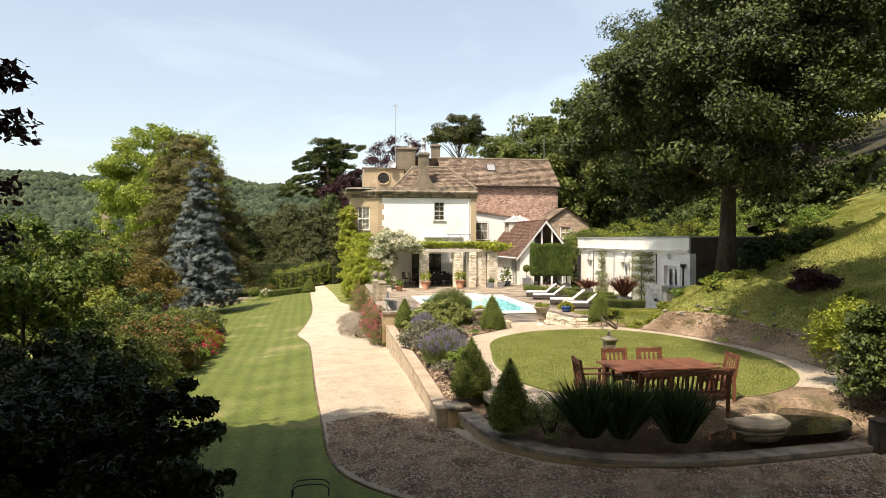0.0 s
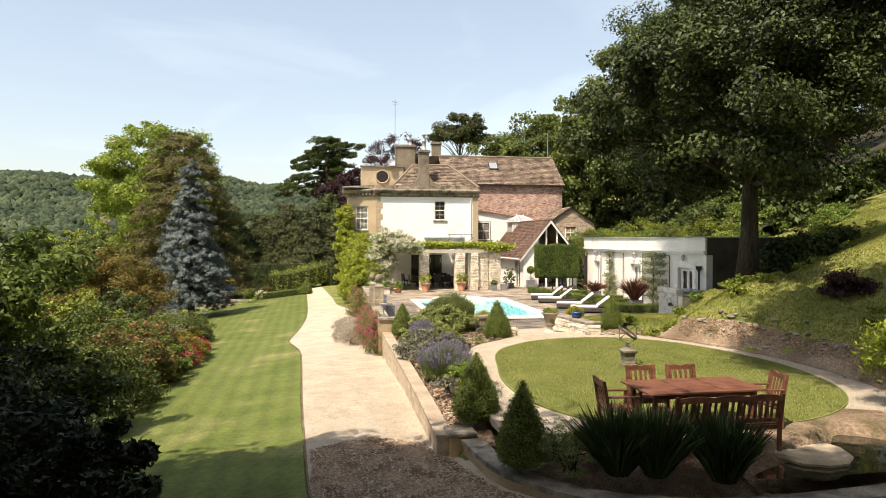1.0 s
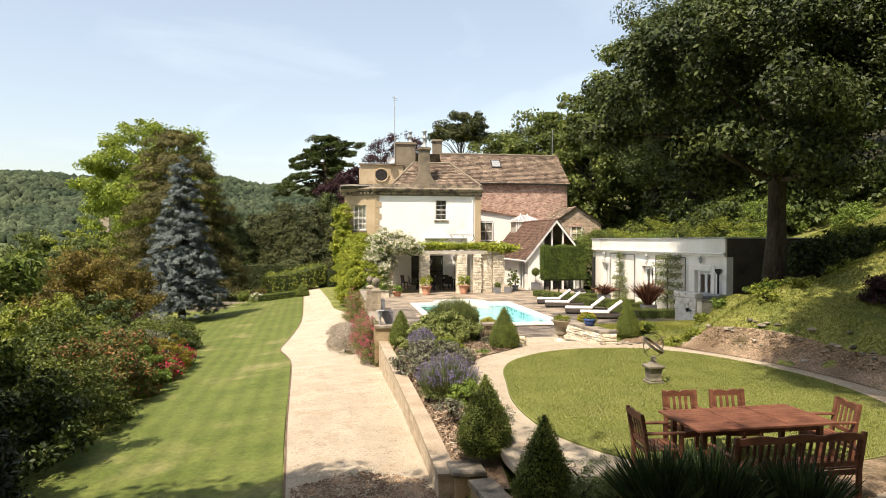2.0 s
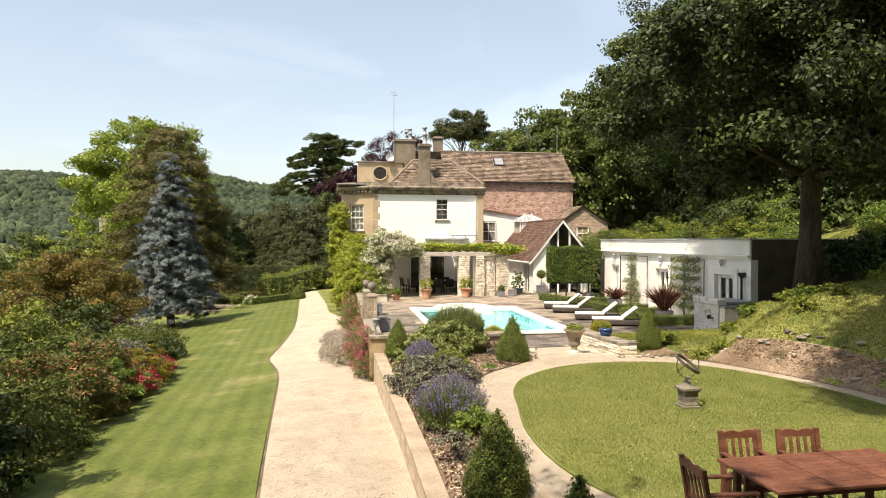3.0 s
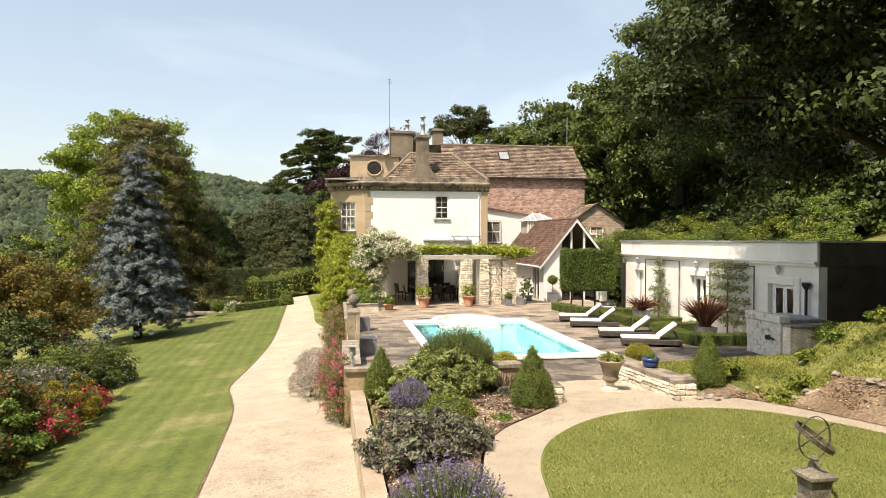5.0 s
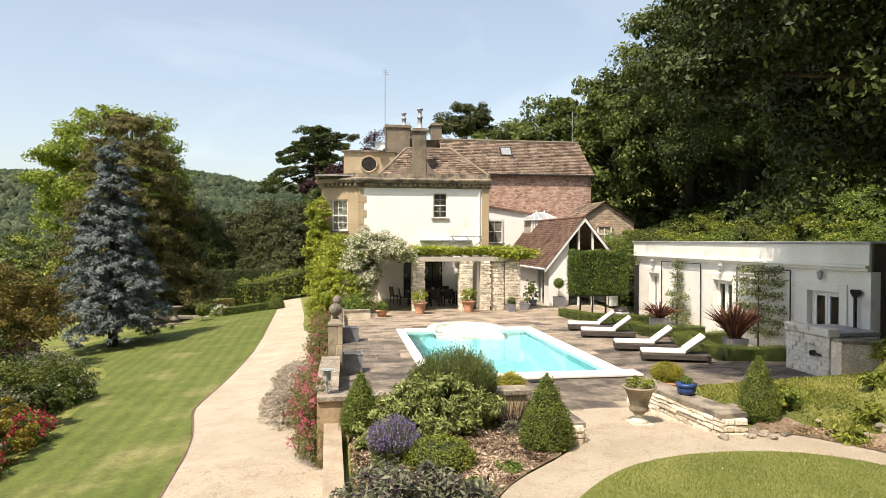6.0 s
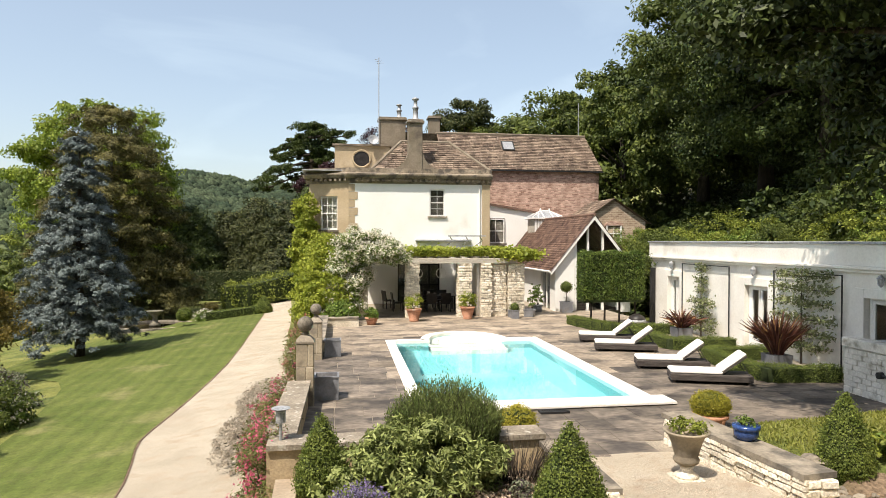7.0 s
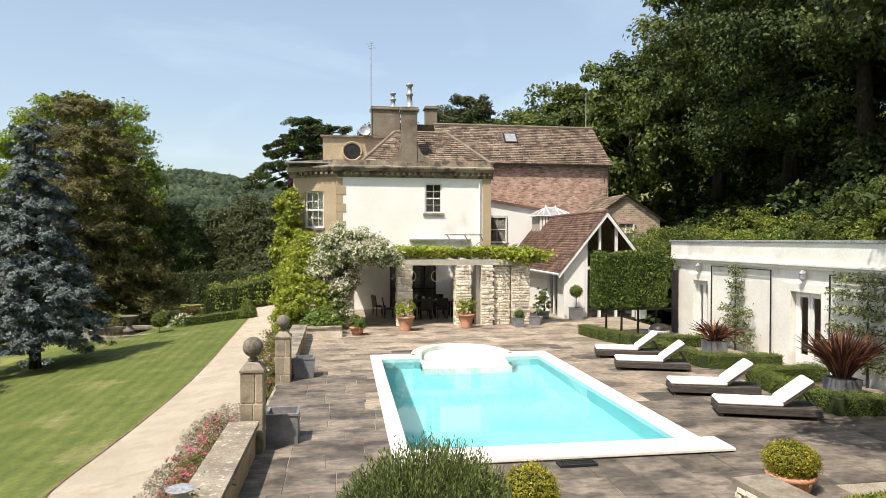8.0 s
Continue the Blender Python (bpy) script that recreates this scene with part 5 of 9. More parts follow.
# small brick gable with arched window
gx0, gx1, gap = 17.4, 21.6, 19.5
H("wall", prism(bmesh.new(), [(gx0, -0.3), (gx1, -0.3), (gx1, 4.75), (gap, 6.1), (gx0, 4.75)], 53.2, 53.6, "y"), GABLE_STONE, "stone and brick gable wall")
course_roof((gx0 - 0.25, 57.0, 4.62), (gx0 - 0.25, 53.0, 4.62), (gap, 57.0, 6.18), (gap, 53.0, 6.18), 10, ROOF_STONE, seed=6, tile=0.4)
course_roof((gx1 + 0.25, 53.0, 4.62), (gx1 + 0.25, 57.0, 4.62), (gap, 53.0, 6.18), (gap, 57.0, 6.18), 10, ROOF_STONE, seed=7, tile=0.4)
sash(19.0, 20.0, 3.45, 4.55, 53.05, 2, 2, "small white casement under a brick arch")
bm = bmesh.new()
prism(bm, [(18.95 + 0.55 + 0.6 * math.cos(a), 4.5 + 0.28 * math.sin(a)) for a in np.linspace(0, math.pi, 9)], 53.1, 53.2, "y")
H("arch", bm, BRICK)
# chimneys
def stack(x0, x1, y0, y1, z0, z1, pots, mat=STUCCO, label="rendered chimney stack"):
    c = H("chimney", boxed(x0, x1, y0, y1, z0, z1, 0.02), mat, label)
    part("chimney_cap", box(boxed(x0 - 0.1, x1 + 0.1, y0 - 0.1, y1 + 0.1, z1 - 0.16, z1 - 0.02, 0.03), x0 - 0.05, x1 + 0.05, y0 - 0.05, y1 + 0.05, z1 - 0.02, z1 + 0.06, 0.02), mat, c)
    for x, h in pots:
        part("chimney_pot", lathe(bmesh.new(), [(0.24, z1 + 0.06), (0.22, z1 + 0.14), (0.15, z1 + 0.2), (0.14, z1 + h * 0.5), (0.18, z1 + h * 0.52), (0.18, z1 + h * 0.6), (0.11, z1 + h * 0.63), (0.11, z1 + h * 0.86), (0.19, z1 + h * 0.88), (0.19, z1 + h * 0.94), (0.03, z1 + h)], 12, x, (y0 + y1) / 2), LEAD, c, "weathered chimney pot", smooth=True)
    return c


stack(5.25, 7.0, 58.4, 59.4, 8.0, 11.75, [(6.6, 1.05)], label="broad rendered chimney stack")
stack(9.05, 9.85, 62.0, 62.8, 9.0, 12.6, [], label="slim square chimney stack")
cm = stack(6.55, 7.35, 51.75, 52.55, 7.5, 10.42, [(6.98, 1.4)], label="tall front chimney with flared foot")
bm = bmesh.new()
for k in range(8):
    f0, f1 = k / 8, (k + 1) / 8
    w0, w1 = 0.95 * (1 - f0) ** 2.4, 0.95 * (1 - f1) ** 2.4
    z0_, z1_ = 7.5 + 1.35 * f0, 7.5 + 1.35 * f1
    for s, x in ((-1, 6.55), (1, 7.35)):
        q = [(x, z0_), (x + s * w0, z0_), (x + s * w1, z1_), (x, z1_)]
        if w1 > 0.001 or w0 > 0.001:
            prism(bm, q if s > 0 else q[::-1], 51.8, 52.5, "y")
part("chimney_foot", bm, STUCCO, cm)
# attic block with oval window beside the hip
holed = prism(bmesh.new(), [(2.3, 7.5), (5.9, 7.5), (5.9, 9.75), (2.3, 9.75)], 57.9, 58.3, "y")
H("wall", holed, BAYSTONE, "stone attic wall with an oval window")
H("wall", boxed(2.3, 2.7, 58.3, 62, 7.5, 9.75), BAYSTONE)
H("coping", boxed(2.15, 6.0, 57.75, 58.45, 9.75, 9.86, 0.01), CORNICE)
# Near-black disc painted for the unlit opening; the wall behind is solid.
ov = H("window", prism(bmesh.new(), [(4.05 + 0.52 * math.cos(a), 8.9 + 0.5 * math.sin(a)) for a in np.linspace(0, 2 * math.pi, 20, endpoint=False)], 57.84, 57.9, "y"), DARK_WOOD, "oval attic window, a dark disc for the shaded opening")
bm = bmesh.new()
tube(bm, [(4.05 + 0.57 * math.cos(a), 57.84, 8.9 + 0.55 * math.sin(a)) for a in np.linspace(0, 2 * math.pi, 24)], 0.07, 6)
part("window_frame", bm, BAYSTONE, ov)
# aerial and dish
bm = tube(bmesh.new(), [(5.2, 58.3, 10.0), (5.2, 58.3, 15.7)], 0.03, 6)
for k in range(3):
    tube(bm, [(5.2 - 0.12 - 0.08 * k, 58.3, 15.3 + 0.13 * k), (5.2 + 0.3 - 0.08 * k, 58.3, 15.36 + 0.13 * k)], 0.014, 4)
H("aerial", bm, LEAD, "tall thin television aerial")
bm = lathe(bmesh.new(), [(0.02, 0.0), (0.2, 0.04), (0.34, 0.12), (0.33, 0.125), (0.2, 0.06), (0.02, 0.02)], 18)
bmesh.ops.transform(bm, matrix=pose(4.8, 57.6, 10.1, 70, 0, 0), verts=bm.verts)
H("satellite_dish", bm, LEAD, "grey satellite dish")
bm = tube(bmesh.new(), [(19.9, 60.6, 11.0), (19.9, 60.6, 13.6)], 0.03, 6)
H("aerial", bm, LEAD, "thin roof aerial")
# downpipe on the white wall and folded awning
H("downpipe", tube(bmesh.new(), [(10.6, WY - 0.06, 6.7), (10.6, WY - 0.06, 2.8)], 0.045, 8), PAINT_WHITE, "white rainwater pipe")
aw = H("awning", boxed(6.9, 10.1, WY - 0.28, WY, 3.5, 3.62, 0.02), LEAD, "folded grey awning on the wall")
part("awning_bar", boxed(8.6, 10.75, WY - 1.1, WY - 1.04, 3.78, 3.85), LEAD, aw)
for x in (8.7, 9.6, 10.4):
    part("awning_arm", tube(bmesh.new(), [(x, WY - 0.1, 3.3), (x + 0.25, WY - 0.6, 3.55), (x, WY - 1.07, 3.8)], 0.03, 6), LEAD, aw)

# ---- garden room with tiled gable ----
room = thing("garden_room", "white gabled garden room with glazed end and clay-tiled roof", "garden room", (15.5, 46.2, 0))
GX, GA, GE, GY0, GY1 = 15.46, 4.85, 2.25, 46.2, 56.5
GL, GR = 13.35, 17.6


def R(name, bm, mat, label="", parent=None):
    return part(name, bm, mat, parent or room, label, world=True)


def gable_prism(x0, x1, y0, y1, z0=0.0, drop=0.0):
    pts = [(x0, z0), (x1, z0)]
    zr = GA - drop - (GA - GE) * abs(x1 - GX) / (GX - GL)
    zl = GA - drop - (GA - GE) * abs(x0 - GX) / (GX - GL)
    pts += [(x1, zr)] + ([(GX, GA - drop)] if x0 < GX < x1 else []) + [(x0, zl)]
    return prism(bmesh.new(), pts, y0, y1, "y")


R("wall", gable_prism(GL + 0.12, 14.45, GY0 + 0.1, GY0 + 0.35, -0.1, 0.05), RENDER_WHITE, "white rendered gable wall")
R("wall", gable_prism(17.0, GR - 0.12, GY0 + 0.1, GY0 + 0.35, -0.1, 0.05), RENDER_WHITE)
R("wall", boxed(GL + 0.12, GL + 0.35, GY0 + 0.35, GY0 + 1.0, -0.1, 2.25), RENDER_WHITE)
R("wall", boxed(GL + 0.12, GL + 0.35, GY0 + 2.6, GY1, -0.1, 2.25), RENDER_WHITE)
R("wall", boxed(GR - 0.35, GR - 0.12, GY0 + 0.35, GY1, -0.1, 2.25), RENDER_WHITE)
sd = R("door", box(box(box(boxed(GL + 0.18, GL + 0.28, GY0 + 1.0, GY0 + 1.1, 0, 2.2), GL + 0.18, GL + 0.28, GY0 + 1.75, GY0 + 1.85, 0, 2.2), GL + 0.18, GL + 0.28, GY0 + 2.5, GY0 + 2.6, 0, 2.2), GL + 0.18, GL + 0.28, GY0 + 1.1, GY0 + 2.5, 2.1, 2.2), PAINT_WHITE, "white glazed side doors")
part("pane", boxed(GL + 0.22, GL + 0.226, GY0 + 1.1, GY0 + 2.5, 0, 2.1), GLASS, sd)
gw = R("window", gable_prism(14.45, 14.6, GY0 + 0.12, GY0 + 0.3, 0, 0.1), PAINT_WHITE, "white glazed gable screen")
for x in (15.2, 16.0, 16.85):
    part("mullion", gable_prism(x - 0.05, x + 0.05, GY0 + 0.12, GY0 + 0.3, 0, 0.1), PAINT_WHITE, gw)
part("transom", boxed(14.6, 17.0, GY0 + 0.13, GY0 + 0.29, 2.2, 2.34), PAINT_WHITE, gw)
part("pane", gable_prism(14.6, 17.0, GY0 + 0.2, GY0 + 0.206, 0.05, 0.15), GLASS, gw)
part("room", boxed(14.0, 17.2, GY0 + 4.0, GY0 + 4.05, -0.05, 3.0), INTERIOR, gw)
R("floor_slab", boxed(GL + 0.35, GR - 0.35, GY0 + 0.35, GY1, -0.1, 0.0), SLAB)
for s, seed in ((-1, 8), (1, 9)):
    e = GX + s * (GX - GL + 0.18)
    ez = GE - 0.22
    a, b = (e, GY1, ez), (e, GY0 - 0.12, ez)
    c, d = (GX, GY1, GA + 0.02), (GX, GY0 - 0.12, GA + 0.02)
    if s > 0:
        a, b, c, d = b, a, d, c
    n0 = Vector((s * 0.77, 0, 0.64))
    course_roof(a, b, c, d, 24, ROOF_CLAY, seed=seed, tile=0.2, label="red-brown clay-tiled roof", thick=0.03, parent=room)
    pr = [(e, ez), (GX, GA + 0.02), (GX, GA - 0.22), (e, ez - 0.22)]
    R("bargeboard", prism(bmesh.new(), pr, GY0 - 0.1, GY0 - 0.05, "y"), PAINT_WHITE, "white bargeboard")
R("ridge_tile", tube(bmesh.new(), [(GX, GY0 - 0.12, GA + 0.05), (GX, GY1, GA + 0.05)], 0.08, 8), ROOF_CLAY)
R("gutter", tube(bmesh.new(), [(GL - 0.2, GY0 - 0.1, 2.0), (GL - 0.2, GY1, 2.0)], 0.06, 6), PAINT_WHITE)
lan = R("roof_lantern", boxed(14.78, 16.6, 54.46, 56.0, 3.3, 4.92), WOOD_GREY, "white roof lantern with slatted sides and glazed hipped top")
for k in range(10):
    part("slat", boxed(14.8 + 0.185 * k, 14.91 + 0.185 * k, 54.4, 54.45, 3.4, 4.9), PAINT_WHITE, lan)
part("lantern_sill", boxed(14.6, 16.78, 54.3, 56.15, 4.922, 5.0, 0.01), PAINT_WHITE, lan)
L0, L1, LY0, LY1, LZ0, LZ1 = 14.62, 16.76, 54.32, 56.13, 5.0, 5.46
ra, rb = (15.4, 55.22, LZ1), (15.98, 55.22, LZ1)
corn = [(L0, LY0, LZ0), (L1, LY0, LZ0), (L1, LY1, LZ0), (L0, LY1, LZ0)]
bm = bmesh.new()
va = [bm.verts.new(q) for q in corn]
v0, v1 = bm.verts.new(ra), bm.verts.new(rb)
for q in ((va[0], va[1], v1, v0), (va[1], va[2], v1), (va[2], va[3], v0, v1), (va[3], va[0], v0)):
    bm.faces.new(q)
part("pane", bm, LEAD, lan, "grey glass of the lantern top")
for p0, p1 in ((corn[0], ra), (corn[1], rb), (corn[2], rb), (corn[3], ra), (ra, rb), ((15.4, LY0, LZ0), ra), ((15.98, LY0, LZ0), rb), ((15.0, LY0, LZ0), (15.2, 54.95, 5.32)), ((16.38, LY0, LZ0), (16.18, 54.95, 5.32))):
    part("glazing_bar", tube(bmesh.new(), [Vector(p0) + Vector((0, 0, 0.02)), Vector(p1) + Vector((0, 0, 0.02))], 0.035, 5), PAINT_WHITE, lan)
for p0 in (ra, rb):
    part("finial", lathe(bmesh.new(), [(0.05, LZ1), (0.08, LZ1 + 0.06), (0.03, LZ1 + 0.12), (0.02, LZ1 + 0.2)], 8, p0[0], p0[1]), PAINT_WHITE, lan)

# ---- terrace furniture ----
def lounger(at, turn):
    t = thing("sun_lounger", "dark wicker sun lounger with cream cushion and raised back", "sun lounger", at, "sun loungers by the pool", turn)
    bm = boxed(0.0, 1.95, -0.34, 0.34, 0.07, 0.24, 0.015)
    for k in range(3):
        box(bm, -0.004, 1.954, -0.344, 0.344, 0.085 + 0.05 * k, 0.115 + 0.05 * k)
    part("frame", bm, WICKER, t)
    for x in (0.08, 1.87):
        for y in (-0.28, 0.28):
            part("leg", boxed(x - 0.03, x + 0.03, y - 0.03, y + 0.03, 0.0, 0.07), WICKER, t)
    part("cushion", boxed(0.0, 1.25, -0.32, 0.32, 0.243, 0.33, 0.03), CUSHION, t, "cream seat cushion")
    m = Matrix.Translation((1.24, 0, 0.27)) @ Matrix.Rotation(radians(-38), 4, "Y")
    b = part("backrest", boxed(0.0, 0.72, -0.32, 0.32, 0.0, 0.03, 0.0, m), WICKER, t)
    part("back_cushion", boxed(0.0, 0.74, -0.32, 0.32, 0.033, 0.11, 0.03, m), CUSHION, b, "cream back cushion")
    part("strut", tube(bmesh.new(), [(1.7, -0.25, 0.55), (1.9, -0.25, 0.2)], 0.012, 6), DARK_METAL, t)
    part("strut", tube(bmesh.new(), [(1.7, 0.25, 0.55), (1.9, 0.25, 0.2)], 0.012, 6), DARK_METAL, t)
    return t


for x, y, a in ((11.2, 36.75, -17), (11.05, 34.9, -18), (11.1, 31.95, -17), (11.15, 30.1, -19)):
    lounger((x, y, 0), a)


def lead_box(at, w, h, label, turn=0.0, group=""):
    t = thing("planter_box", label, "planter", at, group, turn)
    bm = bmesh.new()
    for q in ((-w, w, -w, -w + 0.03), (-w, w, w - 0.03, w), (-w, -w + 0.03, -w + 0.03, w - 0.03), (w - 0.03, w, -w + 0.03, w - 0.03)):
        box(bm, *q, 0.0, h)
    part("sides", bm, LEAD_BOX, t)
    bm = bmesh.new()
    for q in ((-w - 0.015, w + 0.015, -w - 0.015, -w + 0.03), (-w - 0.015, w + 0.015, w - 0.03, w + 0.015), (-w - 0.015, -w + 0.03, -w + 0.03, w - 0.03), (w - 0.03, w + 0.015, -w + 0.03, w - 0.03)):
        box(bm, *q, h + 0.001, h + 0.035)
    part("rim", bm, LEAD_BOX, t)
    part("soil", boxed(-w + 0.031, w - 0.031, -w + 0.031, w - 0.031, 0.01, h - 0.08), SOIL, t, "dark potting soil")
    return t


lead_box((2.5, 29.48, 0), 0.27, 0.49, "empty square dark lead planter box", group="lead planter boxes")
lead_box((2.55, 34.95, 0), 0.245, 0.48, "empty square dark lead planter box", group="lead planter boxes")


def pot(name, at, profile, mat, label, plant=None, plant_label="", seed=0, spread=0.3, height=0.4, leaf=0.09, count=900):
    t = thing(name, label, "plant pot", at)
    top = profile[-1][1]
    inner = [(r - 0.03, z) for r, z in profile[::-1] if z > top * 0.6]
    part("pot", lathe(bmesh.new(), profile + inner, 24), mat, t, smooth=True)
    part("rim", lathe(bmesh.new(), [(profile[-1][0] + 0.005, top - 0.06), (profile[-1][0] + 0.03, top - 0.05), (profile[-1][0] + 0.03, top + 0.005), (profile[-1][0] - 0.02, top + 0.01)], 24), mat, t, smooth=True)
    part("soil", lathe(bmesh.new(), [(profile[-1][0] - 0.035, top - 0.09), (profile[-1][0] - 0.035, top - 0.05)], 18), SOIL, t)
    if plant:
        r = rng(seed)
        p, out, c = crown_points(r, 26, count // 26, spread * 0.4, (spread, spread, height * 0.6), (0, 0, top + height * 0.35), -0.5, 0.3)
        q = part("plant", leaves("plant", p, out, plant, leaf, r, 0.45), plant, t, plant_label)
        bm = bmesh.new()
        for k in range(8):
            tube(bm, [(0, 0, top - 0.08), tuple(c[k])], [0.012, 0.005], 4)
        part("stem", bm, BARK, q)
    return t


TERRA_PROFILE = [(0.2, 0.0), (0.22, 0.03), (0.2, 0.06), (0.3, 0.42), (0.33, 0.55)]
pot("terracotta_pot", (5.95, 43.15, 0), TERRA_PROFILE, TERRACOTTA, "tall terracotta pot with pale green plant by a pier", L_LIME, "", 31, 0.38, 0.7)
pot("terracotta_pot", (8.45, 43.65, 0), TERRA_PROFILE, TERRACOTTA, "tall terracotta pot with pale green plant by a pier", L_LIME, "", 32, 0.42, 0.75)
pot("terracotta_pot", (4.05, 42.25, 0), [(0.18, 0), (0.26, 0.3)], TERRACOTTA, "small terracotta pot with bushy plant", L_SHRUB, "", 33, 0.3, 0.4)
pot("terracotta_pot", (9.85, 26.0, 0), [(0.24, 0), (0.31, 0.26)], TERRACOTTA, "wide terracotta pot with clipped golden box ball")
clipped("box_ball", "round golden-green clipped box in a terracotta pot", (9.85, 26.0, 0.2), [(0.12, 0.0), (0.28, 0.08), (0.355, 0.24), (0.3, 0.38), (0.16, 0.46), (0.02, 0.49)], 34, L_YBOX, 9000, 0.03)
pot("glazed_pot", (9.02, 23.6, 0.53), [(0.13, 0.0), (0.18, 0.07), (0.185, 0.15), (0.16, 0.2), (0.175, 0.22)], BLUE_GLAZE, "small glossy blue pot standing on the rubble wall", L_SHRUB, "", 35, 0.14, 0.14, 0.05, 250)
for x, y, s, h in ((10.65, 43.6, 0.17, 0.36), (11.45, 44.2, 0.19, 0.33), (10.2, 45.9, 0.2, 0.45), (10.65, 44.15, 0.16, 0.3)):
    b = lead_box((x, y, 0), s, h, "small grey planter box beside the loggia wall", group="small planters by the wall")
clipped("box_ball", "small round clipped box in a grey planter", (10.65, 43.6, 0.3), [(0.05, 0.0), (0.19, 0.08), (0.22, 0.2), (0.17, 0.34), (0.02, 0.4)], 36, None, 1500, 0.035)
pot("grey_pot", (12.55, 46.3, 0), [(0.2, 0), (0.24, 0.32)], LEAD, "grey pot with a tall green climber by the side door", L_SHRUB, "", 37, 0.25, 1.1, 0.09, 900)
pot("grey_pot", (11.75, 44.6, 0), [(0.14, 0), (0.17, 0.3)], LEAD, "grey pot with tall spindly plant", L_SHRUB, "", 38, 0.2, 1.3, 0.09, 500)
pot("grey_pot", (10.1, 45.6, 0), [(0.16, 0), (0.2, 0.4)], LEAD, "grey pot with leafy lime plant", L_LIME, "", 39, 0.25, 0.5, 0.09, 500)
lead_box((13.85, 45.75, 0), 0.25, 0.5, "square grey planter with a lollipop bay tree")
clipped("bay_lollipop", "clipped ball of bay on a bare stem", (13.85, 45.75, 1.0), [(0.03, 0.0), (0.2, 0.06), (0.29, 0.24), (0.24, 0.42), (0.02, 0.53)], 40, None, 2500, 0.04, trunk=0.6)

# carved urn at the terrace entrance
u = thing("garden_urn", "weathered stone urn with plants on a square foot", "urn", (7.95, 23.45, -0.005))
part("plinth", boxed(-0.21, 0.21, -0.21, 0.21, 0.0, 0.07, 0.01), RUBBLE, u)
part("foot", lathe(bmesh.new(), [(0.17, 0.07), (0.18, 0.1), (0.1, 0.15), (0.085, 0.2), (0.12, 0.25)], 20), RUBBLE, u, smooth=True)
bm = lathe(bmesh.new(), [(0.1, 0.25), (0.175, 0.29), (0.195, 0.34), (0.165, 0.39), (0.175, 0.41), (0.205, 0.56), (0.25, 0.68), (0.33, 0.74), (0.34, 0.77), (0.27, 0.76), (0.2, 0.62)], 24)
for v in bm.verts:
    if 0.38 < v.co.z < 0.7 and math.hypot(v.co.x, v.co.y) > 0.19:
        a = math.atan2(v.co.y, v.co.x)
        k = 1 + 0.05 * math.cos(12 * a)
        v.co.x, v.co.y = v.co.x * k, v.co.y * k
part("bowl", bm, PIER_STONE, u, "fluted urn bowl", smooth=True)
r_ = rng(41)
p_, o_, c_ = crown_points(r_, 26, 24, 0.1, (0.27, 0.27, 0.14), (0.06, 0, 0.8), -0.3)
part("plant", leaves("plant", p_, o_, L_HEDGE, 0.055, r_), L_HEDGE, u)

# armillary sundial
s = thing("sundial", "stone pedestal with a bronze ring sundial on the round lawn", "sundial", (7.75, 16.45, 0.165))
part("plinth", box(boxed(-0.18, 0.18, -0.18, 0.18, 0, 0.05, 0.01), -0.15, 0.15, -0.15, 0.15, 0.05, 0.09, 0.01), SUNDIAL_STONE, s)
part("pedestal", lathe(bmesh.new(), [(0.2, 0.09), (0.185, 0.12), (0.2, 0.3), (0.21, 0.32)], 4, square=True), SUNDIAL_STONE, s)
part("cap", lathe(bmesh.new(), [(0.2, 0.32), (0.27, 0.36), (0.27, 0.4), (0.16, 0.44), (0.075, 0.48), (0.05, 0.57), (0.065, 0.59), (0.035, 0.62)], 4, square=True), SUNDIAL_STONE, s)
for nm, rot, deep in (("ring", (90, 0, 12), 0.012), ("ring", (18, 32, 0), 0.03)):
    bm = bmesh.new()
    m = pose(0, 0, 0.86, *rot)
    pts = [(0.27 * math.cos(a), 0.27 * math.sin(a)) for a in np.linspace(0, 2 * math.pi, 33)]
    rings = [[bm.verts.new(m @ Vector((x * k, y * k, z))) for k, z in ((1, -deep), (1.03, -deep), (1.03, deep), (1, deep))] for x, y in pts[:-1]]
    for a, b in zip(rings, rings[1:] + rings[:1]):
        for k in range(4):
            bm.faces.new((a[k], a[(k + 1) % 4], b[(k + 1) % 4], b[k]))
    part(nm, bm, BRONZE, s)
part("gnomon", tube(bmesh.new(), [(-0.2, 0.1, 0.67), (0.2, -0.1, 1.07)], 0.01, 6), BRONZE, s)

# ---- dining set on the lawn ----
def wavy_rail(w, y, z, humps):
    bm = bmesh.new()
    n = 10 * humps
    top = [(-w / 2 + w * i / n, z + 0.07 + 0.03 * abs(math.sin(math.pi * humps * i / n))) for i in range(n + 1)]
    return prism(bm, [(-w / 2, z), (w / 2, z)] + top[::-1], y, y + 0.035, "y")


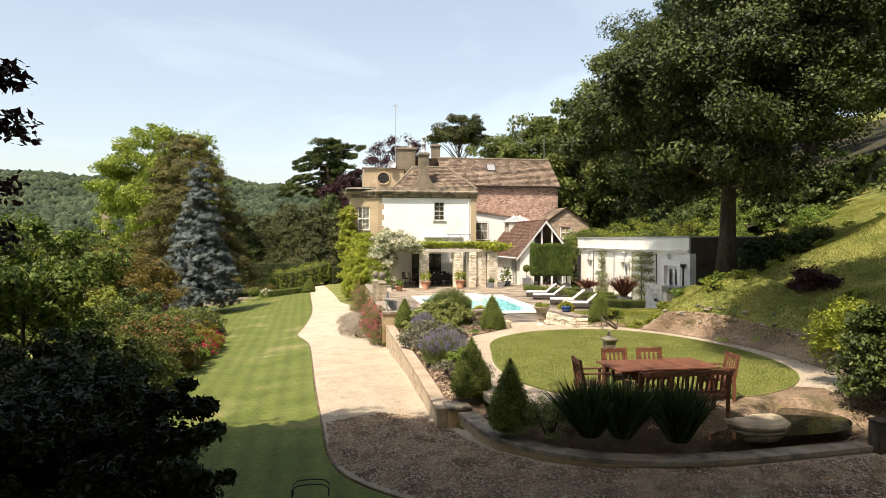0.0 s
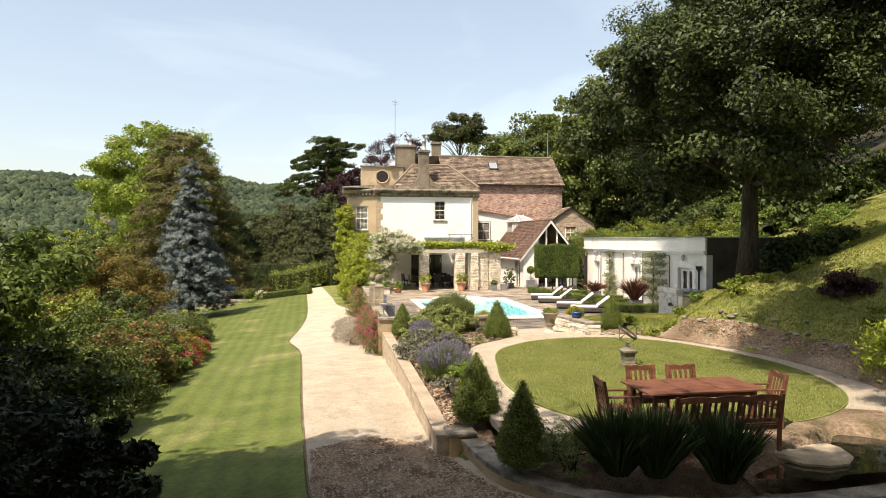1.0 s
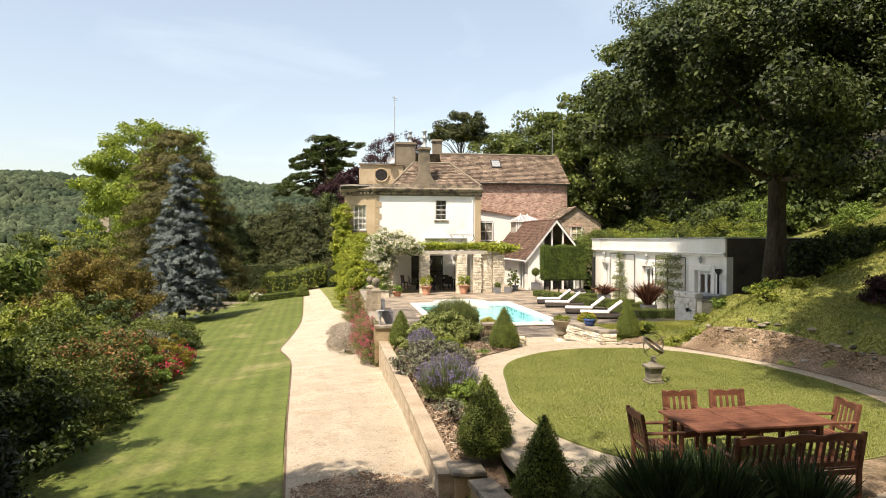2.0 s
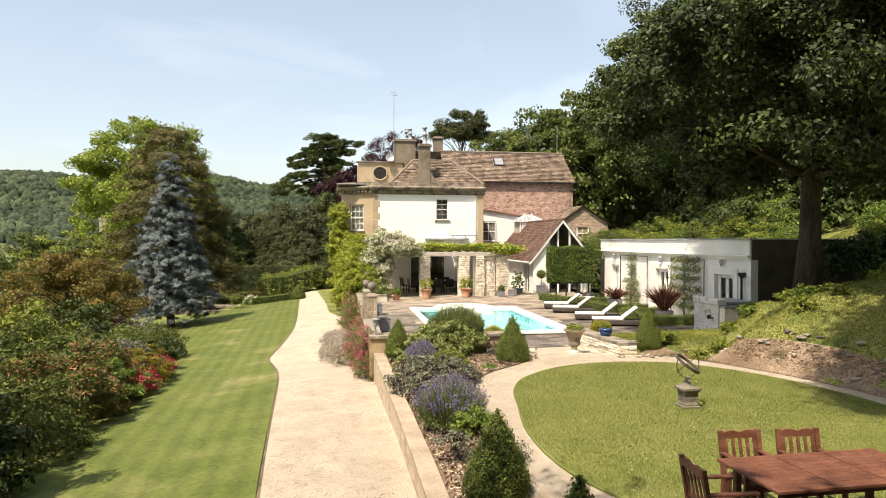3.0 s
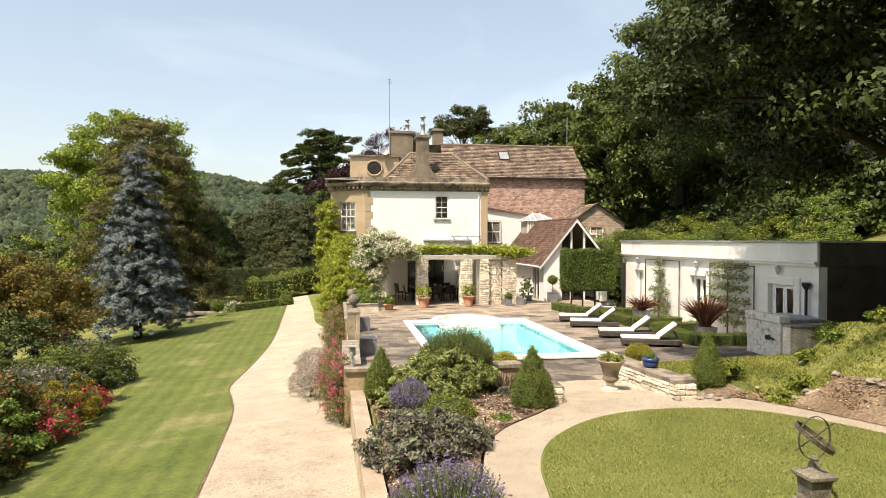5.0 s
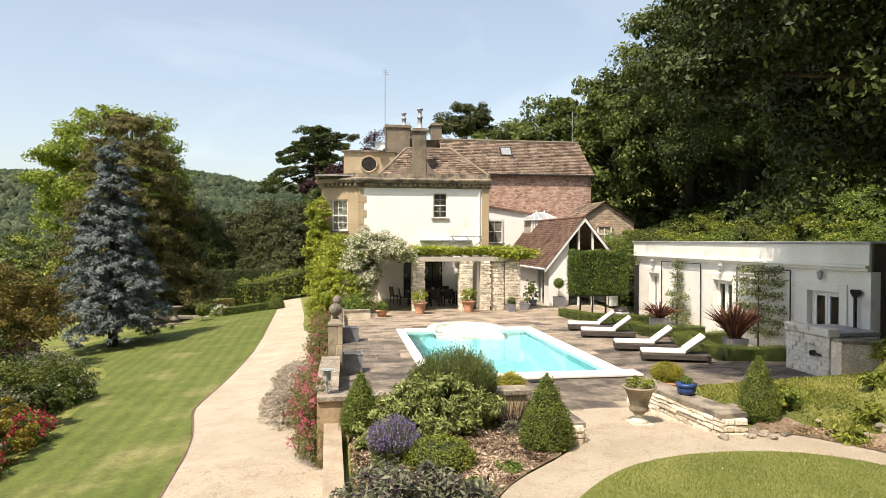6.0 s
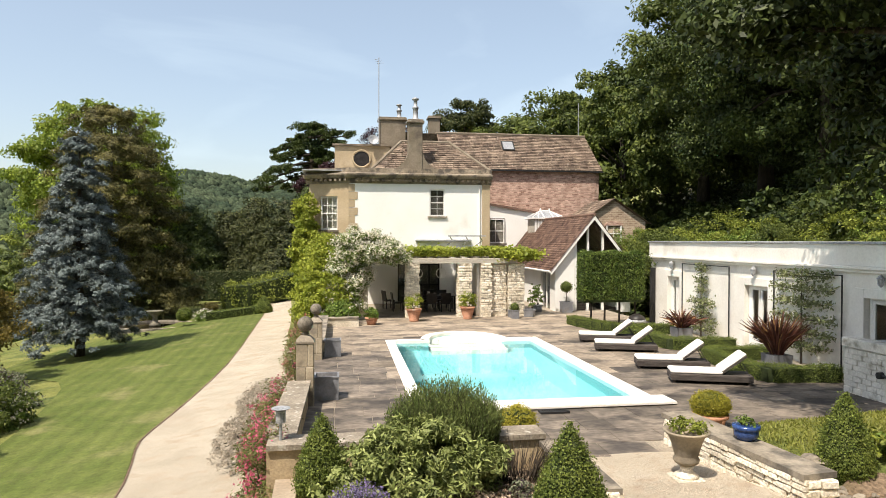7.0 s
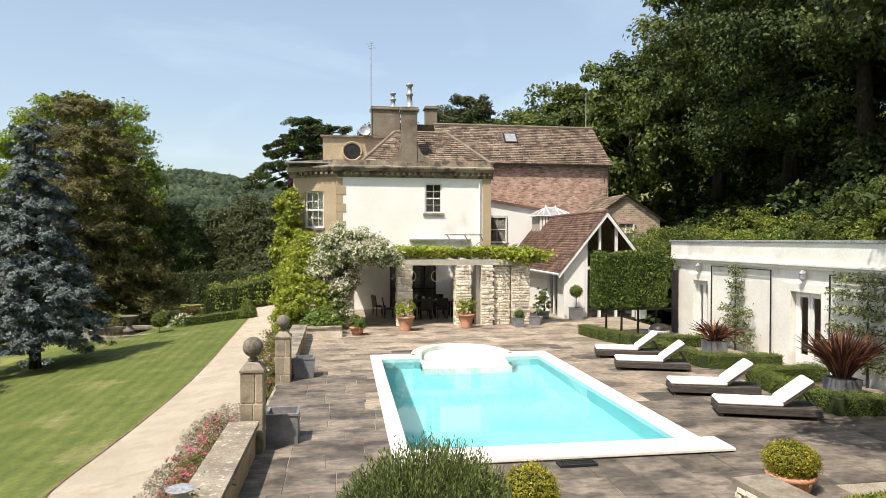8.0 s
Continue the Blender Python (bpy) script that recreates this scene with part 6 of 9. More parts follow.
def garden_chair(at, turn, w=0.56, name="garden_chair", label="red-brown slatted teak armchair at the garden table", humps=2, group="teak chairs round the garden table"):
    t = thing(name, label, "bench" if humps > 2 else "chair", at, group, turn)
    for x in (-w / 2 + 0.025, w / 2 - 0.025):
        part("leg", boxed(x - 0.027, x + 0.027, -0.27, -0.22, 0, 0.64, 0.004), TEAK, t)
        part("leg", prism(bmesh.new(), [(0.2, 0), (0.25, 0), (0.25, 0.42), (0.335, 0.92), (0.285, 0.92), (0.2, 0.42)], x - 0.027, x + 0.027, "x"), TEAK, t)
        part("armrest", boxed(x - 0.035, x + 0.035, -0.3, 0.27, 0.641, 0.67, 0.006), TEAK, t)
    seat = part("seat", boxed(-w / 2 + 0.055, w / 2 - 0.055, -0.262, -0.23, 0.34, 0.41), TEAK, t)
    part("seat_rail", boxed(-w / 2 + 0.055, w / 2 - 0.055, 0.19, 0.21, 0.34, 0.41), TEAK, seat)
    for k in range(6):
        part("slat", boxed(-w / 2 + 0.02, w / 2 - 0.02, -0.27 + 0.078 * k, -0.21 + 0.078 * k, 0.412, 0.434, 0.003), TEAK, seat)
    back = part("backrest", wavy_rail(w - 0.09, 0.29, 0.82, humps), TEAK, t)
    part("rail", boxed(-w / 2 + 0.05, w / 2 - 0.05, 0.215, 0.245, 0.47, 0.53), TEAK, back)
    n = max(5, int((w - 0.1) / 0.09))
    for k in range(n):
        x = -w / 2 + 0.085 + (w - 0.17) * k / (n - 1)
        part("slat", prism(bmesh.new(), [(0.225, 0.53), (0.24, 0.53), (0.305, 0.83), (0.29, 0.83)], x - 0.02, x + 0.02, "x"), TEAK, back)
    return t


LZ = 0.168
tb = thing("garden_table", "long red-brown slatted teak garden table", "table", (6.4, 10.95, LZ), turn=2)
for k in range(9):
    part("slat", boxed(-1.0, -0.34, -0.46 + 0.103 * k, -0.365 + 0.103 * k, 0.71, 0.735, 0.003), TEAK, tb)
    part("slat", boxed(-0.32, 0.32, -0.46 + 0.103 * k, -0.365 + 0.103 * k, 0.71, 0.735, 0.003), TEAK, tb)
    part("slat", boxed(0.34, 1.0, -0.46 + 0.103 * k, -0.365 + 0.103 * k, 0.71, 0.735, 0.003), TEAK, tb)
for q in ((-1.07, 1.07, -0.53, -0.465), (-1.07, 1.07, 0.465, 0.53)):
    part("edge_board", boxed(*q, 0.705, 0.738, 0.004), TEAK, tb)
for q in (-1.07, 1.005):
    part("edge_board", boxed(q, q + 0.065, -0.464, 0.464, 0.705, 0.738, 0.004), TEAK, tb)
part("apron", box(boxed(-0.9, 0.9, -0.4, -0.37, 0.61, 0.7), -0.9, 0.9, 0.37, 0.4, 0.61, 0.7), TEAK, tb)
for x in (-0.9, 0.9):
    for y in (-0.385, 0.385):
        part("leg", boxed(x - 0.035, x + 0.035, y - 0.035, y + 0.035, 0, 0.705, 0.004), TEAK, tb)
garden_chair((5.9, 11.6, LZ), 0)
garden_chair((6.65, 11.55, LZ), -4)
garden_chair((4.98, 10.85, LZ), 86)
garden_chair((7.72, 10.95, LZ), -98)
garden_chair((6.3, 9.95, LZ - 0.06), 180, 1.8, "garden_bench", "red-brown slatted teak bench with wavy back rail", 3)

# ---- loggia and pergola ----
log_ = thing("loggia", "open stone loggia with timber beam and vine roof", "pergola", (7.3, 44.5, 0))
PIERS = [(3.4, 4.0, 0.6), (5.72, 6.34, 0.6), (8.15, 8.78, 0.6), (9.2, 9.75, 0.5), (10.5, 11.3, 0.5)]
for x0, x1, d in PIERS:
    part("pier", boxed(x0 + 0.03, x1 - 0.03, 44.33, 44.3 + d - 0.03, -0.05, 2.5), MORTAR, log_, world=True)
part("wall", boxed(9.78, 10.47, 44.5, 44.75, -0.05, 2.5), RUBBLE, log_, world=True)
part("wall", boxed(9.1, 9.3, 44.8, 51.35, -0.05, 2.6), RENDER_WHITE, log_, world=True)
part("beam", boxed(3.3, 10.95, 44.28, 44.52, 2.5, 2.74, 0.015), WOOD_GREY, log_, "long silvered timber beam", world=True)
for k in range(15):
    part("rafter", boxed(3.45 + 0.53 * k, 3.53 + 0.53 * k, 44.34, 51.38, 2.742, 2.88), WOOD_GREY, log_, world=True)
rg = rng(50)
n_v = 72000
vp = np.stack([rg.uniform(3.5, 11.5, n_v), 44.35 + 6.9 * rg.random(n_v), 2.93 + np.abs(rg.normal(size=n_v)) * 0.1], 1)
edge = rg.random(n_v) < 0.22
vp[edge, 1] = 44.3 + np.abs(rg.normal(size=edge.sum())) * 0.25
vp[edge, 2] = 2.86 + np.abs(rg.normal(size=edge.sum())) * 0.13
east = rg.random(n_v) < 0.08
vp[east] = np.stack([rg.normal(11.0, 0.45, east.sum()), rg.normal(44.55, 0.25, east.sum()), rg.normal(2.9, 0.12, east.sum())], 1)
vp = vp[~((vp[:, 0] > 8.5) & (vp[:, 0] < 9.8) & (vp[:, 1] > 45.2))]
n_v = len(vp)
vine = thing("vine", "bright lime-green vine covering the loggia roof", "climbing plant", (7.5, 47, 2.9))
part("leaves", leaves("leaves", vp, np.tile([0, -0.4, 1.0], (n_v, 1)), L_LIME, 0.14, rg, 0.8, 0.6), L_LIME, vine, world=True)
bm = bmesh.new()
for k in range(10):
    x = 4.5 + 0.7 * k
    tube(bm, [(x, 44.4, 2.93), (x + 0.4, 47, 2.96), (x + 0.1, 51, 2.95)], 0.02, 5)
part("stem", bm, BARK, vine, world=True)
# hoop lanterns
for x, y in ((6.35, 45.4), (7.5, 45.4)):
    hl = thing("hoop_lantern", "white hoop lantern hanging under the beam", "lantern", (x, y, 2.0), "hoop lanterns in the loggia")
    part("hoop", tube(bmesh.new(), [(0.24 * math.cos(a), 0, 0.24 * math.sin(a)) for a in np.linspace(0, 2 * math.pi, 25)], 0.018, 6), PAINT_WHITE, hl)
    part("candle", lathe(bmesh.new(), [(0.035, -0.2), (0.035, 0.02), (0.005, 0.05)], 10), PAINT_WHITE, hl)
    part("cord", tube(bmesh.new(), [(0, 0, 0.24), (0, 0, 0.75)], 0.006, 4), DARK_METAL, hl)
# dining set in the loggia
dt = thing("dining_table", "long dark dining table in the shaded loggia", "table", (7.2, 47.6, 0))
part("tabletop", boxed(-1.4, 1.4, -0.5, 0.5, 0.71, 0.76, 0.01), DARK_WOOD, dt)
for x in (-1.25, 1.25):
    for y in (-0.4, 0.4):
        part("leg", boxed(x - 0.04, x + 0.04, y - 0.04, y + 0.04, 0, 0.71), DARK_WOOD, dt)


def dining_chair(at, turn):
    t = thing("dining_chair", "dark woven dining chair in the loggia", "chair", at, "dark chairs in the loggia", turn)
    part("seat", boxed(-0.25, 0.25, -0.25, 0.25, 0.4, 0.46, 0.015), DARK_WOOD, t)
    part("backrest", prism(bmesh.new(), [(0.2, 0.46), (0.25, 0.46), (0.32, 0.95), (0.28, 0.95)], -0.25, 0.25, "x"), DARK_WOOD, t)
    for x in (-0.22, 0.22):
        for y in (-0.22, 0.22):
            part("leg", boxed(x - 0.02, x + 0.02, y - 0.02, y + 0.02, 0, 0.4), DARK_WOOD, t)
    return t


c0 = dining_chair((6.5, 46.8, 0), 180)
for x, y, a in ((7.2, 46.8, 178), (7.9, 46.85, 184), (6.5, 48.4, 0), (7.3, 48.4, 3), (8.0, 48.4, -3), (5.55, 47.4, 95), (5.2, 48.6, 110)):
    copy_thing(c0, pose(x, y, 0, 0, 0, a))
for k in range(7):
    x = 6.2 + 0.32 * k
    hh = (0.1, 0.16, 0.08, 0.2, 0.12, 0.07, 0.15)[k]
    g = thing("candle_glass", "pale glass and crockery on the dark table", "tableware", (x, 47.5 + 0.1 * (k % 3), 0.76), "tableware on the loggia table")
    part("bowl", lathe(bmesh.new(), [(0.03, 0.0), (0.06, 0.04), (0.065, hh), (0.058, hh), (0.05, 0.05)], 12), PAINT_WHITE, g, smooth=True)

# covered barbecue by the pier
bq = thing("barbecue_cover", "black draped cover over a barbecue beside the pier", "barbecue", (9.0, 45.6, 0))
bm = lathe(bmesh.new(), [(0.34, 0.0), (0.3, 0.3), (0.33, 0.62), (0.31, 0.86), (0.24, 1.0), (0.1, 1.07), (0.01, 1.08)], 28)
for v in bm.verts:
    a = math.atan2(v.co.y, v.co.x)
    k = 1 + 0.09 * math.sin(7 * a) * (1 - v.co.z / 1.1)
    v.co.x, v.co.y = v.co.x * k, v.co.y * k * 0.85
part("cover", bm, DARK_METAL, bq, smooth=True)

# ---- pavilion trellises with espaliers ----
def espalier(y0, y1, top, seed, wide):
    r = rng(seed)
    x = 16.24
    f = thing("trellis", "thin black iron trellis frame against the white wall", "trellis", (x, (y0 + y1) / 2, 0), "trellis frames")
    for y in (y0, y1):
        part("post", boxed(-0.015, 0.015, y - (y0 + y1) / 2 - 0.015, y - (y0 + y1) / 2 + 0.015, 0.0, top), DARK_METAL, f)
    part("bar", boxed(-0.012, 0.012, y0 - (y0 + y1) / 2 + 0.015, y1 - (y0 + y1) / 2 - 0.015, top - 0.03, top), DARK_METAL, f)
    e = thing("espalier_tree", "fruit tree trained flat in tiers on the wall", "tree", (x - 0.12, (y0 + y1) / 2, 0), "espalier trees")
    bm = bmesh.new()
    tube(bm, [(0, 0, -0.02), (0.02, 0.03, 1.2), (0, 0, top + 0.05)], [0.035, 0.025, 0.012], 6)
    P = []
    for k, (z, w) in enumerate(wide):
        tube(bm, [(0, -w, z), (0, 0, z - 0.05), (0, w, z)], [0.008, 0.018, 0.008], 5)
        m = int(340 * w)
        P.append(np.stack([r.normal(0, 0.08, m), r.uniform(-w, w, m), z + r.normal(0, 0.08, m)], 1))
    m = 260
    P.append(np.stack([r.normal(0, 0.08, m), r.normal(0, 0.14, m), r.uniform(0.3, top + 0.1, m)], 1))
    p = np.concatenate(P)
    part("leaves", leaves("leaves", p, np.tile([-1.0, 0, 0.4], (len(p), 1)), L_ESPALIER, 0.1, r, 0.5, 0.9), L_ESPALIER, e)
    part("trunk", bm, BARK, e)


espalier(35.58, 38.8, 2.68, 51, [(2.55, 0.35), (2.1, 0.35), (1.75, 0.3), (1.3, 0.9), (0.95, 0.6), (0.6, 1.1), (0.3, 0.9)])
espalier(30.3, 33.15, 2.66, 52, [(2.6, 1.2), (2.2, 1.3), (1.8, 1.25), (1.35, 1.3), (0.95, 1.3), (0.55, 1.1)])


# ---- hedges ----
def hedge_run(name, label, pts, width, height, seed, material=None, leaf=0.04, density=1500, z0=0.0, base=None, wob=0.03):
    """A clipped hedge along a line: a dark core with a skin of small leaves."""
    r = rng(seed)
    material = material or L_BOX
    t = thing(name, label, "hedge", (*pts[0], z0))
    o = np.array(pts[0])
    bm = bmesh.new()
    P, N = [], []
    rel = [np.array(p) - o for p in pts]
    zs = base or [0.0] * len(pts)
    rows = []
    for i, p in enumerate(rel):
        a, b = rel[max(i - 1, 0)], rel[min(i + 1, len(rel) - 1)]
        d = (b - a) / np.linalg.norm(b - a)
        s = np.array([-d[1], d[0]]) * (width / 2 - 0.03)
        rows.append([bm.verts.new((*(p + s * q), zs[i] + h)) for q, h in ((1, -0.1), (1, height - 0.04), (-1, height - 0.04), (-1, -0.1))])
    for a, b in zip(rows, rows[1:]):
        for k in range(4):
            bm.faces.new((a[k], a[(k + 1) % 4], b[(k + 1) % 4], b[k]))
    bm.faces.new(rows[0])
    bm.faces.new(rows[-1][::-1])
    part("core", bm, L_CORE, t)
    for i in range(len(rel) - 1):
        a, b = rel[i], rel[i + 1]
        ln = np.linalg.norm(b - a)
        d = (b - a) / ln
        s = np.array([-d[1], d[0]])
        m = int(ln * (2 * height + width) * density)
        f = r.random(m)
        side = r.random(m) * (2 * height + width)
        u = np.where(side < height, width / 2, np.where(side < height + width, side - height - width / 2, -width / 2))
        h = np.where(side < height, side, np.where(side < height + width, height, 2 * height + width - side))
        nx = np.where(side < height, 1.0, np.where(side < height + width, 0.0, -1.0))
        nz = np.where((side >= height) & (side < height + width), 1.0, 0.15)
        xy = a + d * (f * ln)[:, None] + s * u[:, None]
        z = zs[i] + (zs[i + 1] - zs[i]) * f + h
        w = wob * np.sin(f * ln * 5 + seed) + r.normal(size=m) * wob
        P.append(np.column_stack([xy + s * (nx * w)[:, None], z + nz * w]))
        N.append(np.column_stack([s * nx[:, None], nz]))
    for end, d in ((rel[0], rel[0] - rel[1]), (rel[-1], rel[-1] - rel[-2])):
        d = d / np.linalg.norm(d)
        s = np.array([-d[1], d[0]])
        m = int(width * height * density)
        xy = end + s * (r.uniform(-0.5, 0.5, m) * width)[:, None] + d * (r.normal(size=m) * wob)[:, None]
        zz = zs[0] if end is rel[0] else zs[-1]
        P.append(np.column_stack([xy, zz + r.random(m) * height]))
        N.append(np.tile([d[0], d[1], 0.1], (m, 1)))
    part("leaves", leaves("leaves", np.concatenate(P), np.concatenate(N), material, leaf, r, 0.6, 0.7), material, t)
    return t


hedge_run("box_hedge", "low clipped box hedge round the pleached trees", curve_through([(12.5, 41.3), (12.75, 39.9), (13.3, 38.5), (14.3, 38.1), (15.4, 38.0)], 3), 0.42, 0.38, 61, None, 0.032, 2600)
hedge_run("box_hedge", "low clipped box hedge before the pavilion wall", [(13.35, 37.4), (13.45, 35.9), (13.6, 34.6), (14.4, 34.35), (15.6, 34.3)], 0.42, 0.38, 62, None, 0.032, 2600)
hedge_run("box_hedge", "low clipped box hedge before the pavilion wall", [(15.6, 32.6), (13.7, 32.6), (13.55, 31.2), (13.6, 29.6), (15.4, 29.4)], 0.42, 0.38, 63, None, 0.032, 2600)
pl = hedge_run("pleached_hedge", "square block of clipped hornbeam raised on bare trunks", [(12.72, 40.65), (15.32, 40.65)], 0.75, 1.94, 64, L_HORN, 0.08, 1500, 1.1, wob=0.05)
for x in (13.15, 13.75, 14.4, 15.1):
    part("trunk", tube(bmesh.new(), [(x - 12.72, 0, -1.12), (x - 12.7, 0.02, -0.5), (x - 12.72, 0, 0.2)], [0.05, 0.04, 0.04], 7), BARK, pl)
db = thing("garden_ornament", "dark polished round stone ornament under the trees", "ornament", (14.7, 39.6, 0.0))
part("ball", lathe(bmesh.new(), [(0.02, -0.0), (0.22, 0.02)] + [(0.36 * math.sin(a), 0.3 - 0.3 * math.cos(a)) for a in np.linspace(0.7, 3.05, 10)], 20), DARK_WOOD, db, smooth=True)
part("band", lathe(bmesh.new(), [(0.365, 0.24), (0.375, 0.3), (0.365, 0.36)], 20), LEAD, db, smooth=True)


def sword_plant(name, label, at, seed, material, count, length, width, spread=0.9, planter=0.0, bend=0.35):
    r = rng(seed)
    t = thing(name, label, "plant", at)
    a = r.random(count) * 6.283
    tilt = r.random(count) ** 0.8 * spread
    way = np.stack([np.cos(a) * np.sin(tilt), np.sin(a) * np.sin(tilt), np.cos(tilt)], 1)
    base = np.stack([np.cos(a), np.sin(a), 0 * a], 1) * (r.random(count) * 0.16)[:, None] + [0, 0, planter]
    part("leaves", blades("leaves", base, way, length * r.uniform(0.6, 1.1, count), width, material, r, bend), material, t)
    if planter:
        w = 0.29
        part("planter", lathe(bmesh.new(), [(w * 1.25, -0.0), (w * 1.41, planter), (w * 1.3, planter), (w * 1.25, planter - 0.06)], 4, square=True), LEAD_BOX, t, "grey lead planter box")
    return t


sword_plant("phormium", "bronze-red sword-leaved plant in a lead planter", (14.75, 36.1, 0), 71, L_PHORM, 150, 0.82, 0.05, 1.15, 0.5)
sword_plant("phormium", "large bronze and green sword-leaved plant in a planter", (14.75, 30.9, 0), 72, L_PHORM, 380, 1.2, 0.05, 0.78, 0.45, bend=0.22)

# ---- white wall stub and stone retaining wall by the pavilion ----
ws = thing("garden_wall", "short whitewashed brick wall with a pipe outlet", "wall", (14.7, 27.55, 0), turn=-90)
for k in range(9):
    cuts = [-0.83, -0.55, -0.27, 0.01, 0.29, 0.57, 0.83] if k % 2 else [-0.83, -0.69, -0.41, -0.13, 0.15, 0.43, 0.71, 0.83]
    for a, b in zip(cuts, cuts[1:]):
        proud = 0.008 * math.sin(5.0 * k + 9.0 * a)
        part("brick", boxed(a + 0.006, b - 0.006, proud, 0.16, 0.13 * k - 0.1, 0.13 * k + 0.018, 0.008), WHITEWASH, ws)
part("core", boxed(-0.82, 0.82, 0.02, 1.5, -0.1, 1.07), WHITEWASH, ws)
part("cap", boxed(-0.86, 0.86, -0.05, 0.3, 1.08, 1.3, 0.02), WHITEWASH, ws)
part("ledge", boxed(-0.84, 0.84, 0.305, 1.52, 1.08, 1.2, 0.02), LEAD, ws, "dark flat slab behind the wall top")
part("valve", tube(bmesh.new(), [(0.3, 0.02, 0.6), (0.3, -0.1, 0.6)], 0.075, 10), DARK_METAL, ws, "dark pipe outlet")
part("pipe", tube(bmesh.new(), [(0.3, -0.06, 0.62), (0.58, -0.05, 0.58)], 0.03, 8), DARK_METAL, ws)
wall_run("retaining_wall", [(14.72, 26.48), (15.5, 26.4), (16.6, 26.6)], -0.2, [1.0, 0.95, 0.9], 0.4, RUBBLE, COPING, "rough stone retaining wall by the pavilion corner", 0.08)

# ---- beds, edging, pond ----
patch("planting_bed", curve_through([(2.3, 12.6), (2.24, 16), (2.16, 20), (2.1, 24.5)], 4) + [(5.95, 24.5), (5.95, 22.0), (5.7, 21.5)] + curve_through([(5.7, 21.5), (4.6, 20.4), (3.9, 19.0), (3.45, 16.6), (3.3, 14.0), (3.1, 11.6)], 3)[1:], ground_z, SOIL, "planting bed with dark bark mulch", 0.035, 0.3)
patch("pond_bed", [(2.95, 11.5)] + [(x + 0.12, y + 0.14) for x, y in pond_pts[4:-6]] + [(6.4, 8.95), (7.0, 9.65), (8.2, 10.4), (7.2, 10.35), (5.4, 10.25), (4.1, 10.65), (3.1, 11.5)], ground_z, SOIL, "dark planting bed behind the curved wall", 0.0, 0.5)
EARTH_STRIP = curve_through([(9.35, 22.2), (10.5, 22.6), (11.6, 21.4), (12.5, 19.5), (13.05, 17.3), (13.1, 15.0), (12.7, 12.2), (12.2, 10.0), (11.9, 8.5), (9.9, 8.7), (10.05, 10.3), (10.9, 11.1), (12.0, 12.9), (12.4, 15.4), (12.1, 18.2), (11.2, 20.5), (10.2, 22.0)], 4, True)
patch("earth_bank", EARTH_STRIP, ground_z, EARTH, "dry bare earth and leaf litter at the foot of the bank", 0.03, 0.4)
PONDW = bpy.data.materials.new("dark_pond_water")
PONDW.use_nodes = True
pb = PONDW.node_tree.nodes["Principled BSDF"]
pb.inputs["Base Color"].default_value, pb.inputs["Roughness"].default_value = (0.035, 0.03, 0.018, 1), 0.06
pw_n = PONDW.node_tree.nodes.new("ShaderNodeTexNoise")
pw_n.inputs["Scale"].default_value = 6.0
pw_b = PONDW.node_tree.nodes.new("ShaderNodeBump")
pw_b.inputs["Strength"].default_value, pw_b.inputs["Distance"].default_value = 0.2, 0.02
PONDW.node_tree.links.new(pw_n.outputs["Fac"], pw_b.inputs["Height"])
PONDW.node_tree.links.new(pw_b.outputs["Normal"], pb.inputs["Normal"])
bm = bmesh.new()
bm.faces.new([bm.verts.new((x, y, -0.03)) for x, y in curve_through(POND, 4, True)])
patch("pond_margin", [(6.3, 8.82), (7.8, 8.84), (9.3, 9.0), (10.3, 9.0), (10.5, 10.4), (10.6, 11.5), (9.7, 11.9), (8.7, 11.3), (7.6, 10.75), (6.8, 10.3), (6.3, 9.6)], ground_z, EARTH, "bare earth margin and bed of the pond", 0.03, 0.2)
alone("pond_water", bm, PONDW, "dark still pond water behind the low wall", "pond", kind="structure")
st = thing("stone_slab", "round weathered stone slab at the pond edge", "stone", (7.78, 9.9, -0.04))
part("slab", lathe(bmesh.new(), [(0.5, -0.25), (0.62, -0.08), (0.66, 0.05), (0.6, 0.1)], 11), PIER_STONE, st)
tap = thing("wooden_post", "short dark timber post by the pond wall", "post", (9.45, 8.75, -0.4))
part("post", boxed(-0.13, 0.13, -0.13, 0.13, -0.1, 0.62, 0.02), BARK, tap)
part("cap", boxed(-0.15, 0.15, -0.15, 0.15, 0.621, 0.66, 0.02), BARK, tap)

# edging strip between lawn and gravel
wall_run("kerb", KERB[::2], -3.0, [gz(x, y) - 0.005 for x, y in KERB[::2]], 0.04, None, SOIL, "thin dark edging between lawn and drive", 0.03, 0.0)

# rough stones and dry plants between drive and terrace
r_ = rng(81)
steps = thing("garden_steps", "rough low stones between drive and terrace gate", "steps", (0.9, 31.7, gz(0.9, 31.7)))
for k in range(60):
    x, y = r_.uniform(-0.75, 0.85), r_.uniform(-2.6, 2.2)
    if x < -0.45 + 0.12 * abs(y):
        continue
    bm = bmesh.new()
    bmesh.ops.create_icosphere(bm, subdivisions=1, radius=1.0)
    s = r_.uniform(0.1, 0.22)
    for v in bm.verts:
        v.co = Vector((v.co.x * s * r_.uniform(0.8, 1.3) + x, v.co.y * s * r_.uniform(0.9, 1.5) + y, v.co.z * s * r_.uniform(0.35, 0.6) + 0.03 + 0.22 * max(x + 0.3, 0)))
    part("stone", bm, COPING, steps)
